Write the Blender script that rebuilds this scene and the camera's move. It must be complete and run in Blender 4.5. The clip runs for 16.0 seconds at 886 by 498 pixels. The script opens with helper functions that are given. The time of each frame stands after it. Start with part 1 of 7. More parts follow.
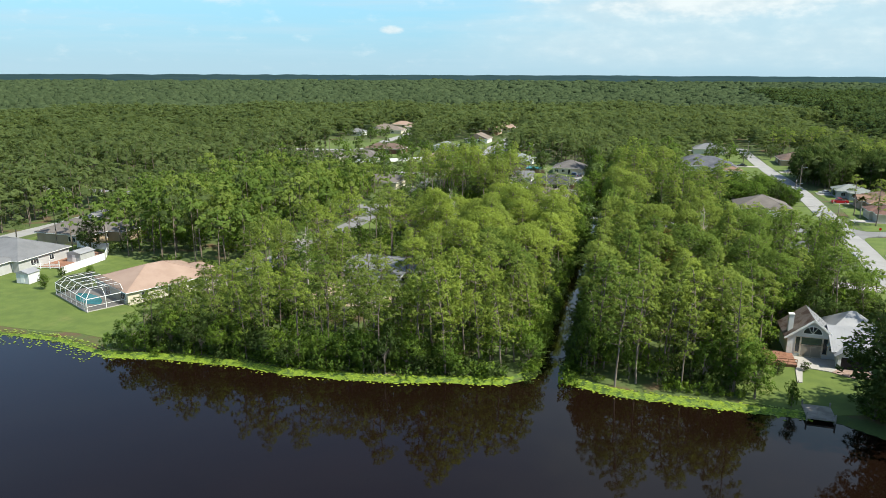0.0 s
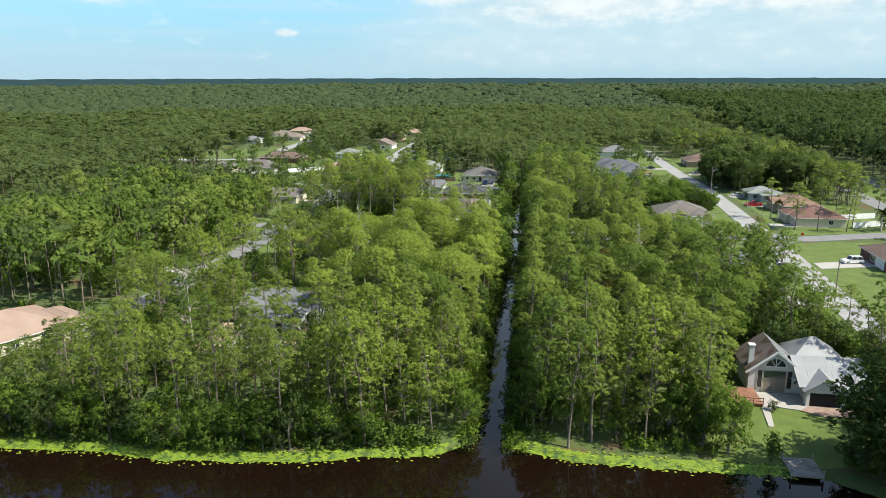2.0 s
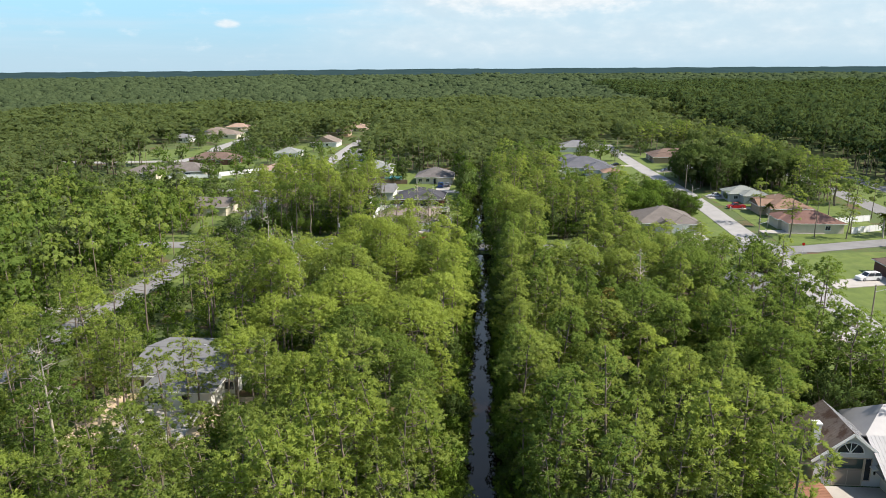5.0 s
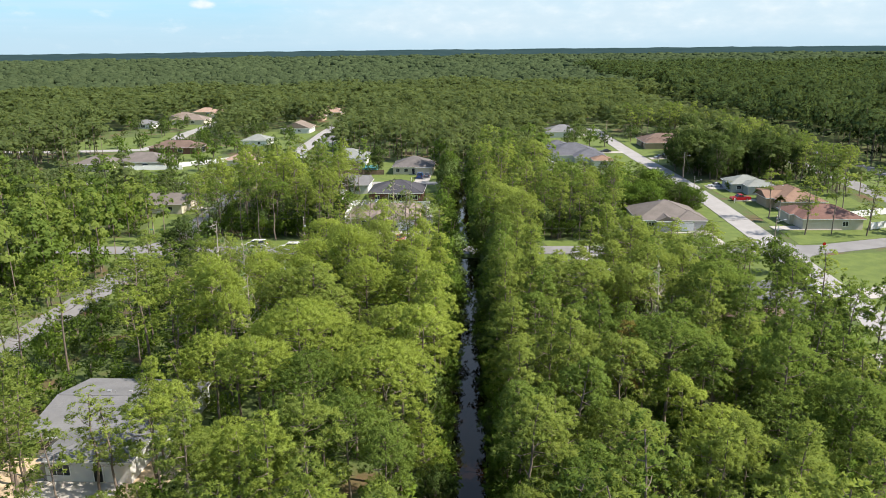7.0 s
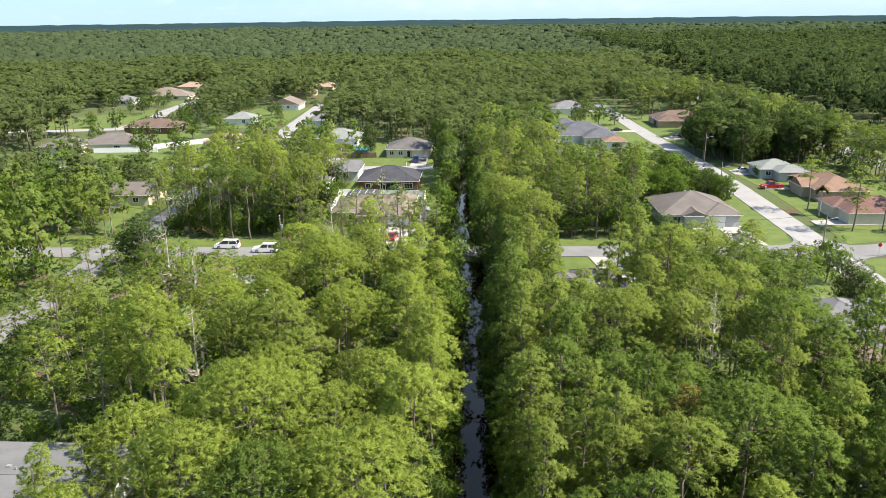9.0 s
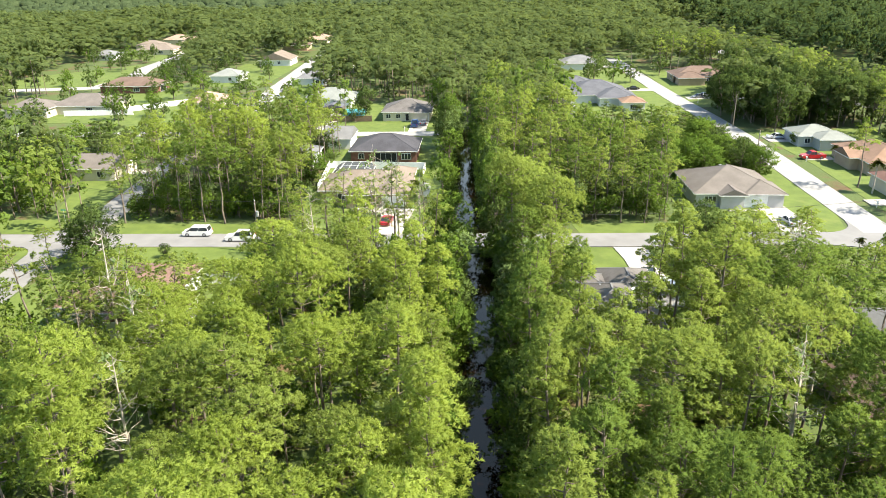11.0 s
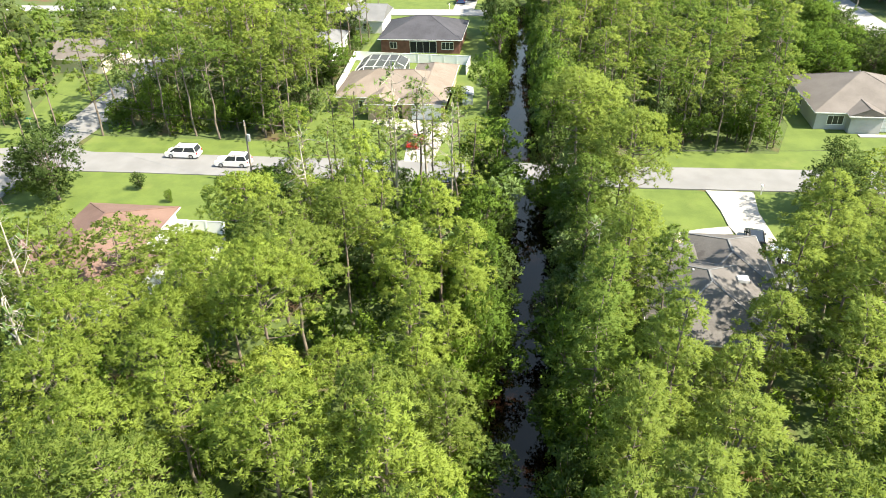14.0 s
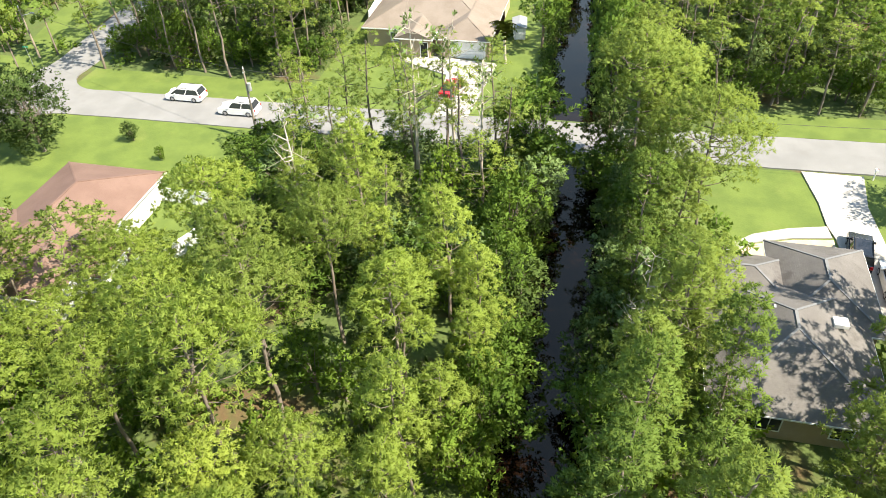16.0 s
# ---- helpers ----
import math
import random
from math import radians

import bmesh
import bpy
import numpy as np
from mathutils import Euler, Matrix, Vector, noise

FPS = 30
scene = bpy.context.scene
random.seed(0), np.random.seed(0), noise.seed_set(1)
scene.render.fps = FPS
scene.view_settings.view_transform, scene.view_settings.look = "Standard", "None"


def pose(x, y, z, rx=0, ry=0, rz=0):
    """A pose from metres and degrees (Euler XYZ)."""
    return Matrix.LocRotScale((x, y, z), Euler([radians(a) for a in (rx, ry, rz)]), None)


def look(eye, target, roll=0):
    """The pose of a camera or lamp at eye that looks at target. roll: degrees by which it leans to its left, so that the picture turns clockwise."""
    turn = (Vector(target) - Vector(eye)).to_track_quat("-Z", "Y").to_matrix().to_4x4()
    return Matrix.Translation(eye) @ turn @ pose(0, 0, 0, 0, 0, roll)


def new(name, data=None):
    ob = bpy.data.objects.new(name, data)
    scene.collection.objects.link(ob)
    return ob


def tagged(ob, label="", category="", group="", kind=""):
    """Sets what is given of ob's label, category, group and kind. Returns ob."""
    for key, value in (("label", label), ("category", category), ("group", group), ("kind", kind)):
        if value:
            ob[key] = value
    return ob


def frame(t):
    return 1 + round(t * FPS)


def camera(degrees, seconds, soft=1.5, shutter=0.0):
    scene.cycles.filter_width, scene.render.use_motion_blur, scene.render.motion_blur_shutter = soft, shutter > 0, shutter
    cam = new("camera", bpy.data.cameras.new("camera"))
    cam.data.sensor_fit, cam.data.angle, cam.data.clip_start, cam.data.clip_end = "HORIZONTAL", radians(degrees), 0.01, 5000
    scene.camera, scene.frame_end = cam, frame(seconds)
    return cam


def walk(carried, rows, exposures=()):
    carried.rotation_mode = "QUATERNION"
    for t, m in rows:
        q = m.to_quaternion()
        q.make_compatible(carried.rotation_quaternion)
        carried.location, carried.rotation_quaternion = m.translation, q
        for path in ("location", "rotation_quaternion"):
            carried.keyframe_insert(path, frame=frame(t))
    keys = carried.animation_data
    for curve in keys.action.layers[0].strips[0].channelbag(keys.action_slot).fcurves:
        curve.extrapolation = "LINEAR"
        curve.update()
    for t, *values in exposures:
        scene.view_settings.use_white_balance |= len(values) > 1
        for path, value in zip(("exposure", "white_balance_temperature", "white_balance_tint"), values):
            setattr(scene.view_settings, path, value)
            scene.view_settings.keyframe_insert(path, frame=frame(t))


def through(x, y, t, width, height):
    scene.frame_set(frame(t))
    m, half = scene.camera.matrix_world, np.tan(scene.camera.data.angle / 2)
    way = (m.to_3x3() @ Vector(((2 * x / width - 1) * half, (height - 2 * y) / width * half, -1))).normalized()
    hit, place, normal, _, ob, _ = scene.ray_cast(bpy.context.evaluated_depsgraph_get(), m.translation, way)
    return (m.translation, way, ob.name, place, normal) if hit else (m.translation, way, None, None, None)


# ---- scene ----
cam = camera(63.1, 16.0, 0.85)
# seconds, eye, a place looked at, roll
ROWS = [
    (0, (1.392, 2.226, 45.224), (0.837, 4.087, 44.747), 0.2),
    (0.5, (-0.285, 6.597, 45.199), (-0.768, 8.479, 44.724), 0.0),
    (1, (-2.011, 11.266, 45.206), (-2.418, 13.166, 44.733), -0.1),
    (1.5, (-3.726, 16.211, 45.234), (-4.063, 18.125, 44.764), -0.1),
    (2, (-5.263, 21.259, 45.282), (-5.562, 23.18, 44.813), -0.1),
    (2.5, (-6.645, 26.235, 45.322), (-6.906, 28.162, 44.855), -0.1),
    (3, (-7.833, 31.271, 45.339), (-8.059, 33.203, 44.873), -0.2),
    (3.5, (-8.865, 36.197, 45.342), (-9.074, 38.13, 44.874), -0.2),
    (4, (-9.697, 41.084, 45.406), (-9.891, 43.017, 44.932), -0.3),
    (6.5, (-11.945, 66.416, 45.061), (-12.06, 68.341, 44.533), -0.5),
    (7, (-12.252, 71.689, 45.027), (-12.359, 73.612, 44.486), -0.6),
    (7.5, (-12.529, 77.133, 44.975), (-12.634, 79.052, 44.42), -0.7),
    (8, (-12.815, 82.713, 44.902), (-12.919, 84.626, 44.33), -0.8),
    (8.5, (-13.095, 88.239, 44.822), (-13.199, 90.147, 44.23), -0.7),
    (9, (-13.348, 93.577, 44.779), (-13.45, 95.478, 44.166), -0.7),
    (11.5, (-14.623, 118.689, 44.711), (-14.733, 120.526, 43.928), -0.9),
    (12, (-14.966, 123.577, 44.626), (-15.083, 125.39, 43.79), -0.9),
    (12.5, (-15.096, 128.248, 44.521), (-15.231, 130.032, 43.629), -1.1),
    (13, (-14.934, 132.768, 44.427), (-15.101, 134.518, 43.474), -1.2),
    (13.5, (-14.551, 137.305, 44.261), (-14.756, 139.018, 43.249), -1.3),
    (14, (-14.082, 141.756, 44.114), (-14.326, 143.428, 43.044), -1.6),
    (14.5, (-13.567, 146.055, 43.979), (-13.849, 147.685, 42.856), -2.0),
    (15, (-13.081, 150.428, 43.83), (-13.404, 152.011, 42.652), -2.4),
    (15.5, (-12.593, 154.851, 43.721), (-12.958, 156.381, 42.486), -2.9),
    (16, (-12.083, 159.297, 43.665), (-12.492, 160.769, 42.373), -3.4),
]
walk(cam, [(t, look(eye, at, roll)) for t, eye, at, roll in ROWS],
     [(0.0, 0.78, 6650, 6), (2.0, 0.80, 6680, 7), (3.8, 0.80, 6800, 12), (7.0, 0.93, 6900, 14), (9.0, 1.18, 6900, 13), (11.5, 1.70, 7300, 8), (13.5, 1.75, 7250, 8), (16.0, 1.72, 7250, 8)])

# ---- light ----
SUN_AZIMUTH, SUN_HEIGHT = -12.0, 50.0  # degrees from +x towards +y; above the horizon
sun = new("sun", bpy.data.lights.new("sun", "SUN"))
sun.data.energy, sun.data.angle, sun.data.color = 4.4, radians(0.6), (1.0, 0.95, 0.87)
toward_sun = Vector((math.cos(radians(SUN_AZIMUTH)) * math.cos(radians(SUN_HEIGHT)), math.sin(radians(SUN_AZIMUTH)) * math.cos(radians(SUN_HEIGHT)), math.sin(radians(SUN_HEIGHT))))
sun.matrix_world = look(toward_sun * 300, (0, 0, 0))

world = bpy.data.worlds.new("sky")
scene.world = world
world.use_nodes = True


class Nodes:
    """Short hand for a node tree: each call adds a node and returns its output socket."""

    def __init__(self, tree):
        self.tree = tree

    def add(self, kind, out=0, props=(), **inputs):
        n = self.tree.nodes.new(kind)
        for key, value in dict(props).items():
            if key == "operation":
                n.operation = value
            elif key == "use_clamp":
                n.use_clamp = value
            elif key == "data_type":
                n.data_type = value
            elif key == "blend_type":
                n.blend_type = value
            elif key == "interpolation_type":
                n.interpolation_type = value
        for key, value in inputs.items():
            key = int(key[1:]) if key[0] == "i" and key[1:].isdigit() else key.replace("_", " ")
            if isinstance(value, bpy.types.NodeSocket):
                self.tree.links.new(value, n.inputs[key])
            else:
                n.inputs[key].default_value = value
        return n.outputs[out]

    def math(self, op, a, b=0.5, clamp=False):
        return self.add("ShaderNodeMath", props={"operation": op, "use_clamp": clamp}, i0=a, i1=b)

    def mix(self, f, a, b, blend="MIX"):
        return self.add("ShaderNodeMix", out=2, props={"data_type": "RGBA", "blend_type": blend}, i0=f, i6=a, i7=b)

    def noise(self, vec, scale, detail=3.0, rough=0.55, out=0):
        return self.add("ShaderNodeTexNoise", out=out, Vector=vec, Scale=scale, Detail=detail, Roughness=rough)

    def ramp(self, f, lo, hi, a=0.0, b=1.0):
        return self.add("ShaderNodeMapRange", props={"interpolation_type": "SMOOTHSTEP"}, i0=f, i1=lo, i2=hi, i3=a, i4=b)


def build_sky():
    tree = world.node_tree
    tree.nodes.clear()
    n = Nodes(tree)
    air = tree.nodes.new("ShaderNodeTexSky")
    air.sky_type, air.sun_disc = "NISHITA", False
    air.sun_elevation, air.sun_rotation = radians(SUN_HEIGHT), radians(90 - SUN_AZIMUTH)
    air.air_density, air.dust_density, air.ozone_density = 1.0, 0.15, 4.0
    sky = air.outputs[0]
    way = n.add("ShaderNodeTexCoord", out=0)
    sep = tree.nodes.new("ShaderNodeSeparateXYZ")
    tree.links.new(way, sep.inputs[0])
    up = n.math("MAXIMUM", sep.outputs[2], 0.0)
    # bearing from north, eastward, and height over the horizon, both in degrees
    bearing = n.math("MULTIPLY", n.math("ARCTAN2", sep.outputs[0], sep.outputs[1]), 57.3)
    rise = n.math("MULTIPLY", n.math("ARCSINE", sep.outputs[2]), 57.3)

    def grain(sx, sy, off, detail=8.0, rough=0.58):
        at = n.add("ShaderNodeCombineXYZ", X=n.math("MULTIPLY", bearing, sx), Y=n.math("MULTIPLY", rise, sy), Z=off)
        return n.noise(at, 1.0, detail, rough)

    def heap(b0, e0, wide, tall):
        """How far inside a rounded cloud a way points: 1 in its middle, 0 at its rim and beyond."""
        u = n.math("DIVIDE", n.math("SUBTRACT", bearing, b0), wide)
        v = n.math("DIVIDE", n.math("SUBTRACT", rise, e0), tall)
        return n.math("SUBTRACT", 1.0, n.math("SQRT", n.math("ADD", n.math("MULTIPLY", u, u), n.math("MULTIPLY", v, v))), True)

    billow, soft_, streak = grain(0.42, 0.9, 2.0), grain(0.085, 0.28, 7.0, 5.0), grain(0.05, 0.75, 11.0, 6.0)
    heaps = heap(-45.0, 5.7, 6.0, 1.5)
    for spot in ((-33.0, 5.9, 4.6, 1.5), (-20.6, 3.05, 1.2, 0.45), (3.0, 4.9, 11.0, 1.5), (-8.0, 5.7, 5.0, 1.0), (17.0, 5.4, 10.0, 1.4)):
        heaps = n.math("MAXIMUM", heaps, heap(*spot))
    heaps = n.ramp(n.math("ADD", heaps, n.math("MULTIPLY", n.math("SUBTRACT", billow, 0.5), 1.3)), 0.05, 0.66)
    bank = n.math("MULTIPLY", n.ramp(n.math("ADD", bearing, n.math("MULTIPLY", soft_, 14.0)), -12.0, 4.0), n.ramp(soft_, 0.25, 0.7, 0.72, 1.0))
    veil = n.math("MULTIPLY", n.ramp(streak, 0.42, 0.72), 0.5)
    low = n.math("MULTIPLY", n.ramp(up, -0.01, 0.03), n.ramp(up, 0.13, 0.30, 1.0, 0.15))
    bank = n.math("MULTIPLY", bank, n.math("MULTIPLY", n.ramp(up, -0.01, 0.03), n.ramp(up, 0.13, 0.55, 0.86, 0.4)))
    haze = n.mix(n.ramp(up, 0.0, 0.24, 0.93, 0.04), sky, n.mix(n.ramp(up, 0.0, 0.085), (2.15, 3.45, 4.45, 1), (1.25, 3.35, 4.85, 1)))
    col = n.mix(n.math("MULTIPLY", veil, low), haze, (3.0, 4.1, 4.9, 1))
    col = n.mix(bank, col, n.mix(n.ramp(billow, 0.35, 0.7), (3.2, 4.1, 4.7, 1), (3.75, 4.5, 4.95, 1)))
    col = n.mix(n.math("MULTIPLY", n.math("MULTIPLY", heaps, 0.8), low), col, n.mix(n.ramp(billow, 0.35, 0.65), (3.9, 4.5, 4.9, 1), (4.9, 5.25, 5.45, 1)))
    back = n.add("ShaderNodeBackground", Color=col, Strength=0.112)
    out = tree.nodes.new("ShaderNodeOutputWorld")
    tree.links.new(back, out.inputs[0])


build_sky()


# ---- materials ----
def surface(name, dark, light, scale=1.0, fine=12.0, rough=0.8, bump=0.02, metal=0.0, stain=None, stain_at=(0.55, 0.75), stain_scale=0.2, spec=0.5):
    """A worn surface: two scales of noise between two colours, an optional stain, fine relief."""
    m = bpy.data.materials.new(name)
    m.use_nodes = True
    t = m.node_tree
    n = Nodes(t)
    p = t.nodes["Principled BSDF"]
    at = n.add("ShaderNodeNewGeometry", out=0)
    big, small = n.noise(at, scale, 4.0), n.noise(at, fine, 3.0)
    f = n.math("ADD", n.math("MULTIPLY", n.ramp(big, 0.3, 0.7), 0.6), n.math("MULTIPLY", small, 0.4))
    c = n.mix(f, (*dark, 1), (*light, 1))
    if stain:
        c = n.mix(n.ramp(n.noise(at, stain_scale, 6.0, 0.65), *stain_at), c, (*stain, 1))
    t.links.new(c, p.inputs["Base Color"])
    p.inputs["Roughness"].default_value, p.inputs["Metallic"].default_value = rough, metal
    p.inputs["Specular IOR Level"].default_value = spec
    if bump:
        b = n.add("ShaderNodeBump", Strength=0.6, Distance=bump, Height=small)
        t.links.new(b, p.inputs["Normal"])
    return m


def foliage(name, dark, light, dry=None, through=0.32, dry_at=(0.62, 0.78), patch=0.11, dry_part=0.6, relief=0.0, leafy=0.4, airy=0.0):
    """Leaves or needles: colour varies leaf by leaf, plant by plant and in patches; some light passes through."""
    m = bpy.data.materials.new(name)
    m.use_nodes = True
    t = m.node_tree
    n = Nodes(t)
    t.nodes.remove(t.nodes["Principled BSDF"])
    at = n.add("ShaderNodeNewGeometry", out=0)
    leaf = n.add("ShaderNodeNewGeometry", out=8)
    plant = n.add("ShaderNodeObjectInfo", out=5)
    f = n.math("ADD", n.math("MULTIPLY", leaf, leafy), n.math("MULTIPLY", n.ramp(n.noise(at, patch, 3.0), 0.3, 0.7), 0.75 - leafy))
    f = n.math("ADD", f, n.math("MULTIPLY", plant, 0.25))
    c = n.mix(f, (*dark, 1), (*light, 1))
    if dry:
        far = n.add("ShaderNodeVectorMath", props={"operation": "ADD"}, i0=at, i1=(311.0, 77.0, 0.0))
        c = n.mix(n.math("MULTIPLY", n.ramp(n.noise(far, patch * 2.2, 4.0, 0.6), *dry_at), n.math("MULTIPLY", n.ramp(leaf, 0.2, 0.8), dry_part)), c, (*dry, 1))
    d = n.add("ShaderNodeBsdfDiffuse", Color=c)
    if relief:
        # shade between clumps is put into the colour: hollows of the bump go darker
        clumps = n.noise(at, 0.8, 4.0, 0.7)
        shaded_c = n.mix(n.ramp(clumps, 0.35, 0.65), n.mix(0.45, c, (0.03, 0.05, 0.01, 1)), c)
        d = n.add("ShaderNodeBsdfDiffuse", Color=shaded_c, Normal=n.add("ShaderNodeBump", Strength=1.0, Distance=relief, Height=clumps))
    tr = n.add("ShaderNodeBsdfTranslucent", Color=n.mix(0.5, c, (light[0] * 1.5, light[1] * 1.45, light[2] * 0.9, 1)))
    s = n.add("ShaderNodeMixShader", i0=through, i1=d, i2=tr)
    if airy:  # light slips between the needles of a tuft
        s = n.add("ShaderNodeMixShader", i0=airy, i1=s, i2=n.add("ShaderNodeBsdfTransparent"))
    t.links.new(s, t.nodes["Material Output"].inputs[0])
    return m


def plain(name, colour, rough=0.5, metal=0.0, alpha=1.0, emit=0.0):
    m = bpy.data.materials.new(name)
    m.use_nodes = True
    p = m.node_tree.nodes["Principled BSDF"]
    p.inputs["Base Color"].default_value = (*colour, 1)
    p.inputs["Roughness"].default_value, p.inputs["Metallic"].default_value, p.inputs["Alpha"].default_value = rough, metal, alpha
    return m


def shingles(name, dark, light, stain=None):
    """Asphalt shingles: courses along the slope, mottled tabs, weather streaks."""
    m = bpy.data.materials.new(name)
    m.use_nodes = True
    t = m.node_tree
    n = Nodes(t)
    p = t.nodes["Principled BSDF"]
    at = n.add("ShaderNodeNewGeometry", out=0)
    sep = t.nodes.new("ShaderNodeSeparateXYZ")
    t.links.new(at, sep.inputs[0])
    course = n.math("FRACT", n.math("MULTIPLY", sep.outputs[2], 15.0))
    big, small, tab = n.noise(at, 0.35, 5.0, 0.6), n.noise(at, 40.0, 2.0), n.noise(at, 4.5, 2.0)
    f = n.math("ADD", n.math("MULTIPLY", n.ramp(big, 0.3, 0.7), 0.45), n.math("ADD", n.math("MULTIPLY", tab, 0.35), n.math("MULTIPLY", small, 0.2)))
    c = n.mix(f, (*dark, 1), (*light, 1))
    if stain:
        c = n.mix(n.ramp(n.noise(at, 0.5, 6.0, 0.7), 0.52, 0.72, 0.0, 0.8), c, (*stain, 1))
    t.links.new(c, p.inputs["Base Color"])
    p.inputs["Roughness"].default_value = 0.85
    p.inputs["Specular IOR Level"].default_value = 0.3
    b = n.add("ShaderNodeBump", Strength=0.5, Distance=0.02, Height=n.math("ADD", course, small))
    t.links.new(b, p.inputs["Normal"])
    return m


def water_material():
    m = bpy.data.materials.new("tea_dark_water")
    m.use_nodes = True
    t = m.node_tree
    n = Nodes(t)
    p = t.nodes["Principled BSDF"]
    at = n.add("ShaderNodeNewGeometry", out=0)
    c = n.mix(n.noise(at, 0.05, 3.0), (0.005, 0.0025, 0.0015, 1), (0.010, 0.005, 0.003, 1))
    t.links.new(c, p.inputs["Base Color"])
    p.inputs["Roughness"].default_value, p.inputs["IOR"].default_value = 0.02, 1.33
    p.inputs["Specular IOR Level"].default_value = 0.5
    b = n.add("ShaderNodeBump", Strength=0.25, Distance=0.02, Height=n.math("ADD", n.noise(at, 0.8, 3.0), n.math("MULTIPLY", n.noise(at, 4.0, 2.0), 0.25)))
    t.links.new(b, p.inputs["Normal"])
    return m


def ground_material():
    """Woodland floor: pine straw, leaf litter and green undergrowth in patches, bare sandy soil."""
    m = bpy.data.materials.new("woodland_floor")
    m.use_nodes = True
    t = m.node_tree
    n = Nodes(t)
    p = t.nodes["Principled BSDF"]
    at = n.add("ShaderNodeNewGeometry", out=0)
    fine = n.noise(at, 3.0, 5.0, 0.65)
    straw = n.mix(fine, (0.06, 0.034, 0.017, 1), (0.15, 0.088, 0.044, 1))
    green = n.mix(fine, (0.038, 0.060, 0.014, 1), (0.095, 0.135, 0.030, 1))
    c = n.mix(n.ramp(n.noise(at, 0.12, 5.0, 0.6), 0.50, 0.68), green, straw)
    t.links.new(c, p.inputs["Base Color"])
    p.inputs["Roughness"].default_value = 0.95
    b = n.add("ShaderNodeBump", Strength=0.8, Distance=0.06, Height=fine)
    t.links.new(b, p.inputs["Normal"])
    return m


M_WATER, M_GROUND = water_material(), ground_material()
M_LAWN = surface("mown_grass", (0.066, 0.103, 0.015), (0.120, 0.165, 0.028), 0.35, 5.0, 0.9, 0.04, stain=(0.150, 0.168, 0.042), stain_at=(0.55, 0.8), stain_scale=0.13)
M_SHORE = surface("lime_shore_weed", (0.085, 0.150, 0.008), (0.19, 0.265, 0.016), 1.6, 7.0, 0.8, 0.05, stain=(0.045, 0.085, 0.012), stain_at=(0.46, 0.62), stain_scale=0.9)
M_PAD = surface("floating_leaves", (0.15, 0.235, 0.014), (0.29, 0.36, 0.035), 2.0, 12.0, 0.5, 0.0)
M_ROAD = surface("pale_asphalt", (0.160, 0.158, 0.154), (0.218, 0.216, 0.212), 0.25, 8.0, 0.9, 0.01, stain=(0.163, 0.155, 0.148), stain_at=(0.55, 0.8), stain_scale=0.3)
M_STREET = surface("sun_bleached_asphalt", (0.250, 0.244, 0.233), (0.325, 0.318, 0.305), 0.25, 8.0, 0.9, 0.01, stain=(0.24, 0.232, 0.22), stain_at=(0.55, 0.8), stain_scale=0.3)
M_DRIVE = surface("pale_concrete", (0.315, 0.293, 0.262), (0.415, 0.393, 0.358), 0.5, 7.0, 0.85, 0.006, stain=(0.304, 0.272, 0.224), stain_at=(0.6, 0.8), stain_scale=0.5)
M_SAND = surface("sandy_bed", (0.400, 0.304, 0.192), (0.528, 0.416, 0.288), 0.8, 9.0, 0.95, 0.02)
M_PINE = foliage("pine_needles", (0.119, 0.170, 0.040), (0.280, 0.356, 0.092), (0.32, 0.28, 0.12), 0.5, dry_part=0.4, leafy=0.36, airy=0.06)
M_PINE_DARK = foliage("deep_green_needles", (0.076, 0.128, 0.031), (0.192, 0.272, 0.064), (0.30, 0.22, 0.09), 0.44, dry_part=0.4, leafy=0.36, airy=0.06)
M_PINE_LIGHT = foliage("young_pine_needles", (0.167, 0.230, 0.049), (0.340, 0.424, 0.096), None, 0.5, leafy=0.36, airy=0.06)
M_LIME = foliage("lime_needles", (0.24, 0.30, 0.055), (0.36, 0.43, 0.10), None, 0.42, leafy=0.2, airy=0.06)
M_LEAF = foliage("broad_leaves", (0.050, 0.100, 0.020), (0.150, 0.235, 0.045), None, 0.36)
M_OAK = foliage("dark_oak_leaves", (0.036, 0.066, 0.022), (0.108, 0.158, 0.046), None, 0.3)
M_SHRUB = foliage("shrub_leaves", (0.075, 0.14, 0.020), (0.19, 0.28, 0.048), None, 0.36)
M_GREY_LEAF = foliage("grey_willow_leaves", (0.080, 0.136, 0.048), (0.208, 0.288, 0.112), (0.2, 0.19, 0.12), 0.25)
M_RUST = foliage("rust_needles", (0.13, 0.11, 0.03), (0.25, 0.22, 0.07), None, 0.25)
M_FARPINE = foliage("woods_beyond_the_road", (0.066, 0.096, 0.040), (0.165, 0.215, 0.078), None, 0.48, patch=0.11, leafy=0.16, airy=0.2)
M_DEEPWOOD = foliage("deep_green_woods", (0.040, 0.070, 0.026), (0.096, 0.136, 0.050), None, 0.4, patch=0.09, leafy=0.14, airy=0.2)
# greyer and bluer than the nearer woods: distance haze put into the leaf colour
M_FARWOOD = foliage("haze_tinted_woods", (0.046, 0.070, 0.038), (0.098, 0.132, 0.066), None, 0.25, patch=0.07, relief=0.5, leafy=0.12)
M_BARK = surface("pine_bark", (0.105, 0.080, 0.060), (0.235, 0.195, 0.158), 0.8, 9.0, 0.95, 0.03)
M_DEAD = surface("bare_grey_wood", (0.30, 0.26, 0.21), (0.50, 0.45, 0.38), 1.0, 9.0, 0.9, 0.02)
M_POLE = surface("weathered_pole_wood", (0.20, 0.16, 0.12), (0.33, 0.28, 0.22), 0.8, 10.0, 0.9, 0.01)
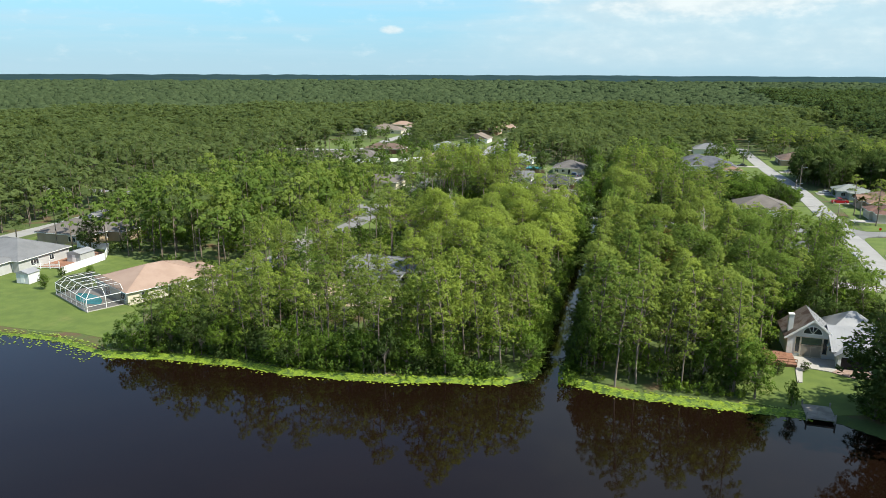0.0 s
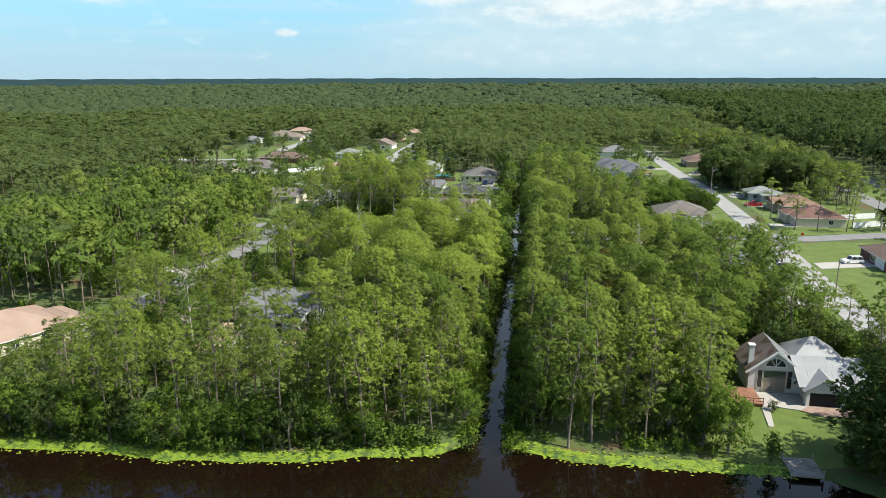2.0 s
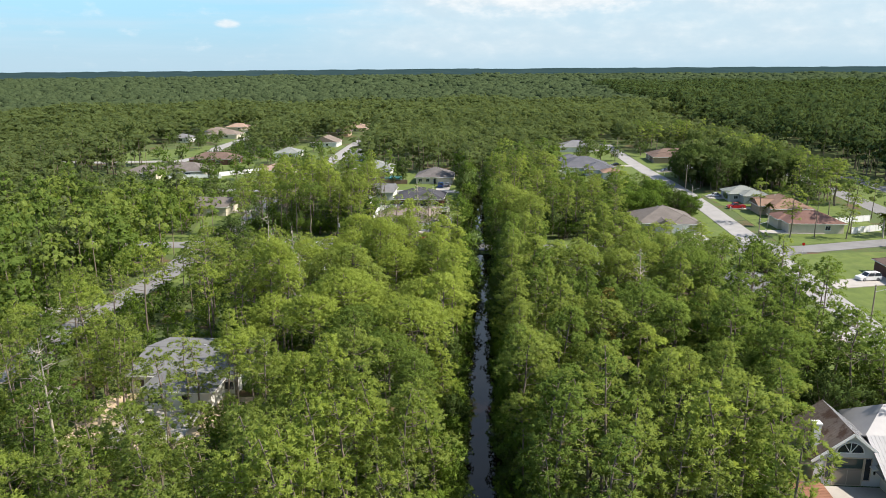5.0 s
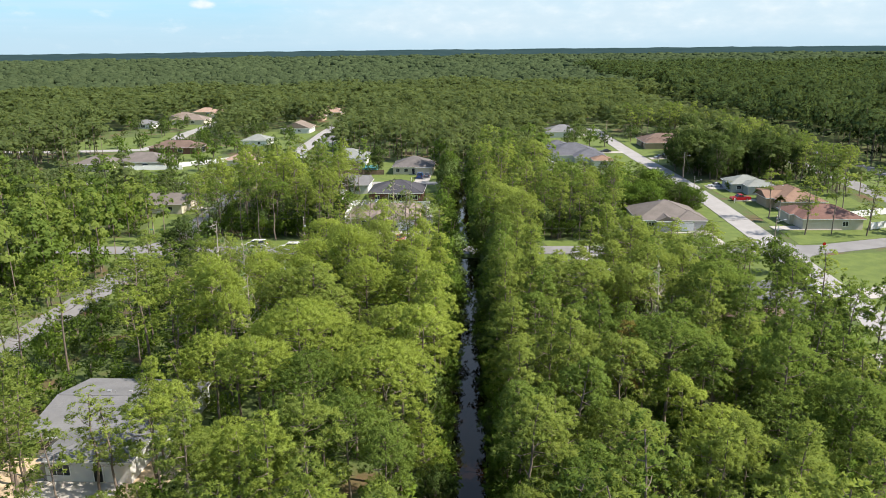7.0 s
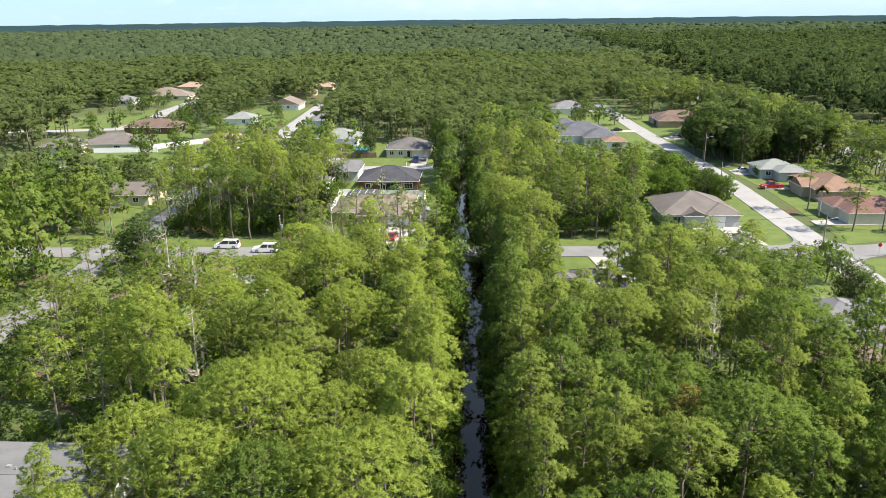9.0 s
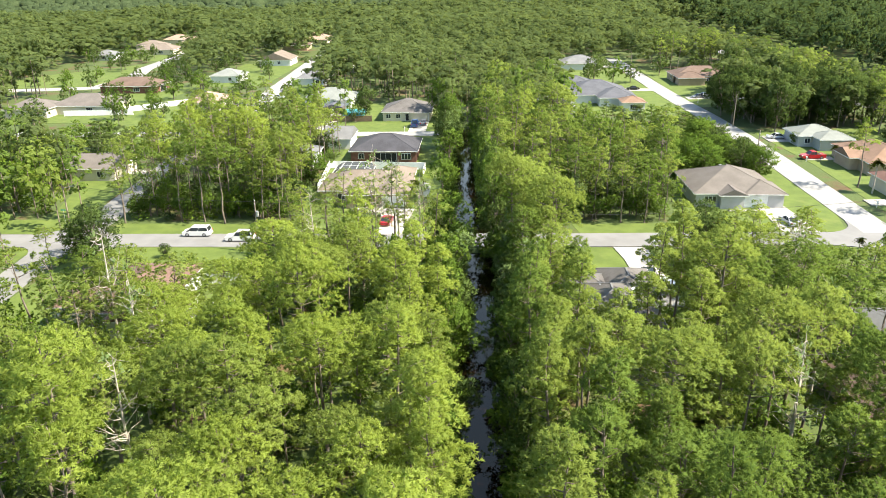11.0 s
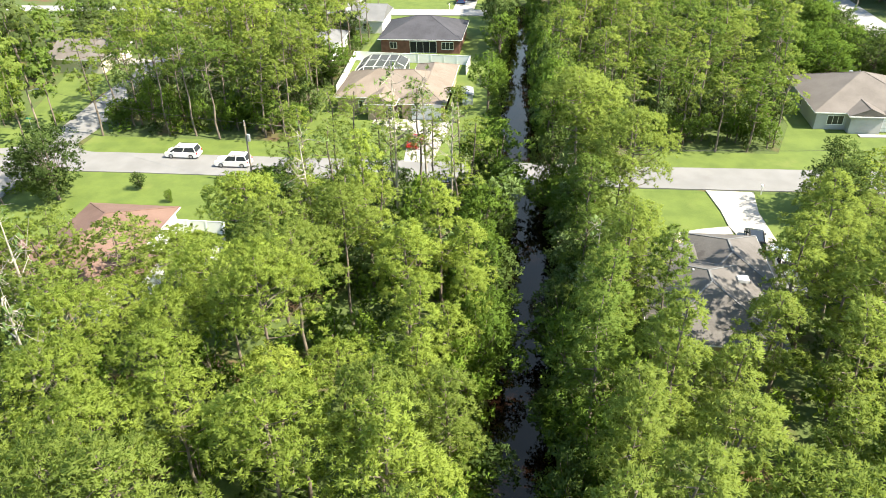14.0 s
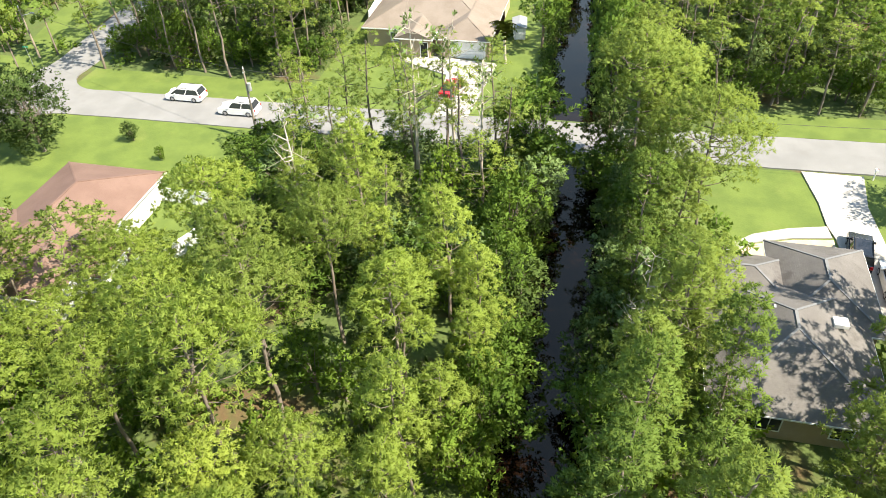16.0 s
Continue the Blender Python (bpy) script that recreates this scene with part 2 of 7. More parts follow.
M_WHITE = surface("white_paint", (0.74, 0.74, 0.72), (0.84, 0.84, 0.82), 0.6, 6.0, 0.5, 0.0)
M_VINYL = surface("white_vinyl", (0.78, 0.79, 0.79), (0.86, 0.86, 0.86), 0.6, 6.0, 0.4, 0.0)
M_METALROOF = surface("white_metal_roof", (0.24, 0.243, 0.25), (0.33, 0.333, 0.34), 0.25, 3.0, 0.5, 0.0, stain=(0.22, 0.215, 0.20), stain_at=(0.55, 0.8), stain_scale=0.35)
M_RUSTROOF = surface("stained_metal_roof", (0.08, 0.05, 0.035), (0.34, 0.30, 0.27), 0.5, 2.0, 0.7, 0.0, stain=(0.08, 0.045, 0.03), stain_at=(0.42, 0.6), stain_scale=0.5)
M_GLASS = plain("dark_window_glass", (0.03, 0.035, 0.04), 0.06)
M_GREENGLASS = plain("greenish_window_glass", (0.05, 0.075, 0.065), 0.06)
M_SCREEN = plain("dark_insect_screen", (0.03, 0.032, 0.035), 0.7, 0.0, 0.45)
M_SCREEN_DENSE = plain("close_woven_dark_screen", (0.035, 0.038, 0.042), 0.6, 0.0, 0.88)
# for dark trim, and for sheets that paint the shade of unlit insides
M_DARK = plain("dark_trim_and_painted_shade", (0.012, 0.012, 0.014), 0.8)
M_POOL = plain("turquoise_pool_water", (0.05, 0.42, 0.45), 0.05)
M_TEAL = plain("teal_tarpaulin", (0.03, 0.22, 0.25), 0.5)
M_DECK = surface("red_brown_decking", (0.19, 0.085, 0.05), (0.32, 0.16, 0.10), 0.5, 8.0, 0.8, 0.01)
M_DOCK = surface("grey_dock_planks", (0.16, 0.14, 0.12), (0.32, 0.29, 0.26), 1.0, 9.0, 0.9, 0.01)
M_FENCEWOOD = surface("brown_fence_boards", (0.12, 0.08, 0.055), (0.22, 0.16, 0.11), 0.8, 8.0, 0.9, 0.01)
M_TYRE = plain("black_rubber", (0.02, 0.02, 0.02), 0.85)
M_RIM = plain("alloy_wheel", (0.5, 0.5, 0.52), 0.35, 0.9)
M_LAMP = plain("clear_headlamp", (0.75, 0.75, 0.72), 0.15)
M_TAIL = plain("red_tail_lamp", (0.4, 0.01, 0.01), 0.25)
M_CABLE = plain("black_cable", (0.03, 0.03, 0.03), 0.6)
M_STEEL = surface("galvanised_steel", (0.42, 0.43, 0.44), (0.55, 0.56, 0.57), 2.0, 9.0, 0.5, 0.0, 0.6)
ROOFS = {
    "tan": shingles("tan_shingles", (0.150, 0.120, 0.094), (0.240, 0.200, 0.168)),
    "pink": shingles("pinkish_tan_shingles", (0.27, 0.185, 0.140), (0.38, 0.275, 0.215)),
    "taupe": shingles("taupe_shingles", (0.112, 0.098, 0.087), (0.185, 0.165, 0.148)),
    "charcoal": shingles("charcoal_shingles", (0.036, 0.036, 0.042), (0.080, 0.080, 0.092)),
    "grey": shingles("grey_shingles", (0.125, 0.128, 0.132), (0.205, 0.208, 0.212)),
    "greybrown": shingles("grey_brown_shingles", (0.090, 0.082, 0.077), (0.165, 0.155, 0.147), (0.072, 0.064, 0.06)),
    "brown": shingles("brown_shingles", (0.104, 0.068, 0.052), (0.184, 0.132, 0.104)),
    "rose": shingles("rose_brown_shingles", (0.130, 0.078, 0.061), (0.205, 0.130, 0.103)),
    "red": shingles("red_shingles", (0.122, 0.066, 0.052), (0.190, 0.108, 0.088)),
    "orange": shingles("orange_tile", (0.180, 0.112, 0.076), (0.270, 0.175, 0.124)),
    "slate": shingles("slate_shingles", (0.068, 0.072, 0.084), (0.128, 0.132, 0.148)),
    "sage": shingles("sage_grey_shingles", (0.160, 0.176, 0.160), (0.256, 0.272, 0.248)),
    "white": M_METALROOF,
}
WALLS = {
    "cream": surface("cream_stucco", (0.527, 0.468, 0.357), (0.629, 0.578, 0.468), 0.4, 8.0, 0.85, 0.01),
    "white": surface("white_stucco", (0.595, 0.595, 0.578), (0.680, 0.680, 0.663), 0.4, 8.0, 0.8, 0.01),
    "grey": surface("light_grey_siding", (0.357, 0.357, 0.348), (0.468, 0.468, 0.459), 0.4, 8.0, 0.7, 0.01),
    "tan": surface("tan_stucco", (0.340, 0.255, 0.170), (0.459, 0.357, 0.255), 0.4, 8.0, 0.85, 0.01),
    "brick": surface("red_brown_brick", (0.119, 0.051, 0.038), (0.221, 0.102, 0.076), 1.2, 9.0, 0.9, 0.015),
    "yellow": surface("yellow_stucco", (0.527, 0.399, 0.187), (0.629, 0.493, 0.255), 0.4, 8.0, 0.85, 0.01),
    "brown": surface("brown_siding", (0.102, 0.076, 0.060), (0.170, 0.132, 0.106), 0.4, 8.0, 0.85, 0.01),
}


# ---- mesh building ----
class Shape:
    """Collects corners and faces of one mesh."""

    def __init__(self):
        self.v, self.f = [], []

    def face(self, *pts):
        k = len(self.v)
        self.v += [tuple(p) for p in pts]
        self.f.append(tuple(range(k, k + len(pts))))
        return self

    def hull(self, low, high):
        """A closed ring of walls between two outlines of as many corners, with both lids."""
        k, n = len(self.v), len(low)
        self.v += [tuple(p) for p in low] + [tuple(p) for p in high]
        self.f.append(tuple(range(k + n - 1, k - 1, -1)))
        self.f.append(tuple(range(k + n, k + 2 * n)))
        for i in range(n):
            j = (i + 1) % n
            self.f.append((k + i, k + j, k + n + j, k + n + i))
        return self

    def box(self, x0, y0, z0, x1, y1, z1):
        ring = ((x0, y0), (x1, y0), (x1, y1), (x0, y1))
        return self.hull([(x, y, z0) for x, y in ring], [(x, y, z1) for x, y in ring])

    def slab(self, outline, z0, z1):
        return self.hull([(x, y, z0) for x, y in outline], [(x, y, z1) for x, y in outline])

    def rod(self, a, b, r, r2=None, n=6):
        a, b = Vector(a), Vector(b)
        q = (b - a).to_track_quat("Z", "Y")
        r2 = r if r2 is None else r2
        ring = [Vector((math.cos(2 * math.pi * i / n), math.sin(2 * math.pi * i / n), 0)) for i in range(n)]
        return self.hull([a + q @ (p * r) for p in ring], [b + q @ (p * r2) for p in ring])

    def beam(self, a, b, w, h=None):
        """A square bar from a to b."""
        a, b = Vector(a), Vector(b)
        q = (b - a).to_track_quat("Y", "Z")
        w, h = w / 2, (h or w) / 2
        ring = [Vector((-w, 0, -h)), Vector((w, 0, -h)), Vector((w, 0, h)), Vector((-w, 0, h))]
        return self.hull([a + q @ p for p in ring], [b + q @ p for p in ring])

    def make(self, name, material, parent=None, label="", smooth=False):
        me = bpy.data.meshes.new(name)
        me.from_pydata(self.v, [], self.f)
        me.materials.append(material)
        bm = bmesh.new()
        bm.from_mesh(me)
        bmesh.ops.recalc_face_normals(bm, faces=bm.faces)
        bm.to_mesh(me)
        bm.free()
        if smooth:
            me.shade_smooth()
        ob = new(name, me)
        if parent is not None:
            ob.parent = parent
        if label:
            ob["label"] = label
        return ob


def root(name, m, label, category, group="", kind=""):
    ob = new(name)
    ob.empty_display_size = 0.3
    ob.matrix_basis = m
    return tagged(ob, label, category, group, kind)


# ---- the lie of the land ----
SHORE = [(-600, 94), (-150, 95), (-106, 95.8), (-95.3, 96.0), (-82.5, 92.6), (-72.4, 94.6), (-60, 95.6), (-51.9, 94.8), (-43, 95.8), (-34.5, 97), (-26.4, 99.3), (-17.8, 101.2), (-15.0, 104.4), (-9.4, 104.4), (-3.5, 102.2), (2, 102.0), (9.5, 102.0), (22.4, 102.4), (27, 101.6), (34, 97), (48, 90), (80, 84), (600, 80)]
CANAL = [(80, -12), (105, -12.2), (133, -13), (157, -13.7), (187, -14.4), (210, -14.0), (230, -15.6), (250, -17.3), (271, -17.7), (330, -20), (420, -22), (5000, -22)]
CANAL_END = 318
ROAD_MAIN = [(-420, 226), (-96, 228.6), (-76, 229.2), (-50, 229.6), (5, 230.7), (43, 232), (57, 231.5), (66, 232.8), (80, 238), (96, 243)]
STREET_EAST = [(52, 118), (53.4, 180), (54.2, 210), (54.8, 240), (55, 266), (55.2, 285), (55.1, 310), (53.8, 340), (52.0, 363), (50.6, 395), (49.4, 436), (48.8, 480)]
STREET_WEST = [(-87.2, 142), (-86.8, 175), (-86, 200), (-87.5, 225), (-86.5, 240), (-87.5, 252), (-88, 265), (-92, 300)]
STREET_FAR = [(-150, 314), (-100, 314), (-60, 313.5), (-26, 314)]
STREET_OUTER = [(-171, 112), (-170.5, 158), (-170, 180), (-172, 200), (-176, 300)]
LANE_WEST = [(-330, 392), (-208, 391.5), (-170, 398), (-166, 424), (-174, 456), (-178, 523), (-182, 600)]
LANE_MID = [(-91, 330), (-91.4, 360), (-94, 388), (-95.5, 422), (-98, 470), (-100, 560)]
HIGHWAY = [(105, 180), (107.5, 260), (110, 340), (110.5, 420), (109, 530), (107, 640)]
HIGHWAY_FAR = [(128.5, 180), (129.5, 300), (129.5, 400), (125.5, 460), (121.5, 560), (119, 640)]
SPUR_FAR = [(49.2, 450), (30, 452), (10, 460)]


def along(points, v):
    return float(np.interp(v, [p[0] for p in points], [p[1] for p in points]))


def to_water(x, y):
    """Metres to the water's edge: minus inside the lake or the canal."""
    lake = y - along(SHORE, x)
    ditch = abs(x - along(CANAL, y)) - (2.6 - 0.5 * max(0.0, min(1.0, (y - 118) / 30)) + 0.8 * max(0.0, min(1.0, (y - 165) / 20)) if y > 112 else 2.6 + 0.06 * (112 - y))
    if 225.0 < y < 235.4:
        ditch = max(ditch, min(y - 225.0, 235.4 - y))
    if y < 100 or y > CANAL_END:
        ditch = 99.0
    return min(lake, ditch)


def land(x, y):
    d = to_water(x, y)
    far = math.hypot(x, y)
    rise = 0.0 if far < 1500 else 15.0 * min(1.0, (far - 1500) / 3300)
    k = max(0.0, min(1.0, (d + 1.6) / 2.6))
    k = k * k * (3 - 2 * k)
    return -1.5 + 1.6 * k + rise


def axis(pieces):
    out = []
    for a, b, step in pieces:
        out += list(np.arange(a, b, step))
    return out + [pieces[-1][1]]


def build_ground():
    xs = axis([(-5000, -1400, 360), (-1400, -400, 100), (-400, -150, 20), (-150, -24, 1.5), (-24, -6, 0.75), (-6, 60, 1.5), (60, 400, 20), (400, 1400, 100), (1400, 5000, 360)])
    ys = axis([(-3000, -200, 350), (-200, 80, 20), (80, 116, 0.9), (116, 300, 2.0), (300, 600, 15), (600, 1600, 80), (1600, 5000, 200)])
    v = [(x, y, land(x, y) + 0.02 * noise.noise((x * 0.3, y * 0.3, 0))) for y in ys for x in xs]
    w = len(xs)
    f = [(j * w + i, j * w + i + 1, (j + 1) * w + i + 1, (j + 1) * w + i) for j in range(len(ys) - 1) for i in range(w - 1)]
    me = bpy.data.meshes.new("ground")
    me.from_pydata(v, [], f)
    me.materials.append(M_GROUND)
    me.shade_smooth()
    tagged(new("ground", me), "woodland ground of pine straw, litter and undergrowth", "ground", kind="structure")


build_ground()
WATER_Z = -0.30
s = Shape()
s.face((-700, -400, WATER_Z), (700, -400, WATER_Z), (700, 112, WATER_Z), (-700, 112, WATER_Z))
s.face((-32, 112, WATER_Z), (-3, 112, WATER_Z), (-10, 322, WATER_Z), (-32, 322, WATER_Z))
tagged(s.make("water", M_WATER), "still tea-dark lake and narrow canal water", "water", kind="structure")


def ribbon(points, half, z, name, material, label, wobble=0.0, kind="structure", category="road"):
    """A paved strip along a line, with its edges a little uneven."""
    pts, fine = [Vector((*p, 0)) for p in points], []
    for a, b in zip(pts, pts[1:]):
        n = max(1, int((b - a).length / 2.5))
        fine += [a.lerp(b, i / n) for i in range(n)]
    fine.append(pts[-1])
    sh = Shape()
    left, right = [], []
    for i, p in enumerate(fine):
        d = (fine[min(i + 2, len(fine) - 1)] - fine[max(i - 2, 0)]).normalized()
        side = Vector((-d.y, d.x, 0))
        w1, w2 = (half + wobble * noise.noise((p.x * 0.6, p.y * 0.6, k)) for k in (3, 8))
        left.append(p + side * w1)
        right.append(p - side * w2)
    k = len(fine)
    for lift, rows in ((z, (left, right)), (z - 0.25, (left, right))):
        for r in rows:
            sh.v += [(p.x, p.y, lift) for p in r]
    for i in range(k - 1):
        sh.f += [(i, i + 1, k + i + 1, k + i), (i, i + 1, 2 * k + i + 1, 2 * k + i), (k + i, k + i + 1, 3 * k + i + 1, 3 * k + i)]
    return tagged(sh.make(name, material), label, category, kind=kind)


ribbon(ROAD_MAIN, 3.15, 0.24, "road", M_ROAD, "pale worn asphalt road between grass verges", 0.12)
ribbon(STREET_EAST, 3.2, 0.235, "road_east", M_STREET, "pale asphalt residential street", 0.1)
ribbon(STREET_WEST, 3.1, 0.235, "road_west", M_ROAD, "pale asphalt side street through the woods", 0.1)
ribbon(STREET_FAR, 2.6, 0.235, "road_far", M_STREET, "pale asphalt dead-end street by the canal", 0.1)
ribbon(STREET_OUTER, 3.2, 0.235, "road_outer", M_STREET, "pale asphalt street behind lake houses", 0.1)
ribbon(LANE_WEST, 3.6, 0.235, "road_lane_west", M_STREET, "pale curving street among far houses", 0.1)
ribbon(LANE_MID, 3.4, 0.235, "road_lane_middle", M_STREET, "pale street among far houses", 0.1)
ribbon(HIGHWAY, 3.6, 0.235, "road_highway", M_ROAD, "grey two-lane road beside a grass strip", 0.1)
ribbon(HIGHWAY_FAR, 3.4, 0.235, "road_highway_far", M_ROAD, "grey carriageway beyond a grass median", 0.1)
ribbon(SPUR_FAR, 3.0, 0.23, "road_spur", M_STREET, "pale street end at a T junction", 0.1)



def fillet(x, y, sx, sy, label, size=5.0, material=None):
    """The rounded inner corner of a junction, at the meeting of two road edges."""
    outline = [(x - sx * 0.4, y - sy * 0.4), (x - sx * 0.4, y + sy * size)] + [(x + sx * size * (1 - math.cos(a)), y + sy * size * (1 - math.sin(a))) for a in (math.pi / 2 * i / 6 for i in range(7))] + [(x + sx * size, y - sy * 0.4)]
    tagged(Shape().slab(outline, 0.0, 0.246).make("road_corner", material or M_ROAD), label, "road", kind="structure")


for cx, cy, sx, sy in ((-83.9, 232.2, 1, 1), (-90.2, 232.2, -1, 1), (-84.2, 226.0, 1, -1), (-90.4, 226.0, -1, -1)):
    fillet(cx, cy, sx, sy, "rounded asphalt corner where the side street joins")
for cx, cy, sx, sy in ((51.4, 234.9, -1, 1), (57.9, 234.6, 1, 1), (51.3, 228.5, -1, -1), (57.8, 228.4, 1, -1)):
    fillet(cx, cy, sx, sy, "rounded asphalt corner at the street junction", 6.0)

LAWNS = []  # outlines in the plan, kept free of woodland


def lawn(outline, z=0.15, material=None, label="mown green lawn", name="lawn"):
    LAWNS.append(outline)
    z += 0.0015 * len(LAWNS) - 0.02
    sh = Shape().slab(outline, z - 0.25, z)
    return tagged(sh.make(name, material or M_LAWN), label, "lawn", kind="structure")


def rect(x0, y0, x1, y1):
    return [(x0, y0), (x1, y0), (x1, y1), (x0, y1)]


lawn([(-175, 97.5), (-106, 98), (-95, 99.2), (-82, 97.5), (-86, 106), (-92, 112), (-84, 132), (-96, 140), (-122, 146), (-165, 150)], label="broad sunlit lawn sloping to the lake")
lawn(rect(-164, 150, -134, 172), 0.14)
lawn([(15, 104), (27, 103.5), (42, 108), (44, 121), (20, 121), (14.5, 113)], label="shaded lawn below the white house")
lawn(rect(-420, 232.2, -91.5, 240), 0.14, label="grass verge")
lawn(rect(-82.5, 232.2, -19.4, 238.2), 0.14, label="grass verge below tall pines")
lawn([(-96, 236), (-91, 236), (-91.5, 266), (-100, 280), (-104, 266)], 0.14, label="grass strip beside the side street")
lawn(rect(-420, 219, -91, 226.4), 0.13, label="grass verge")
lawn([(-83.5, 192), (-82, 226.4), (-52, 227), (-48, 216), (-50, 205), (-56, 194)], 0.14, label="open front lawn, partly yellowed")
lawn([(-24.5, 236), (-20.4, 236), (-22.4, 290), (-28, 290)], 0.14, label="grass strip along the canal")
lawn(rect(-50, 236, -25, 310.5), 0.135, label="lawn between two houses")
lawn([(-76, 316.5), (-25, 316.5), (-26, 350), (-78, 372)], 0.135)
lawn([(-8.5, 212), (2, 213), (22, 213), (22, 227.2), (-7.5, 227.2)], 0.14, label="bright green front lawn")
lawn([(3, 234), (49.5, 235.6), (53, 250), (55.5, 285), (46, 282), (24, 281), (23.5, 250), (19.5, 239.5), (2, 239)], 0.14, label="sunny lawn round the tan house")
lawn([(45, 196), (51, 196), (53.6, 228), (40, 228), (36, 214), (44, 206)], 0.14, label="corner lawn")
lawn([(36, 150), (50.5, 150), (51, 186), (38, 186)], 0.14)
lawn([(56, 150), (92, 150), (94, 232), (70, 229.5), (58, 226)], 0.14, label="corner lawn")
lawn([(61, 236.2), (94, 246), (98, 290), (96, 320), (60, 315), (62.4, 280)], 0.14, label="front lawns along the street")
lawn([(54, 352), (62, 352), (84, 430), (54, 440)], 0.14)
lawn([(10, 340), (50, 340), (45, 445), (20, 445)], 0.14)
lawn([(101.5, 180), (134, 180), (134.5, 400), (130.5, 460), (126, 560), (123.5, 640), (104, 640), (106, 530), (106.5, 420), (105.5, 340), (103.5, 260)], 0.13, label="grass median beside the highway")
lawn([(-165, 330), (-128, 330), (-128, 398), (-160, 398)], 0.14)
lawn([(-128, 300), (-98, 300), (-92, 372), (-128, 372)], 0.14)
lawn([(-90, 336), (-76, 336), (-78, 372), (-84, 430), (-90, 430)], 0.14)
lawn([(-215, 396), (-174, 402), (-170, 424), (-182, 470), (-215, 430)], 0.14)
lawn([(-205, 500), (-176, 480), (-172, 560), (-200, 560)], 0.14)
lawn([(-132, 400), (-102, 400), (-102, 470), (-130, 470)], 0.14)
lawn([(-66, 127), (-48, 127), (-45, 142), (-66, 142)], 0.15, M_SAND, "sandy yard among pines", "yard")


def in_outline(x, y, o):
    c = False
    for (x1, y1), (x2, y2) in zip(o, o[1:] + o[:1]):
        if (y1 > y) != (y2 > y) and x < (x2 - x1) * (y - y1) / (y2 - y1) + x1:
            c = not c
    return c


DRIVES = []


def drive(outline, z=0.26, material=None, label="pale concrete driveway", name="driveway"):
    LAWNS.append(outline)
    DRIVES.append(outline)
    z += 0.0005 * len(LAWNS)
    return tagged(Shape().slab(outline, z - 0.25, z).make(name, material or M_DRIVE), label, "driveway", kind="structure")


drive([(7.6, 227.3), (13.5, 227.3), (12.9, 222), (14.2, 205), (10, 205), (9.2, 216.5), (8.7, 218.5), (8.5, 222)])
drive([(8.9, 216.6), (5.4, 216.0), (2, 214.8), (-0.5, 212.6), (-0.5, 213.8), (2, 216.0), (5.2, 217.4), (8.7, 218.3)], 0.255, label="curved concrete front path", name="front_path")
drive([(-0.5, 212.3), (2.4, 212), (9, 212.6), (9.0, 216.4), (5.4, 215.8), (2, 214.6)], 0.20, M_SAND, "sandy planting bed", "planting_bed")
drive([(38.2, 234.7), (44.6, 235.0), (43.8, 249.2), (38.7, 249.2)])
drive([(32.5, 246.2), (38.6, 246.4), (38.6, 247.2), (32.5, 247.2)], 0.255, label="concrete path to the front door", name="front_path")
drive([(-32.6, 232.6), (-28.6, 232.6), (-27.5, 247), (-40, 248.5), (-40, 246), (-33.5, 243)], label="pale paved forecourt")
drive(rect(-35.5, 316, -30.5, 331))
drive(rect(62.2, 284.5, 69, 287.5))
drive(rect(60.5, 303, 70, 309))
drive([(60.6, 250), (77, 250), (77, 255), (60.6, 253.5)])
drive([(58.2, 199), (58.2, 204.5), (72, 209), (72, 203)])
drive([(52.6, 196), (52.4, 201.5), (44, 203), (44, 197)])
drive([(51.0, 168), (51.5, 173), (38, 176), (38, 170)])
drive(rect(-60, 128.5, -50.5, 143), 0.24)
drive([(-102, 173.5), (-89.6, 173.0), (-89.6, 177.0), (-102, 177.8)], label="pale concrete driveway off the side street")
lawn([(-104, 178.6), (-90.4, 178.2), (-91, 186), (-103, 188)], 0.14, label="small sunny lawn among pines")
drive([(56, 366), (56, 371), (66, 373), (66, 368)])
drive(rect(30, 384, 48.5, 389))
drive(rect(-104, 272, -91, 275.5))
drive([(-93, 356), (-100, 356), (-100, 361), (-94, 361)])
drive([(-62, 316), (-58, 316), (-60, 354), (-66, 354)])

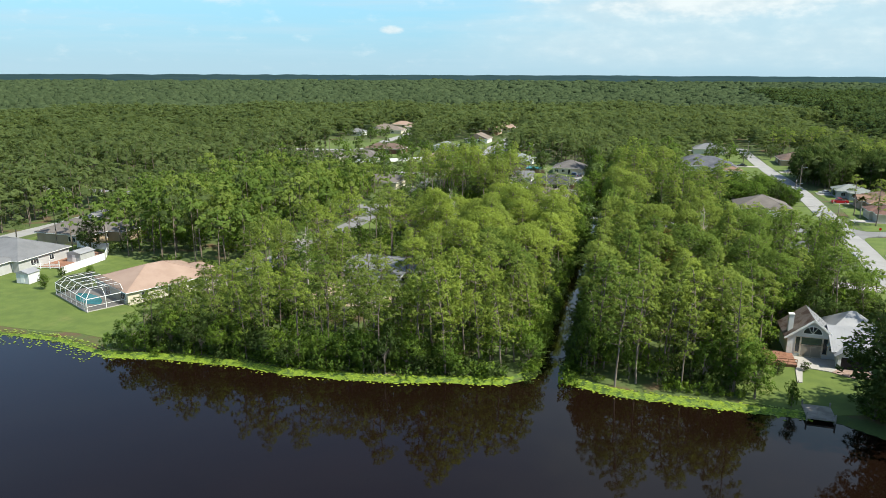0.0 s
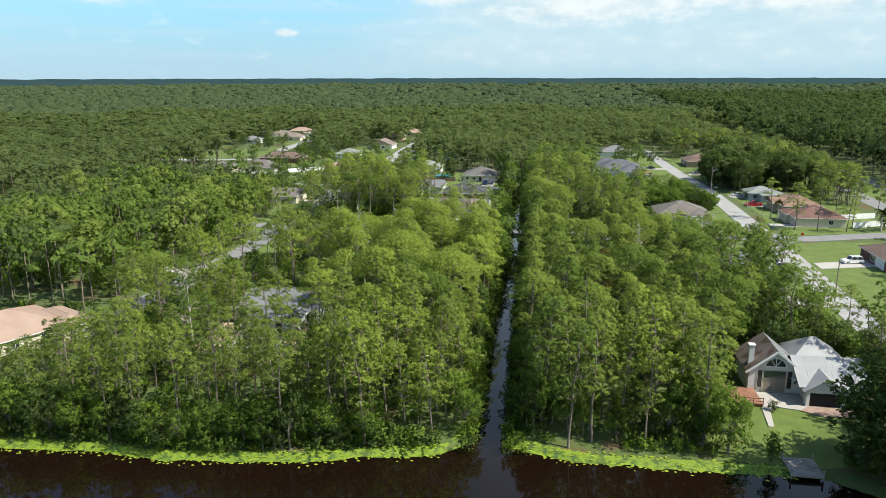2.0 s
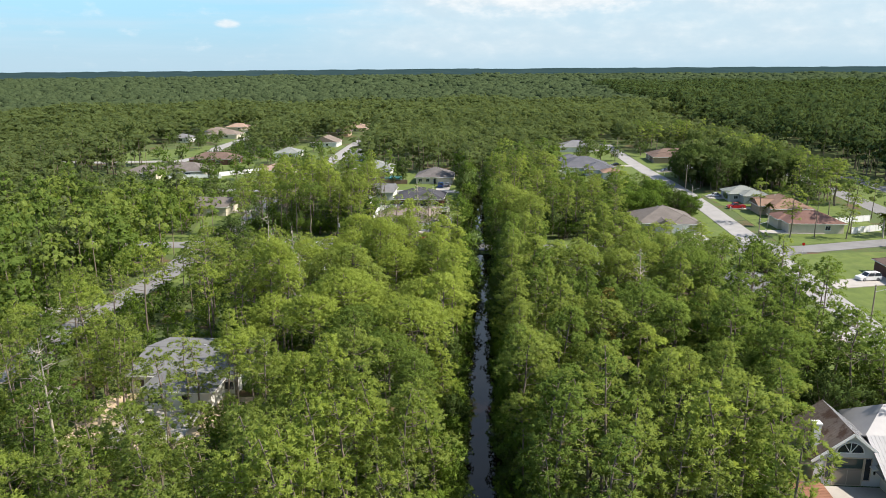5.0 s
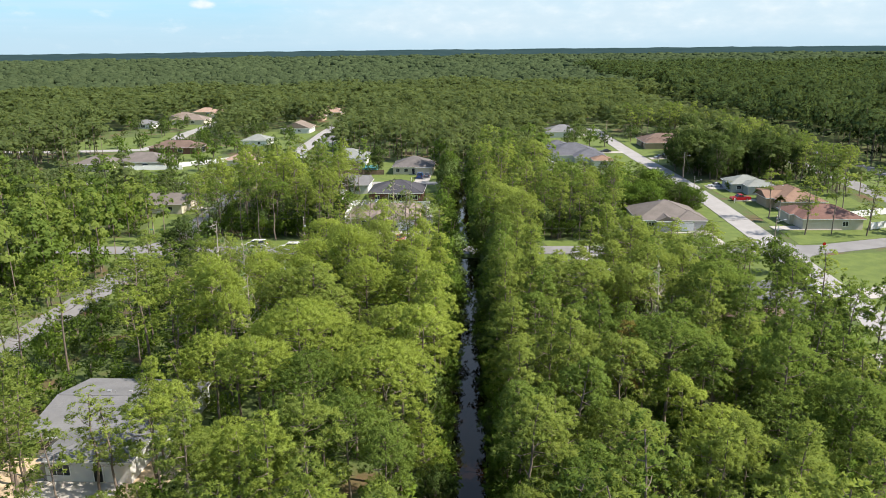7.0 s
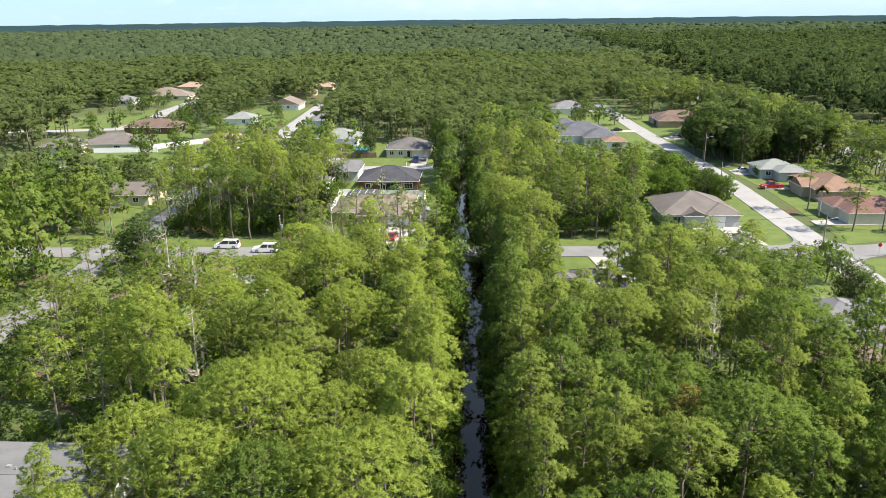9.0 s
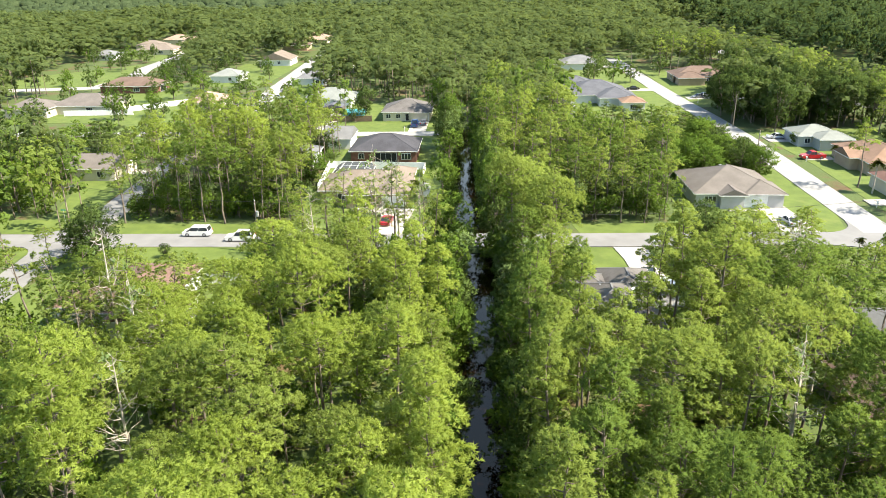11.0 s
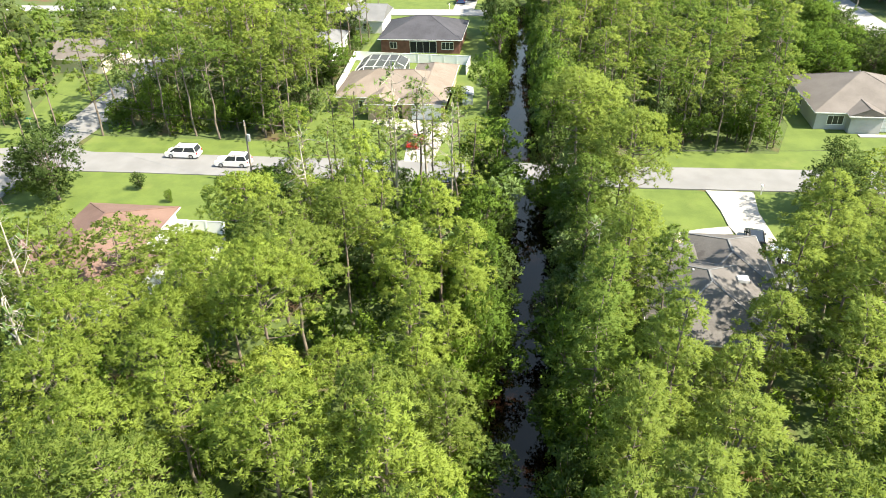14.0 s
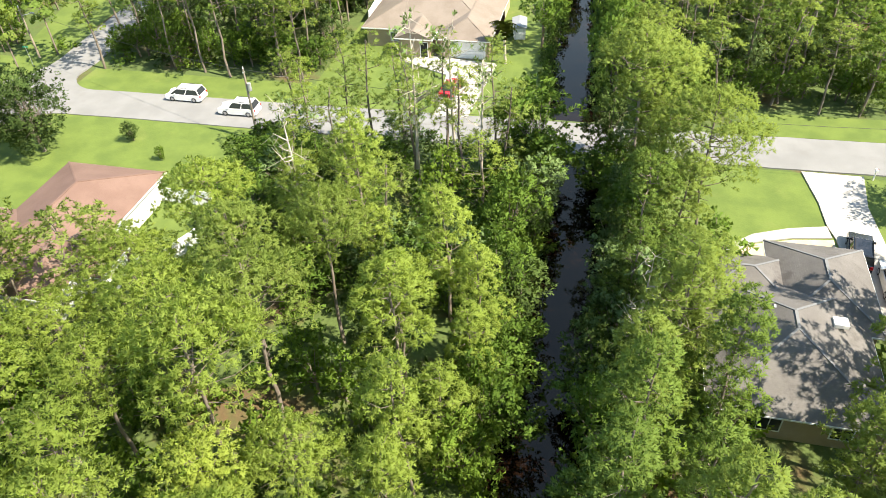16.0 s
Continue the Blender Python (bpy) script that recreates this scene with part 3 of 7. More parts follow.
# lime-green weed along the water's edge, with floating leaves off it
def shore_weed():
    rng = random.Random(4)
    sh = Shape()
    line = []
    for x in np.arange(-150, -17.5, 0.8):
        line.append((x, along(SHORE, x), 0.0, 1.0))
    for y in np.arange(104.5, 124, 0.8):
        line.append((along(CANAL, y) - 2.5, y, -1.0, 0.0))
    lines = [line, []]
    for y in np.arange(124, 104, -0.8):
        lines[1].append((along(CANAL, y) + 2.5, y, 1.0, 0.0))
    for x in np.arange(-9.2, 24, 0.8):
        lines[1].append((x, along(SHORE, x), 0.0, 1.0))
    for row in lines:
        k = len(sh.v)
        for x, y, nx, ny in row:
            if abs(nx) > 0:
                reach = max(0.4, 2.2 - (y - 104) * 0.13)
            else:
                reach = 1.2 + 0.9 * noise.noise((x * 0.12, y * 0.1, 5))
            if x < -84:
                reach *= 0.35
            ragged = 0.5 + 0.6 * noise.noise((x * 0.35, y * 0.35, 1)) + 0.35 * noise.noise((x * 1.3, y * 1.3, 2))
            for d in (-ragged, 0.1, 0.3 * reach, 0.55 * reach, 0.8 * reach, reach):
                px, py = x + nx * d, y + ny * d
                sh.v.append((px, py, max(WATER_Z + 0.03, land(px, py) + 0.10 if d > 0 else -9) + 0.02 * rng.random()))
        for i in range(len(row) - 1):
            for j in range(5):
                a = k + i * 6 + j
                sh.f.append((a, a + 6, a + 7, a + 1))
    me = sh.make("shore_weed", M_SHORE, smooth=True)
    tagged(me, "lime-green weed carpet along the water's edge", "weed", kind="stuff")
    pads = Shape()
    for row, count in ((lines[0], 2600), (lines[1], 800)):
        for _ in range(count):
            x, y, nx, ny = rng.choice(row)
            if abs(nx) > 0 and y > 116:
                continue
            far = rng.uniform(-1.6, 0.75) + (abs(rng.gauss(0, 0.45)) if rng.random() < 0.35 else 0) + (3.5 * rng.random() if x < -85 and rng.random() < 0.4 else 0)
            cx, cy, r = x - nx * far + rng.uniform(-.3, .3), y - ny * far + rng.uniform(-.3, .3), rng.uniform(0.07, 0.24)
            z = max(WATER_Z, (land(cx, cy) + 0.06) if far < 0 else WATER_Z) + rng.uniform(0.02, 0.09)
            n = 6
            pads.slab([(cx + r * rng.uniform(.7, 1.2) * math.cos(6.283 * i / n), cy + 0.8 * r * rng.uniform(.7, 1.2) * math.sin(6.283 * i / n)) for i in range(n)], z - 0.03, z)
    tagged(pads.make("floating_leaves", M_PAD), "pale green floating leaves along the bank", "water plants", kind="stuff")


shore_weed()


# ---- houses ----
FOOTPRINTS = []  # outlines kept free of trees


def world_outline(m, x0, y0, x1, y1, grow=0.0):
    pts = [(x0 - grow, y0 - grow), (x1 + grow, y0 - grow), (x1 + grow, y1 + grow), (x0 - grow, y1 + grow)]
    return [(m @ Vector((x, y, 0))).to_2d().to_tuple() for x, y in pts]


def roof_shape(sh, x0, y0, x1, y1, z, pitch, style, over=0.5, thick=0.16):
    """A hipped or gabled roof over a rectangle. style: hip, gable_x (ridge along x) or gable_y. Returns the ridge height."""
    x0, y0, x1, y1 = x0 - over, y0 - over, x1 + over, y1 + over
    w, d = x1 - x0, y1 - y0
    low = [(x0, y0, z), (x1, y0, z), (x1, y1, z), (x0, y1, z)]
    edge = [(x, y, q + thick) for x, y, q in low]
    if style == "hip":
        r = min(w, d) / 2
        top = z + thick + r * pitch
        cx, cy = (x0 + x1) / 2, (y0 + y1) / 2
        if w >= d:
            a, b = (x0 + r, cy, top), (max(x1 - r, x0 + r + 0.01), cy, top)
        else:
            a, b = (cx, y0 + r, top), (cx, max(y1 - r, y0 + r + 0.01), top)
    elif style == "gable_x":
        top = z + thick + d / 2 * pitch
        a, b = (x0, (y0 + y1) / 2, top), (x1, (y0 + y1) / 2, top)
    else:
        top = z + thick + w / 2 * pitch
        a, b = ((x0 + x1) / 2, y0, top), ((x0 + x1) / 2, y1, top)
    for p, q, e, f in zip(low, low[1:] + low[:1], edge, edge[1:] + edge[:1]):
        sh.face(p, q, f, e)
    sh.face(*low[::-1])
    e = edge
    if w >= d and style != "gable_y" or style == "gable_x":
        sh.face(e[0], e[1], b, a)
        sh.face(e[2], e[3], a, b)
        sh.face(e[3], e[0], a)
        sh.face(e[1], e[2], b)
    else:
        sh.face(e[1], e[2], b, a)
        sh.face(e[3], e[0], a, b)
        sh.face(e[0], e[1], a)
        sh.face(e[2], e[3], b)
    return a, b, top


def ridge_cap(sh, a, b, w=0.22):
    sh.beam(a, b, w, 0.05)


def opening(parent, name, side, at, z, w, h, body, pane=None, frame_w=0.09, bars=1, frame=None):
    """A framed window or door set into one side of a body (x0, y0, x1, y1): side s, n, e or w, its middle at `at` along that side."""
    x0, y0, x1, y1 = body

    def put(u, v, k):  # along the wall, up, outwards
        return {"s": (at + u, y0 - k, v), "n": (at - u, y1 + k, v), "e": (x1 + k, at + u, v), "w": (x0 - k, at - u, v)}[side]

    def bar(sh, u0, v0, u1, v1, k0, k1):
        c = [put(u0, v0, k0), put(u1, v0, k0), put(u1, v0, k1), put(u0, v0, k1)]
        t = [put(u0, v1, k0), put(u1, v1, k0), put(u1, v1, k1), put(u0, v1, k1)]
        sh.hull(c, t)

    sh = Shape()
    g = frame_w
    bar(sh, -w / 2 - g, z - g, w / 2 + g, z, -0.05, 0.06)
    bar(sh, -w / 2 - g, z + h, w / 2 + g, z + h + g, -0.05, 0.06)
    bar(sh, -w / 2 - g, z, -w / 2, z + h, -0.05, 0.06)
    bar(sh, w / 2, z, w / 2 + g, z + h, -0.05, 0.06)
    for i in range(1, bars + 1):
        u = -w / 2 + w * i / (bars + 1)
        bar(sh, u - 0.03, z, u + 0.03, z + h, -0.03, 0.045)
    ob = sh.make(name, frame or M_WHITE, parent, "white frame" if frame is None else "")
    p = Shape()
    bar(p, -w / 2, z, w / 2, z + h, -0.04, 0.02)
    p.make("pane", pane or M_GLASS, ob, "flat pane of dark glass, blinds or painted dark inside")
    return ob


def garage_door(parent, side, at, w, h, body, material=None):
    x0, y0, x1, y1 = body
    ob = None
    rows = 4
    frame = Shape()
    panels = []
    for i in range(rows):
        z0, z1 = 0.15 + h * i / rows + 0.015, 0.15 + h * (i + 1) / rows - 0.015
        sh = Shape()
        if side in "sn":
            y = y0 - 0.05 if side == "s" else y1 + 0.05
            sh.box(at - w / 2, y - 0.02, z0, at + w / 2, y + 0.03, z1)
        else:
            x = x1 + 0.05 if side == "e" else x0 - 0.05
            sh.box(x - 0.03, at - w / 2, z0, x + 0.03, at + w / 2, z1)
        panels.append(sh)
    if side in "sn":
        y = y0 - 0.04 if side == "s" else y1 + 0.04
        frame.box(at - w / 2 - 0.15, y - 0.05, 0.1, at - w / 2, y + 0.05, h + 0.3)
        frame.box(at + w / 2, y - 0.05, 0.1, at + w / 2 + 0.15, y + 0.05, h + 0.3)
        frame.box(at - w / 2, y - 0.05, h + 0.15, at + w / 2, y + 0.05, h + 0.3)
    else:
        x = x1 + 0.04 if side == "e" else x0 - 0.04
        frame.box(x - 0.05, at - w / 2 - 0.15, 0.1, x + 0.05, at - w / 2, h + 0.3)
        frame.box(x - 0.05, at + w / 2, 0.1, x + 0.05, at + w / 2 + 0.15, h + 0.3)
        frame.box(x - 0.05, at - w / 2, h + 0.15, x + 0.05, at + w / 2, h + 0.3)
    ob = frame.make("garage_door", M_WHITE, parent)
    for sh in panels:
        sh.make("panel", material or M_WHITE, ob)


def house(m, label, blocks, roof, wall, openings=(), garage=None, pitch=0.42, eave=2.7, vents=2, seed=1, trim=True, caps=None):
    """A one-storey house. blocks: (x0, y0, x1, y1, style) in its own plan, one roof each. openings: (side, at, kind, block)."""
    rng = random.Random(seed)
    home = root("house", m, label, "house")
    for i, (x0, y0, x1, y1, style) in enumerate(blocks):
        FOOTPRINTS.append(world_outline(m, x0, y0, x1, y1, 1.0))
        lift = 0.004 * i
        Shape().box(x0, y0, -0.3, x1, y1, eave + 0.02 + lift).make("wall", WALLS[wall], home)
        sh = Shape()
        a, b, top = roof_shape(sh, x0, y0, x1, y1, eave + 0.03 * i, pitch, style)
        r = sh.make("roof", ROOFS[roof], home)
        cap = Shape()
        ridge_cap(cap, a, b)
        if style == "hip":
            for cx, cy, e in ((x0, y0, a if (x1 - x0) >= (y1 - y0) else a), (x1, y0, b if (x1 - x0) >= (y1 - y0) else a), (x1, y1, b), (x0, y1, a if (x1 - x0) >= (y1 - y0) else b)):
                ox = -0.5 if cx == x0 else 0.5
                oy = -0.5 if cy == y0 else 0.5
                ridge_cap(cap, (cx + ox, cy + oy, eave + 0.03 * i + 0.17), e, 0.18)
        cap.make("ridge_cap", caps or ROOFS[roof], r)
        if style.startswith("gable"):
            if style == "gable_x":
                for x, k in ((x0, -0.03), (x1, 0.03)):
                    hgt = (y1 - y0) / 2 * pitch
                    Shape().hull([(x, y0, eave), (x, y1, eave), (x, (y0 + y1) / 2, eave + hgt)], [(x + k, y0, eave), (x + k, y1, eave), (x + k, (y0 + y1) / 2, eave + hgt)]).make("gable", WALLS[wall], home)
            else:
                for y, k in ((y0, -0.03), (y1, 0.03)):
                    hgt = (x1 - x0) / 2 * pitch
                    Shape().hull([(x0, y, eave), (x1, y, eave), ((x0 + x1) / 2, y, eave + hgt)], [(x0, y + k, eave), (x1, y + k, eave), ((x0 + x1) / 2, y + k, eave + hgt)]).make("gable", WALLS[wall], home)
        if trim:
            f = Shape()
            z = eave + 0.03 * i - 0.02
            X0, Y0, X1, Y1 = x0 - 0.54, y0 - 0.54, x1 + 0.54, y1 + 0.54
            f.box(X0, Y0, z, X1, Y0 + 0.035, z + 0.15).box(X0, Y1 - 0.035, z, X1, Y1, z + 0.15)
            f.box(X0, Y0 + 0.035, z, X0 + 0.035, Y1 - 0.035, z + 0.15).box(X1 - 0.035, Y0 + 0.035, z, X1, Y1 - 0.035, z + 0.15)
            f.make("fascia", M_WHITE, home, "white eaves board")
        if i == 0:
            for _ in range(vents):
                t = rng.uniform(0.25, 0.75)
                px, py, pz = (a[k] + (b[k] - a[k]) * t for k in range(3))
                off = rng.uniform(0.8, 1.6)
                Shape().rod((px, py + off, pz - off * pitch - 0.1), (px, py + off, pz - off * pitch + 0.35), 0.06).make("vent_pipe", M_STEEL, home)
                v = Shape().box(px - 1.3, py + off + 0.4, pz - (off + 0.4) * pitch - 0.05, px - 0.85, py + off + 0.75, pz - (off + 0.4) * pitch + 0.16)
                v.make("roof_vent", M_STEEL, home)
    for side, at, kind, block in openings:
        body = blocks[block][:4]
        if kind == "window":
            opening(home, "window", side, at, 0.95, 1.3, 1.15, body)
        elif kind == "wide":
            opening(home, "window", side, at, 0.85, 2.2, 1.3, body, bars=2)
        elif kind == "door":
            opening(home, "door", side, at, 0.15, 0.95, 2.05, body, M_DARK, bars=0)
        elif kind == "slider":
            opening(home, "sliding_door", side, at, 0.15, 2.6, 2.05, body, bars=1)
        elif kind == "porch":
            # a flat near-black pane paints the shade inside the porch
            p = opening(home, "porch", side, at, 0.12, 5.2, 2.2, body, M_DARK, bars=3)
    if garage:
        side, at, w, block = garage
        garage_door(home, side, at, w, 2.15, blocks[block][:4])
    return home


def placed(x, y, turn=0.0):
    return pose(x, y, 0.14, 0, 0, turn)


def centred(x0, y0, x1, y1, style="hip"):
    """A block in its own plan, centred on the house's place, with where that place is."""
    return (x0 + x1) / 2, (y0 + y1) / 2, (-(x1 - x0) / 2, -(y1 - y0) / 2, (x1 - x0) / 2, (y1 - y0) / 2, style)


def simple_house(box, label, roof, wall, style="hip", openings=(), garage=None, extra=(), pitch=0.40, eave=2.7, seed=1, turn=0.0, caps=None):
    cx, cy, b = centred(*box, style)
    blocks = [b] + [(x0 - cx, y0 - cy, x1 - cx, y1 - cy, st) for x0, y0, x1, y1, st in extra]
    return house(placed(cx, cy, turn), label, blocks, roof, wall, openings, garage, pitch, eave, seed=seed, caps=caps)


# lake house with a screened pool
house(placed(-99.4, 126.4, -27.1), "pale stucco house with pinkish-tan hipped roof by the lake", [(-7.6, -9.4, 7.6, 9.4, "hip"), (-3, 6, 9.5, 12, "hip")], "pink", "cream",
      [("e", -6, "window", 0), ("e", -1, "window", 0), ("e", 4, "window", 0), ("s", 5.6, "wide", 0), ("s", -2, "slider", 0)], None, 0.36, 2.6, 2, 3)


def pool_cage(m, w, d, label, low=2.5, high=3.9, bays=6, screen=None):
    """A screened pool enclosure: white bars and dark mesh panels over a deck with a pool. Its wall side (y = d) is open."""
    cage = root("pool_cage", m, label, "pool cage")
    LAWNS.append(world_outline(m, -w / 2, 0, w / 2, d, 1))
    k = 1.5

    def p(u, v, z):
        return (u - w / 2, v, z)

    posts = Shape()
    us = [w * i / bays for i in range(bays + 1)]
    vs = [0, d * 0.5, d]
    for u in us:
        posts.beam(p(u, 0, 0), p(u, 0, low), 0.09)
        uu = min(max(u, k), w - k)
        posts.beam(p(u, 0, low), p(uu, k, high), 0.08)
        posts.beam(p(uu, k, high), p(uu, d, high), 0.08)
    for side in (0, w):
        inner = k if side == 0 else w - k
        for v in vs[1:]:
            posts.beam(p(side, v, 0), p(side, v, low), 0.09)
            posts.beam(p(side, v, low), p(inner, max(v, k), high), 0.08)
        posts.beam(p(side, 0, low), p(side, d, low), 0.1)
        posts.beam(p(side, 0, 1.0), p(side, d, 1.0), 0.06)
        posts.beam(p(inner, k, high), p(inner, d, high), 0.08)
    posts.beam(p(0, 0, low), p(w, 0, low), 0.1)
    posts.beam(p(0, 0, 1.0), p(w, 0, 1.0), 0.06)
    posts.beam(p(k, k, high), p(w - k, k, high), 0.08)
    posts.beam(p(k, d * .62, high), p(w - k, d * .62, high), 0.07)
    posts.make("frame", M_WHITE, cage, "white aluminium frame")
    for a, b in zip(us, us[1:]):
        s1 = Shape().face(p(a, 0.01, 0.1), p(b, 0.01, 0.1), p(b, 0.01, low), p(a, 0.01, low))
        s1.make("screen_panel", screen or M_SCREEN, cage)
        aa, bb = (min(max(q, k), w - k) for q in (a, b))
        s2 = Shape().face(p(a, 0, low), p(b, 0, low), p(bb, k, high), p(aa, k, high))
        if bb - aa > 0.1:
            s2.face(p(aa, k, high), p(bb, k, high), p(bb, d, high), p(aa, d, high))
        s2.make("screen_panel", screen or M_SCREEN, cage)
    for side in (0, w):
        inner = k if side == 0 else w - k
        s3 = Shape().face(p(side, 0, 0.1), p(side, d, 0.1), p(side, d, low), p(side, 0, low))
        s3.face(p(side, 0, low), p(side, d, low), p(inner, d, high), p(inner, k, high))
        s3.make("screen_panel", screen or M_SCREEN, cage)
    Shape().box(-w / 2 - 0.2, -0.2, -0.15, w / 2 + 0.2, d, 0.12).make("deck", M_DRIVE, cage, "pale concrete deck")
    n = 14
    Shape().slab([(w * 0.30 * math.cos(6.283 * i / n) * (1.0 if i % 7 else 1.1), d * 0.46 + d * 0.27 * math.sin(6.283 * i / n)) for i in range(n)], 0.0, 0.14).make("pool", M_POOL, cage, "turquoise pool water")
    door = Shape().beam(p(w - 0.6, -0.02, 0.1), p(w - 0.6, -0.02, 2.2), 0.12).beam(p(w - 1.6, -0.02, 0.1), p(w - 1.6, -0.02, 2.2), 0.12).beam(p(w - 1.6, -0.02, 2.2), p(w - 0.6, -0.02, 2.2), 0.12)
    door.make("screen_door", M_WHITE, cage)
    return cage


pool_cage(placed(-99.4, 126.4, -27.1) @ pose(-2.2, -16.6, 0), 16.4, 7.2, "white-framed screened pool cage beside the lake house")

simple_house((-156, 127, -137, 142), "low house with grey shingled roof and grey siding", "grey", "grey", "hip",
             [("e", -3, "wide", 0), ("e", 2, "window", 0), ("s", 5, "porch", 0)], None, [(-147, 122, -139, 128, "hip")], seed=5)
simple_house((-158, 153, -141, 166), "tan house with brown hipped roof behind pines", "taupe", "tan", "hip", [("e", 0, "window", 0), ("s", 3, "wide", 0)], None, [(-150, 160, -136, 170, "hip")], seed=6)


def white_house():
    """The tall white lake house: a steep gabled hall with a glazed front, a wing and an open garage."""
    home = root("house", placed(27.3, 125.0), "tall white gabled house with pale metal roof", "house")
    FOOTPRINTS.append(world_outline(home.matrix_basis, -4, -5, 13, 12, 0.5))
    w, d, e, r = 3.6, 7.4, 3.5, 6.4
    hall = Shape().hull([(-w, 0, 0), (w, 0, 0), (w, d, 0), (-w, d, 0)], [(-w, 0, e), (w, 0, e), (w, d, e), (-w, d, e)])
    hall.hull([(-w, 0, e), (w, 0, e), (0, 0, r - 0.05)], [(-w, d, e), (w, d, e), (0, d, r - 0.05)])
    hall.make("wall", WALLS["white"], home, "white stucco wall")
    over, th = 0.55, 0.16
    slope = (r - e) / w
    for side, mat, lab in ((1, M_METALROOF, "pale metal roof slope"), (-1, M_RUSTROOF, "brown-stained roof slope")):
        a = [(0, -0.5, r), (side * (w + over), -0.5, e - over * slope), (side * (w + over), d + 0.4, e - over * slope), (0, d + 0.4, r)]
        slab = Shape().hull(a, [(x, y, z + th) for x, y, z in a])
        ob = slab.make("roof", mat, home, lab)
        seams = Shape()
        for i in range(1, 22):
            y = -0.5 + (d + 0.9) * i / 22
            seams.beam((0, y, r + th + 0.0), (side * (w + over), y, e - over * slope + th + 0.0), 0.03, 0.04)
        seams.make("seam", mat, ob)
    fas = Shape()
    for side in (1, -1):
        fas.beam((0, -0.55, r + 0.06), (side * (w + over + 0.02), -0.55, e - over * slope + 0.06), 0.06, 0.3)
    fas.make("bargeboard", M_WHITE, home)
    # glazed front
    arch = Shape()
    n = 12
    ring = [(1.45 * math.cos(math.pi * i / n), 1.3 * math.sin(math.pi * i / n)) for i in range(n + 1)]
    pane = Shape()
    pane.hull([(x, -0.04, 4.0 + z) for x, z in ring], [(x, 0.03, 4.0 + z) for x, z in ring])
    for (x1, z1), (x2, z2) in zip(ring, ring[1:]):
        arch.beam((x1, -0.06, 4.0 + z1), (x2, -0.06, 4.0 + z2), 0.12)
    arch.beam((-1.5, -0.06, 4.0), (1.5, -0.06, 4.0), 0.12)
    for i in (4, 8):
        arch.beam((0, -0.06, 4.0), (ring[i][0], -0.06, 4.0 + ring[i][1]), 0.08)
    arch.beam((0, -0.06, 4.0), (0, -0.06, 5.3), 0.08)
    ob = arch.make("window", M_WHITE, home, "arched white window frame")
    pane.make("pane", M_GLASS, ob)
    body = (-w, 0, w, d)
    frame = surface("tan_door_frame", (0.45, 0.38, 0.28), (0.58, 0.50, 0.40), 1, 8, 0.6, 0)
    opening(home, "window", "s", 0.0, 2.15, 3.0, 1.2, body, M_GREENGLASS, 0.12, 0, frame)
    opening(home, "sliding_door", "s", 0.0, 0.15, 3.0, 1.85, body, plain("drawn_tan_blinds", (0.27, 0.235, 0.19), 0.3), 0.12, 1, frame)
    opening(home, "window", "s", -2.05, 0.75, 0.6, 2.6, body, M_GLASS, 0.1, 0, frame)
    opening(home, "window", "s", 2.05, 0.75, 0.6, 2.6, body, M_GLASS, 0.1, 0, frame)
    lamp = Shape().box(2.75, -0.14, 1.5, 2.9, 0.0, 1.85)
    lamp.make("wall_lamp", M_DARK, home)
    # chimney
    Shape().box(-3.5, 1.2, 0, -2.75, 2.0, 6.6).make("chimney", WALLS["white"], home, "white stucco chimney")
    Shape().box(-3.58, 1.12, 6.6, -2.67, 2.08, 6.75).make("chimney_cap", M_WHITE, home)
    # wing with a lower cross roof
    Shape().box(w, -3.2, 0, 11.5, 6.0, 2.8).make("wall", WALLS["white"], home)
    wing = Shape()
    ridge_y, ridge_z = 1.4, 5.3
    a = [(2.2, -3.8, 2.55), (12.1, -3.8, 2.55), (12.1, ridge_y, ridge_z), (2.2, ridge_y, ridge_z)]
    wing.hull(a, [(x, y, z + 0.15) for x, y, z in a])
    b = [(2.2, ridge_y, ridge_z), (12.1, ridge_y, ridge_z), (12.1, 6.6, 2.55), (2.2, 6.6, 2.55)]
    wing.hull(b, [(x, y, z + 0.15) for x, y, z in b])
    wr = wing.make("roof", M_METALROOF, home, "pale metal wing roof")
    seams = Shape()
    for i in range(1, 24):
        x = 2.2 + 9.9 * i / 24
        seams.beam((x, -3.8, 2.70), (x, ridge_y, ridge_z + 0.15), 0.03, 0.04)
    seams.make("seam", M_METALROOF, wr)
    sh = Shape()
    roof_shape(sh, 3.2, 4.0, 11.4, 11.5, 2.9, 0.76, "hip", 0.4)
    sh.make("roof", M_METALROOF, home, "pale hipped rear roof")
    Shape().box(3.2, 4.0, 0, 11.0, 11.5, 2.9).make("wall", WALLS["white"], home)
    # garage front with its small gable
    gx0, gx1, gy = 3.1, 8.2, -4.4
    garage = Shape().box(gx0, gy, 0, gx0 + 0.45, -3.2, 2.5).box(gx1 - 0.45, gy, 0, gx1, -3.2, 2.5).box(gx0 + 0.45, gy, 2.15, gx1 - 0.45, -3.2, 2.5)
    garage.hull([(gx0, gy, 2.5), (gx1, gy, 2.5), ((gx0 + gx1) / 2, gy, 4.2)], [(gx0, -2.6, 2.5), (gx1, -2.6, 2.5), ((gx0 + gx1) / 2, -2.6, 4.2)])
    garage.make("garage_front", WALLS["white"], home)
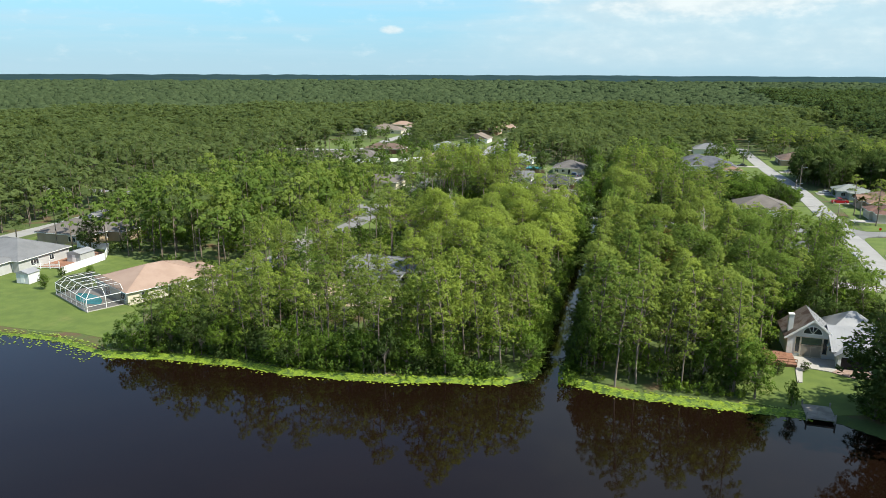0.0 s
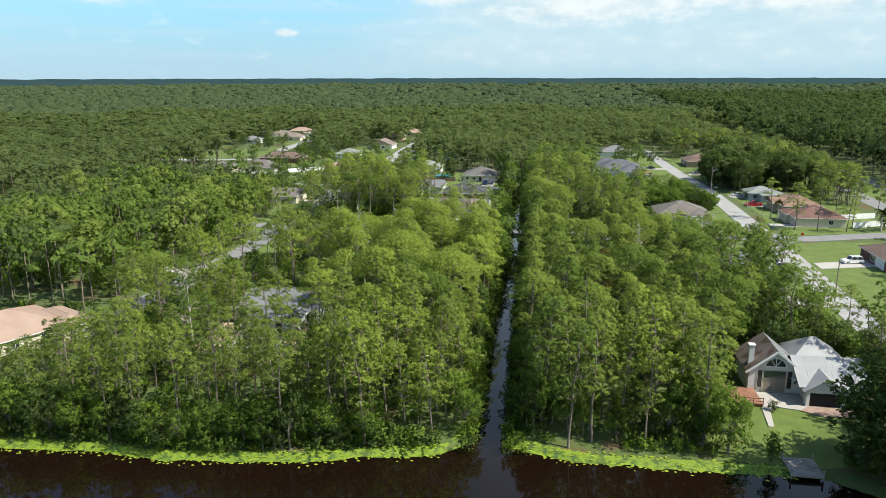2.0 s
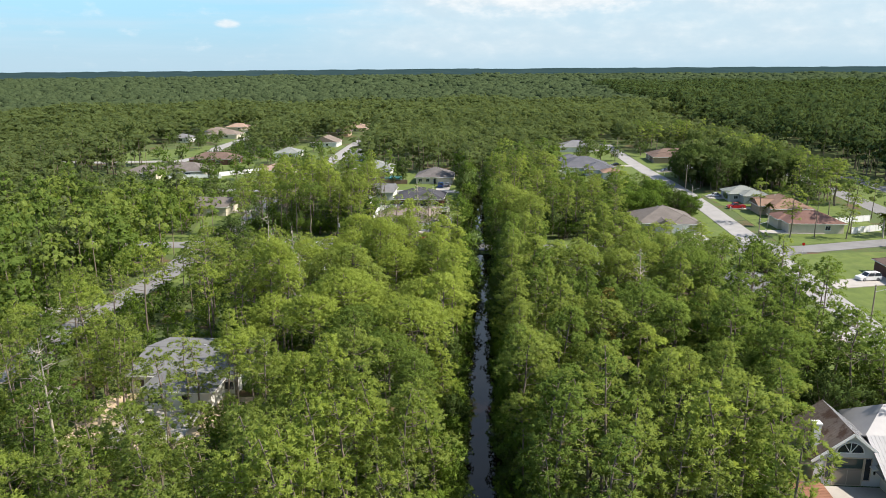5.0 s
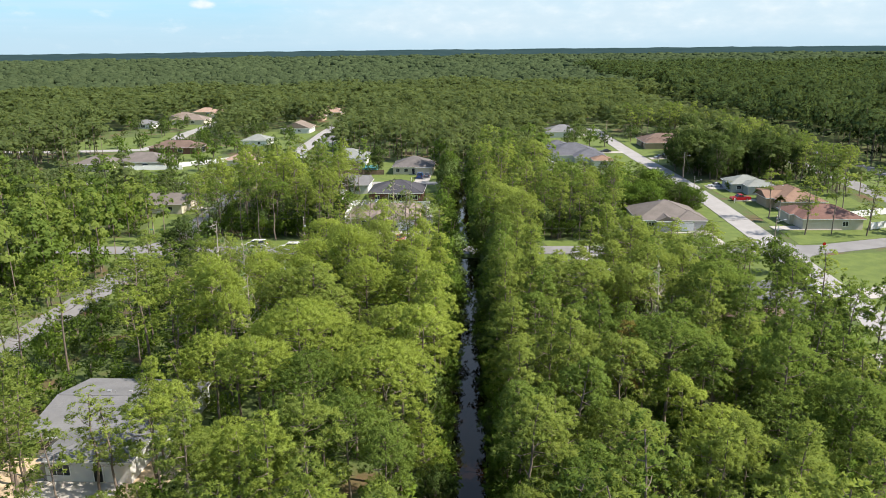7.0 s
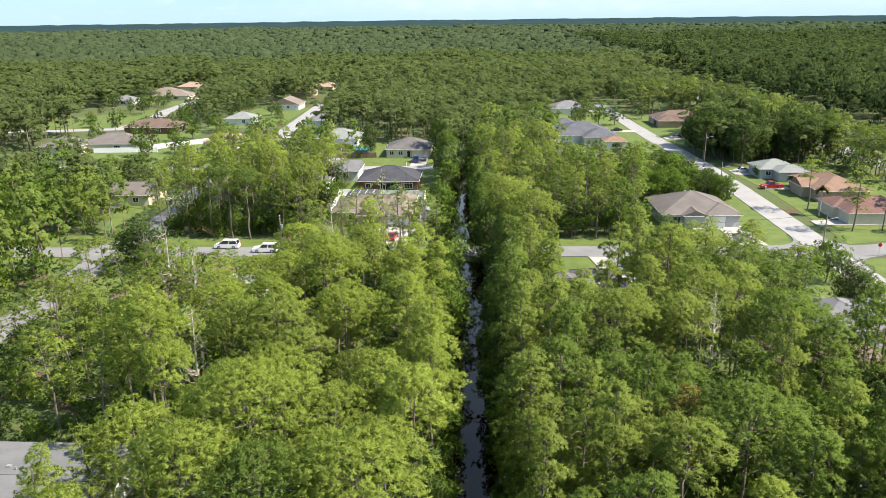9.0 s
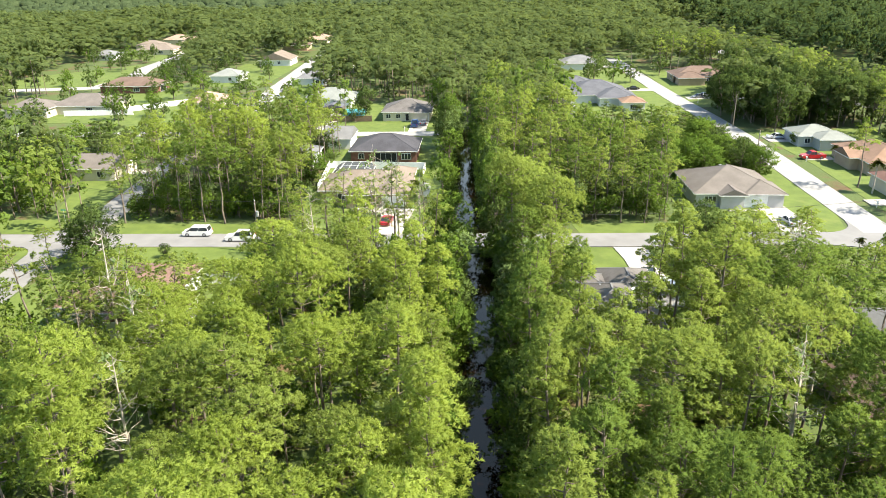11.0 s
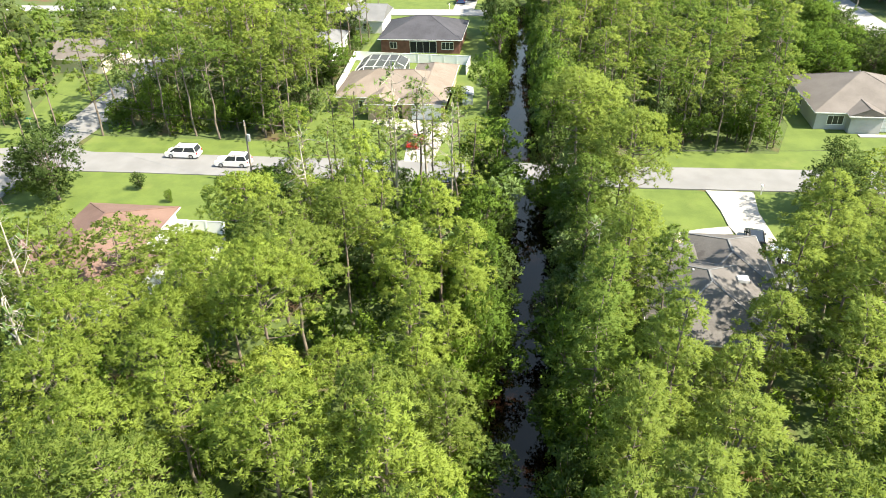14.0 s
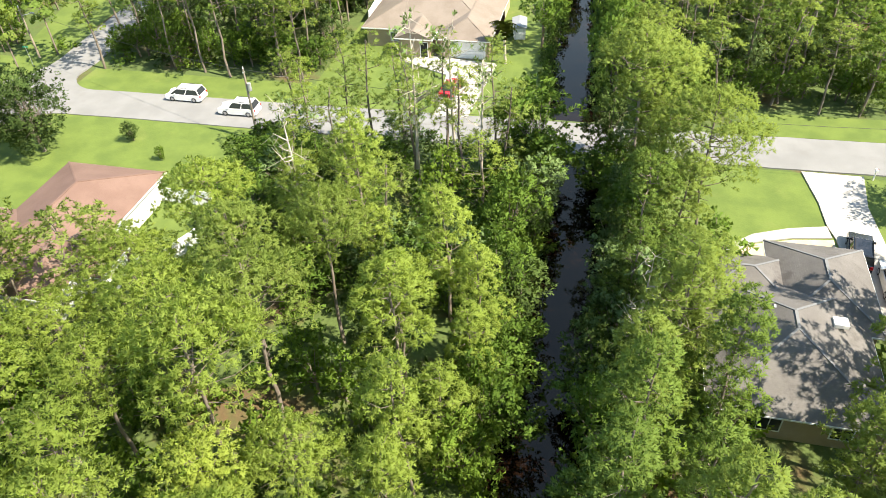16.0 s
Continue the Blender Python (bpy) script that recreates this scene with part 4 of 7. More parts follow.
    # a near-black sheet painted for the shade inside the garage
    Shape().box(gx0 + 0.45, gy + 0.35, 0.02, gx1 - 0.45, gy + 0.4, 2.15).make("garage_dark_sheet", M_DARK, home, "dark sheet standing for the unlit inside of the garage")
    mid = (gx0 + gx1) / 2
    for side in (1, -1):
        a = [(mid, gy - 0.4, 4.3), (mid + side * 3.1, gy - 0.4, 2.25), (mid + side * 3.1, 0.2, 2.25), (mid, 0.2, 4.3)]
        Shape().hull(a, [(x, y, z + 0.13) for x, y, z in a]).make("roof", M_METALROOF, home)
    Shape().box(2.2, -0.9, 2.4, 3.6, -0.1, 2.55).make("canopy", M_WHITE, home)


white_house()
# its deck, patio and dock
deck = root("wooden_deck", placed(22.6, 122.6), "red-brown wooden deck beside the white house", "deck")
for i in range(20):
    Shape().box(-2.4, -3.0 + i * 0.3, 0.40, 2.0, -2.73 + i * 0.3, 0.45).make("plank", M_DECK, deck)
rail = Shape()
for x in (-2.4, -0.9, 0.6, 1.9):
    rail.beam((x, -3.0, 0), (x, -3.0, 1.35), 0.1)
rail.beam((-2.4, -3.0, 1.35), (1.95, -3.0, 1.35), 0.12).beam((-2.4, -3.0, 0.9), (1.95, -3.0, 0.9), 0.08).beam((-2.4, -3.0, 1.35), (-2.4, 3.0, 1.35), 0.12)
rail.make("railing", M_DECK, deck)
Shape().box(-2.3, -2.9, -0.2, 1.9, 2.9, 0.38).make("frame", M_DECK, deck)
drive([(24.8, 124.6), (30.8, 124.6), (31, 121), (29.4, 119.2), (26.5, 119.8), (25.2, 118.5), (24.4, 113.6), (23.7, 113.6), (24.2, 118.5), (24.7, 121)], 0.24, label="pale concrete patio and path", name="patio")
drive([(29.4, 119.1), (31, 120.9), (37, 120.8), (37, 118.6), (32, 117.6)], 0.235, surface("brick_pavers", (0.20, 0.13, 0.10), (0.34, 0.25, 0.2), 1.0, 8.0, 0.9, 0.01), "worn brick paving before the garage", "paving")
dock = root("dock", pose(24.8, 103.6, 0), "weathered grey wooden dock at the bank", "dock")
for i in range(12):
    Shape().box(-1.9, -2.1 + i * 0.34, 0.30, 1.8, -1.80 + i * 0.34, 0.36).make("plank", M_DOCK, dock)
for x, y in ((-1.8, -2.0), (1.7, -2.0), (-1.8, 1.8), (1.7, 1.8)):
    Shape().rod((x, y, -1.6), (x, y, 1.0), 0.11, n=8).make("post", M_DOCK, dock)
for y in (-2.15, 1.7):
    Shape().box(-1.85, y, 0.08, 1.75, y + 0.15, 0.30).make("beam", M_DOCK, dock)

# houses in the woods either side of the canal
simple_house((-63.6, 142.4, -48.0, 156.4), "house with pale grey roof half hidden by pines", "grey", "white", "gable_x", [("s", -6.2, "window", 0), ("s", 6.9, "window", 0), ("s", -1.6, "wide", 1), ("s", 2.6, "door", 1)], None, [(-59.0, 137.6, -49.6, 145.0, "hip")], pitch=0.19, seed=7)
simple_house((-67, 196, -56.5, 212), "house with rose-brown shingled roof and white gables", "rose", "white", "hip", [("n", 0, "window", 0)], None,
             [(-71.5, 197.5, -62, 203.5, "hip"), (-60, 197.0, -53.5, 202.0, "gable_x"), (-62, 193.5, -56, 199, "gable_y")], 0.36, 2.7, 8)
simple_house((-3.0, 193.2, 8.0, 206), "grey-brown shingled house beside the canal", "greybrown", "tan", "hip", [("s", -2, "wide", 0), ("s", 3, "window", 0)], None,
             [(2.4, 202, 9.2, 211.2, "hip"), (-3.0, 204, 3.0, 209.0, "hip")], 0.45, 2.7, 9, caps=ROOFS["grey"])
sky_light = Shape().box(5.4, 200.6, 4.3, 6.4, 201.5, 4.62)
tagged(sky_light.make("skylight", M_WHITE), "white-framed skylight set in the grey-brown roof", "skylight")
simple_house((26.8, 249.0, 42.8, 264.6), "light grey house with taupe hipped roof", "taupe", "grey", "hip", [("s", -5.2, "wide", 0), ("s", -1.6, "door", 0), ("s", 3.1, "window", 0), ("w", 0, "window", 0)], ("s", 2.9, 4.6, 2),
             [(31.2, 247.6, 35.6, 253, "gable_y"), (36.2, 248.3, 43.2, 256, "hip")], 0.42, 2.7, 10)
simple_house((-46.0, 282.6, -30.2, 296), "red-brick house with charcoal hipped roof", "charcoal", "brick", "hip", [("s", -5.4, "window", 0), ("s", 0.6, "porch", 0), ("s", 5.5, "wide", 0)], None, seed=11)
simple_house((-46.6, 250.5, -29.0, 262), "tan house with taupe roof and arched entry gable", "tan", "tan", "hip", [("s", -4.6, "window", 0), ("s", 0.2, "door", 1), ("s", -1.2, "wide", 2)], ("s", 6.2, 4.4, 2),
             [(-41.0, 247.6, -36.8, 254, "gable_y"), (-35.5, 248.0, -29.0, 266.5, "hip")], 0.42, 2.7, 12)
pool_cage(placed(-42.5, 262.2), 8.6, 8.6, "screened pool cage with dark panels behind the tan house", 2.5, 3.3, 5, M_SCREEN_DENSE)
simple_house((-44.6, 331.5, -30.2, 345), "beige house with grey-brown roof and two-car garage", "greybrown", "cream", "hip", [("s", -5.5, "window", 0), ("s", -2.5, "window", 0), ("s", 0.2, "door", 0)], ("s", 4.4, 4.8, 0),
             [(-36, 330.4, -31, 337, "hip")], 0.42, 2.7, 13)
simple_house((-74, 355, -58.5, 368), "white house with pale grey metal roof", "sage", "white", "hip", [("s", 3, "wide", 0), ("s", 6, "window", 0), ("e", 0, "window", 0)], None, [(-63, 353, -58, 360, "hip")], seed=14)
simple_house((-107.4, 266.5, -96.8, 277.5), "small cream house with brown gabled roof", "taupe", "cream", "gable_x", [("s", 2, "window", 0), ("e", 0, "window", 0)], None, pitch=0.36, seed=15)
simple_house((-66, 274, -54, 287), "white house with grey roof behind pines", "grey", "white", "hip", [("s", 2, "wide", 0)], None, seed=16)
simple_house((-55.5, 296, -48.5, 306), "small grey-roofed outbuilding among trees", "grey", "white", "gable_x", [("s", 0, "window", 0)], None, seed=17)
# east of the canal and along the east street
simple_house((24, 172, 37.5, 185.5), "house with brown roof among tall pines", "brown", "tan", "hip", [("s", 0, "slider", 0)], None, seed=18)
pool_cage(placed(25.2, 151.5), 8, 9, "screened pool behind a house among pines", 2.4, 3.0, 4)
simple_house((33.5, 188, 43.5, 199), "small pale house with grey roof behind trees", "grey", "white", "hip", [("n", 0, "window", 0)], None, seed=19)
simple_house((72, 198, 88, 213), "brown house with dark hipped roof on a corner lawn", "brown", "brick", "hip", [("w", 0, "wide", 0)], ("w", -4, 4.6, 0), seed=20)
simple_house((67.5, 250.5, 82, 262), "brick house with red shingled roof", "red", "cream", "hip", [("w", 3, "window", 0), ("s", 3, "window", 0)], None, [(66.5, 256, 72, 263.5, "hip")], seed=21)
simple_house((70, 271, 82, 289), "house with orange-brown tile roof and arched porch", "orange", "tan", "hip", [("w", 0, "door", 0), ("w", 4, "window", 0)], None, [(68, 276, 75, 283, "gable_x")], seed=22)
simple_house((65.5, 298, 76, 307), "low house with sage-grey roof", "sage", "grey", "hip", [("w", 0, "window", 0), ("s", -3, "window", 0)], None, [(69, 293.5, 77, 300, "hip")], seed=23)
simple_house((14, 360, 35, 378), "large house with dark slate roof", "slate", "white", "hip", [("s", 4, "wide", 0), ("e", 0, "window", 0)], ("s", 8, 4.6, 0), [(24, 354, 36, 366, "hip"), (12, 374, 27, 390, "hip")], seed=24)
simple_house((20, 440, 37, 454), "white house with pale grey roof", "grey", "white", "hip", [("s", 4, "wide", 0), ("e", 0, "window", 0)], None, seed=25)
simple_house((30, 345.5, 37, 352.5), "small house with orange tile roof", "orange", "white", "hip", [("s", 0, "wide", 0)], None, seed=26)
simple_house((0, 338, 14, 349), "low house with sage-grey roof beside the canal woods", "sage", "grey", "hip", [("s", 0, "wide", 0)], None, seed=27)
simple_house((60, 401, 81, 415), "tan house with brown roof under trees", "brown", "tan", "hip", [("w", 0, "wide", 0), ("s", 2, "window", 0)], None, [(60, 396, 70, 404, "hip")], seed=28)
# the older streets to the west
simple_house((-156, 344, -136, 358), "tan house with brown hipped roof", "taupe", "cream", "hip", [("s", 3, "wide", 0), ("e", 0, "window", 0)], None, [(-168, 338, -154, 350, "hip")], seed=29)
simple_house((-160, 385, -138, 397), "brick house with dark brown roof", "brown", "brick", "hip", [("s", 3, "wide", 0), ("e", 0, "porch", 0)], None, seed=30)
simple_house((-203, 511, -183, 524), "pale house with tan roof on the far street", "tan", "cream", "hip", [("s", 3, "wide", 0)], None, seed=31)
simple_house((-194, 549, -180, 562), "pale house with orange-tan roof on the far street", "pink", "cream", "hip", [("s", 3, "wide", 0)], None, seed=32)
simple_house((-216, 488, -205, 498), "small house with blue-grey roof", "grey", "white", "hip", [("s", 0, "wide", 0)], None, seed=33)
simple_house((-113, 348, -101, 362), "house with orange-tan roof beside the mid street", "pink", "cream", "hip", [("s", 2, "window", 0), ("e", 0, "window", 0)], None, seed=34)
simple_house((-126, 410, -114, 421), "house with sage-green roof among trees", "sage", "white", "hip", [("s", 2, "window", 0)], None, seed=35)
simple_house((-121, 462, -106, 476), "white house with tan roof at the street's end", "tan", "white", "gable_y", [("s", 2, "window", 0)], None, seed=36)
simple_house((-126, 560, -108, 578), "house with orange-tan roof at the wood's edge", "pink", "cream", "hip", [("s", 2, "window", 0)], None, seed=37)
simple_house((-332, 612, -318, 624), "far house with pale grey roof", "grey", "white", "hip", (), None, seed=38)
simple_house((-292, 470, -280, 482), "far house with brown roof in woods", "taupe", "cream", "hip", (), None, seed=39)
simple_house((-86, 447, -74, 458), "house with slate-grey roof by a lane", "slate", "white", "hip", (), None, seed=40)
simple_house((-214, 533, -199, 545), "cream house with tan roof on the far street", "tan", "cream", "hip", [("s", 2, "wide", 0), ("e", 0, "window", 0)], None, seed=41)
simple_house((-212, 568, -196, 580), "cream house with orange-tan roof at the far street's end", "pink", "cream", "hip", [("s", 2, "wide", 0)], None, seed=42)
simple_house((-127, 528, -113, 540), "tan house with brown roof at the wood's edge", "brown", "tan", "hip", [("s", 1, "wide", 0)], None, seed=43)
simple_house((-88, 402, -76, 413), "pale house with grey roof beside the mid street", "grey", "white", "hip", [("s", 2, "window", 0), ("w", 0, "window", 0)], None, seed=44)


# ---- woodland ----
def tufts(centres, outward, rng, per, length, width, up=0.35, open_=0.9, spiky=False, loose=0.06):
    """Sprays of small pointed leaves round centres. outward: the way each spray faces. Gives corners and corner normals, three a leaf."""
    c = np.repeat(np.asarray(centres, float), per, axis=0)
    o = np.repeat(np.asarray(outward, float), per, axis=0)
    n = len(c)
    d = o + open_ * rng.normal(size=(n, 3)) + np.array([0, 0, up])
    d /= np.linalg.norm(d, axis=1, keepdims=True)
    side = np.cross(d, rng.normal(size=(n, 3)))
    side /= np.linalg.norm(side, axis=1, keepdims=True) + 1e-9
    ln = length * rng.uniform(0.6, 1.25, (n, 1))
    wd = width * rng.uniform(0.6, 1.3, (n, 1))
    start = c + rng.normal(size=(n, 3)) * loose
    a, b, e = start, start + d * ln + side * wd / 2, start + d * ln * 0.92 - side * wd / 2
    if spiky:
        a, b, e = start + d * ln, start + side * wd / 2, start - side * wd / 2
    puff = np.repeat(rng.normal(size=(n // per, 3)), per, axis=0) * 0.22
    nor = 0.75 * o + 0.5 * d + puff + np.array([0, 0, 0.25])
    nor /= np.linalg.norm(nor, axis=1, keepdims=True)
    flat = np.cross(b - a, e - a)
    turned = (flat * nor).sum(1) < 0
    b2, e2 = np.where(turned[:, None], e, b), np.where(turned[:, None], b, e)
    v = np.stack([a, b2, e2], 1).reshape(-1, 3)
    return v, np.repeat(nor, 3, axis=0)


def tube(path, radii, sides=5):
    """A tapered limb along a path: triangles with their own corners."""
    path = [np.asarray(p, float) for p in path]
    rings = []
    for i, p in enumerate(path):
        d = path[min(i + 1, len(path) - 1)] - path[max(i - 1, 0)]
        d = d / (np.linalg.norm(d) + 1e-9)
        u = np.cross(d, (0.3, 0.9, 0.1))
        u /= np.linalg.norm(u) + 1e-9
        w = np.cross(d, u)
        rings.append([(p + radii[i] * (math.cos(6.2832 * k / sides) * u + math.sin(6.2832 * k / sides) * w), math.cos(6.2832 * k / sides) * u + math.sin(6.2832 * k / sides) * w) for k in range(sides)])
    v, nor = [], []
    for r, q in zip(rings, rings[1:]):
        for k in range(sides):
            j = (k + 1) % sides
            for a, b, c in ((r[k], r[j], q[j]), (r[k], q[j], q[k])):
                for p, m in (a, b, c):
                    v.append(p)
                    nor.append(m)
    return np.array(v), np.array(nor)


def stack(pieces):
    return np.concatenate([p[0] for p in pieces]), np.concatenate([p[1] for p in pieces])


def needles(centres, outward, sizes, rng, per, width, soft=0.0, plates=False):
    """Tufts of needles: blades that burst from each tuft's middle or, for trees seen from afar, flakes that lie over its
    outside. soft: how far the shading follows the crown and not the blade. Gives corners and corner normals."""
    c = np.repeat(np.asarray(centres, float), per, axis=0)
    o = np.repeat(np.asarray(outward, float), per, axis=0)
    size = np.repeat(np.asarray(sizes, float), per)[:, None]
    n = len(c)
    d = rng.normal(size=(n, 3)) + 0.55 * o + np.array([0, 0, 0.35])
    d /= np.linalg.norm(d, axis=1, keepdims=True)
    wd = width * rng.uniform(0.6, 1.3, (n, 1))
    if plates:
        face = 0.8 * d + 0.8 * o + 0.35 * rng.normal(size=(n, 3))
        side = np.cross(face, rng.normal(size=(n, 3)))
        side /= np.linalg.norm(side, axis=1, keepdims=True) + 1e-9
        up = np.cross(face, side)
        up /= np.linalg.norm(up, axis=1, keepdims=True) + 1e-9
        m = c + d * size * 0.6
        a, b, e = m + up * wd * 0.62, m - up * wd * 0.4 + side * wd * 0.55, m - up * wd * 0.4 - side * wd * 0.55
    else:
        side = np.cross(d, rng.normal(size=(n, 3)))
        side /= np.linalg.norm(side, axis=1, keepdims=True) + 1e-9
        flat = np.array([1.0, 1.0, 0.8])
        root_ = c + d * flat * size * rng.uniform(0.1, 0.55, (n, 1)) + rng.normal(size=(n, 3)) * 0.03
        a = c + d * flat * size * rng.uniform(0.75, 1.2, (n, 1)) + rng.normal(size=(n, 3)) * 0.04
        b, e = root_ + side * wd / 2, root_ - side * wd / 2
    nor = (1 - soft) * (0.6 * d + 0.22 * rng.normal(size=(n, 3))) + (0.5 + 0.5 * soft) * o + np.array([0.0, 0, 0.3 + 0.6 * soft])
    nor /= np.linalg.norm(nor, axis=1, keepdims=True)
    turned = (np.cross(b - a, e - a) * nor).sum(1) < 0
    b2, e2 = np.where(turned[:, None], e, b), np.where(turned[:, None], b, e)
    return np.stack([a, b2, e2], 1).reshape(-1, 3), np.repeat(nor, 3, axis=0)


def pine(seed, h=16.0, crown=0.45, r=3.0, form="dome", heads=16, tufts_=330, per=19, ball=0.33, wide=0.105, limbs=True, trunk_r=0.17, soft=0.0):
    """A tall slash pine: bare trunk, upswept grey limbs that each carry a flattened head of needle tufts. form: dome (a broad
    umbrella of heads) or spire (heads in whorls up a slim crown). Gives wood and needles."""
    rng = np.random.default_rng(seed)
    lean = rng.normal(size=2) * 0.45
    zs = np.linspace(0, h * 0.95, 7 if limbs else 2)
    bend = rng.normal(size=(len(zs), 2)) * 0.12
    bend[0] = 0
    path = [np.array([lean[0] * (z / h) ** 2 + bend[i][0], lean[1] * (z / h) ** 2 + bend[i][1], z]) for i, z in enumerate(zs)]
    wood = [tube(path, [trunk_r * (1 - 0.78 * z / h) for z in zs], 6 if limbs else 3)]

    def trunk_at(z):
        return np.array([np.interp(z, zs, [p[k] for p in path]) for k in range(3)])

    heavy = rng.uniform(0, 6.28)
    spots = []  # angle, reach, height, head size
    if form == "dome":
        top = int(heads * 0.78)
        for i in range(heads):
            ang = i * 2.4 + rng.uniform(-0.35, 0.35)
            if i < top:
                k = math.sqrt((i + 0.4) / top) * rng.uniform(0.88, 1.08)
                z = h * (0.955 - 0.52 * crown * k * k) + rng.normal() * 0.25
            else:
                k = rng.uniform(0.5, 0.95)
                z = h * (1 - crown * rng.uniform(0.62, 0.98))
            spots.append((ang, 0.84 * r * k * (1 + 0.2 * math.cos(ang - heavy)), z, r * rng.uniform(0.29, 0.41)))
    else:
        for i in range(heads):
            t = (i + rng.uniform(0, 0.9)) / heads
            env = min(1.0, 0.55 + 1.3 * t) * (1 - 0.85 * max(0.0, (t - 0.35) / 0.65) ** 1.6)
            reach = 0.74 * r * env * rng.uniform(0.6, 1.15) * (1 + 0.2 * math.cos(i * 2.4 - heavy))
            spots.append((i * 2.4 + rng.uniform(-0.6, 0.6), reach if i < heads - 1 else 0.1, h * (1 - crown + crown * 0.96 * t), r * rng.uniform(0.34, 0.48)))
    total = sum(q[3] ** 2 for q in spots)
    hub = trunk_at(h * (1 - crown * 0.75))
    centres, out, sizes = [], [], []
    for ang, reach, z, size in spots:
        foot = trunk_at(max(h * 0.3, z - 0.3 - 0.42 * reach))
        tip = trunk_at(z) * np.array([1, 1, 0]) + np.array([math.cos(ang) * reach, math.sin(ang) * reach, z - 0.25 * size])
        if limbs:
            mid_ = foot * 0.45 + tip * 0.55 + np.array([0, 0, -0.10 * reach]) + rng.normal(size=3) * 0.08
            wood.append(tube([foot, mid_, tip], [0.055, 0.035, 0.012], 3))
            twig = mid_ + (tip - foot) * 0.3 + rng.normal(size=3) * 0.5
            wood.append(tube([mid_, twig], [0.03, 0.008], 3))
        for _ in range(max(2, int(tufts_ * size * size / total))):
            u = rng.normal(size=3)
            u[2] = abs(u[2]) * 0.95 - 0.22
            u /= np.linalg.norm(u)
            p = tip + u * size * rng.uniform(0.72, 1.06) * np.array([1, 1, 0.66])
            q = (p - hub) / np.array([r, r, h * crown * 0.75])
            q = 0.5 * u + 0.75 * q / (np.linalg.norm(q) + 1e-9)
            centres.append(p)
            out.append(q / (np.linalg.norm(q) + 1e-9))
            sizes.append(ball * rng.uniform(0.75, 1.3))
    if limbs:
        for _ in range(6):
            z = h * rng.uniform(0.35, 1 - crown * 0.7)
            a_, L = rng.uniform(0, 6.28), rng.uniform(0.5, 1.7)
            foot = trunk_at(z)
            wood.append(tube([foot, foot + np.array([math.cos(a_) * L, math.sin(a_) * L, L * rng.uniform(-0.1, 0.5)])], [0.035, 0.01], 3))
    return stack(wood), needles(centres, out, sizes, rng, per, wide, soft, not limbs)


def broadleaf(seed, h=9.0, r=3.2, lumps=26, per_lump=8, per=9, size=0.42, low=0.18, wide=0.24):
    """A leafy tree: forked limbs under a lumpy crown of small leaves with gaps."""
    rng = np.random.default_rng(seed)
    wood = [tube([(0, 0, 0), (rng.normal() * .2, rng.normal() * .2, h * 0.3), (rng.normal() * .3, rng.normal() * .3, h * 0.62)], [0.035 * h * 0.6, 0.028 * h * 0.6, 0.012 * h * 0.6], 6)]
    centres, out = [], []
    mid = np.array([0, 0, h * (low + 1) / 2])
    half = np.array([r, r, h * (1 - low) / 2])
    for _ in range(lumps):
        u = rng.normal(size=3)
        u /= np.linalg.norm(u)
        k = rng.uniform(0.45, 0.92)
        c = mid + u * half * k
        if rng.uniform() < 0.7:
            wood.append(tube([(0, 0, h * rng.uniform(0.2, 0.45)), (c * 0.5 + np.array([0, 0, h * 0.15])), c], [0.07, 0.045, 0.015], 3))
        lump = rng.uniform(0.22, 0.38) * r
        for _ in range(per_lump):
            w = rng.normal(size=3)
            w /= np.linalg.norm(w)
            p = c + w * lump * np.array([1, 1, 0.75])
            if p[2] < 0.15:
                p[2] = 0.15 + rng.uniform(0, 0.4)
            centres.append(p)
            q = 0.6 * w + 0.7 * (p - mid) / half
            out.append(q / (np.linalg.norm(q) + 1e-9))
    return stack(wood), tufts(centres, out, rng, per, size, wide, 0.2, loose=0.12)


def bare_tree(seed, h=13.0):
    """A dead tree: pale forked branches, with a little moss-grey foliage left."""
    rng = np.random.default_rng(seed)
    pieces = [tube([(0, 0, 0), (0.15, 0.1, h * 0.5), (0.1, 0.3, h * 0.98)], [0.16, 0.11, 0.02], 6)]
    tips, out = [], []
    for i in range(22):
        z = h * rng.uniform(0.4, 0.95)
        a = rng.uniform(0, 6.28)
        L = rng.uniform(0.8, 2.6) * (1.25 - z / h)
        base = np.array([0.1, 0.15, z])
        tip = base + np.array([math.cos(a) * L, math.sin(a) * L, L * rng.uniform(0.2, 0.9)])
        pieces.append(tube([base, (base + tip) / 2 + rng.normal(size=3) * 0.12, tip], [0.05, 0.035, 0.012], 4))
        for _ in range(3):
            t2 = tip + rng.normal(size=3) * 0.6
            pieces.append(tube([base + (tip - base) * rng.uniform(0.4, 0.9), t2], [0.022, 0.008], 3))
            tips.append(t2)
            out.append((0, 0, 1))
    keep = len(tips) // 2
    return stack(pieces), tufts(tips[:keep], out[:keep], rng, 7, 0.4, 0.16)


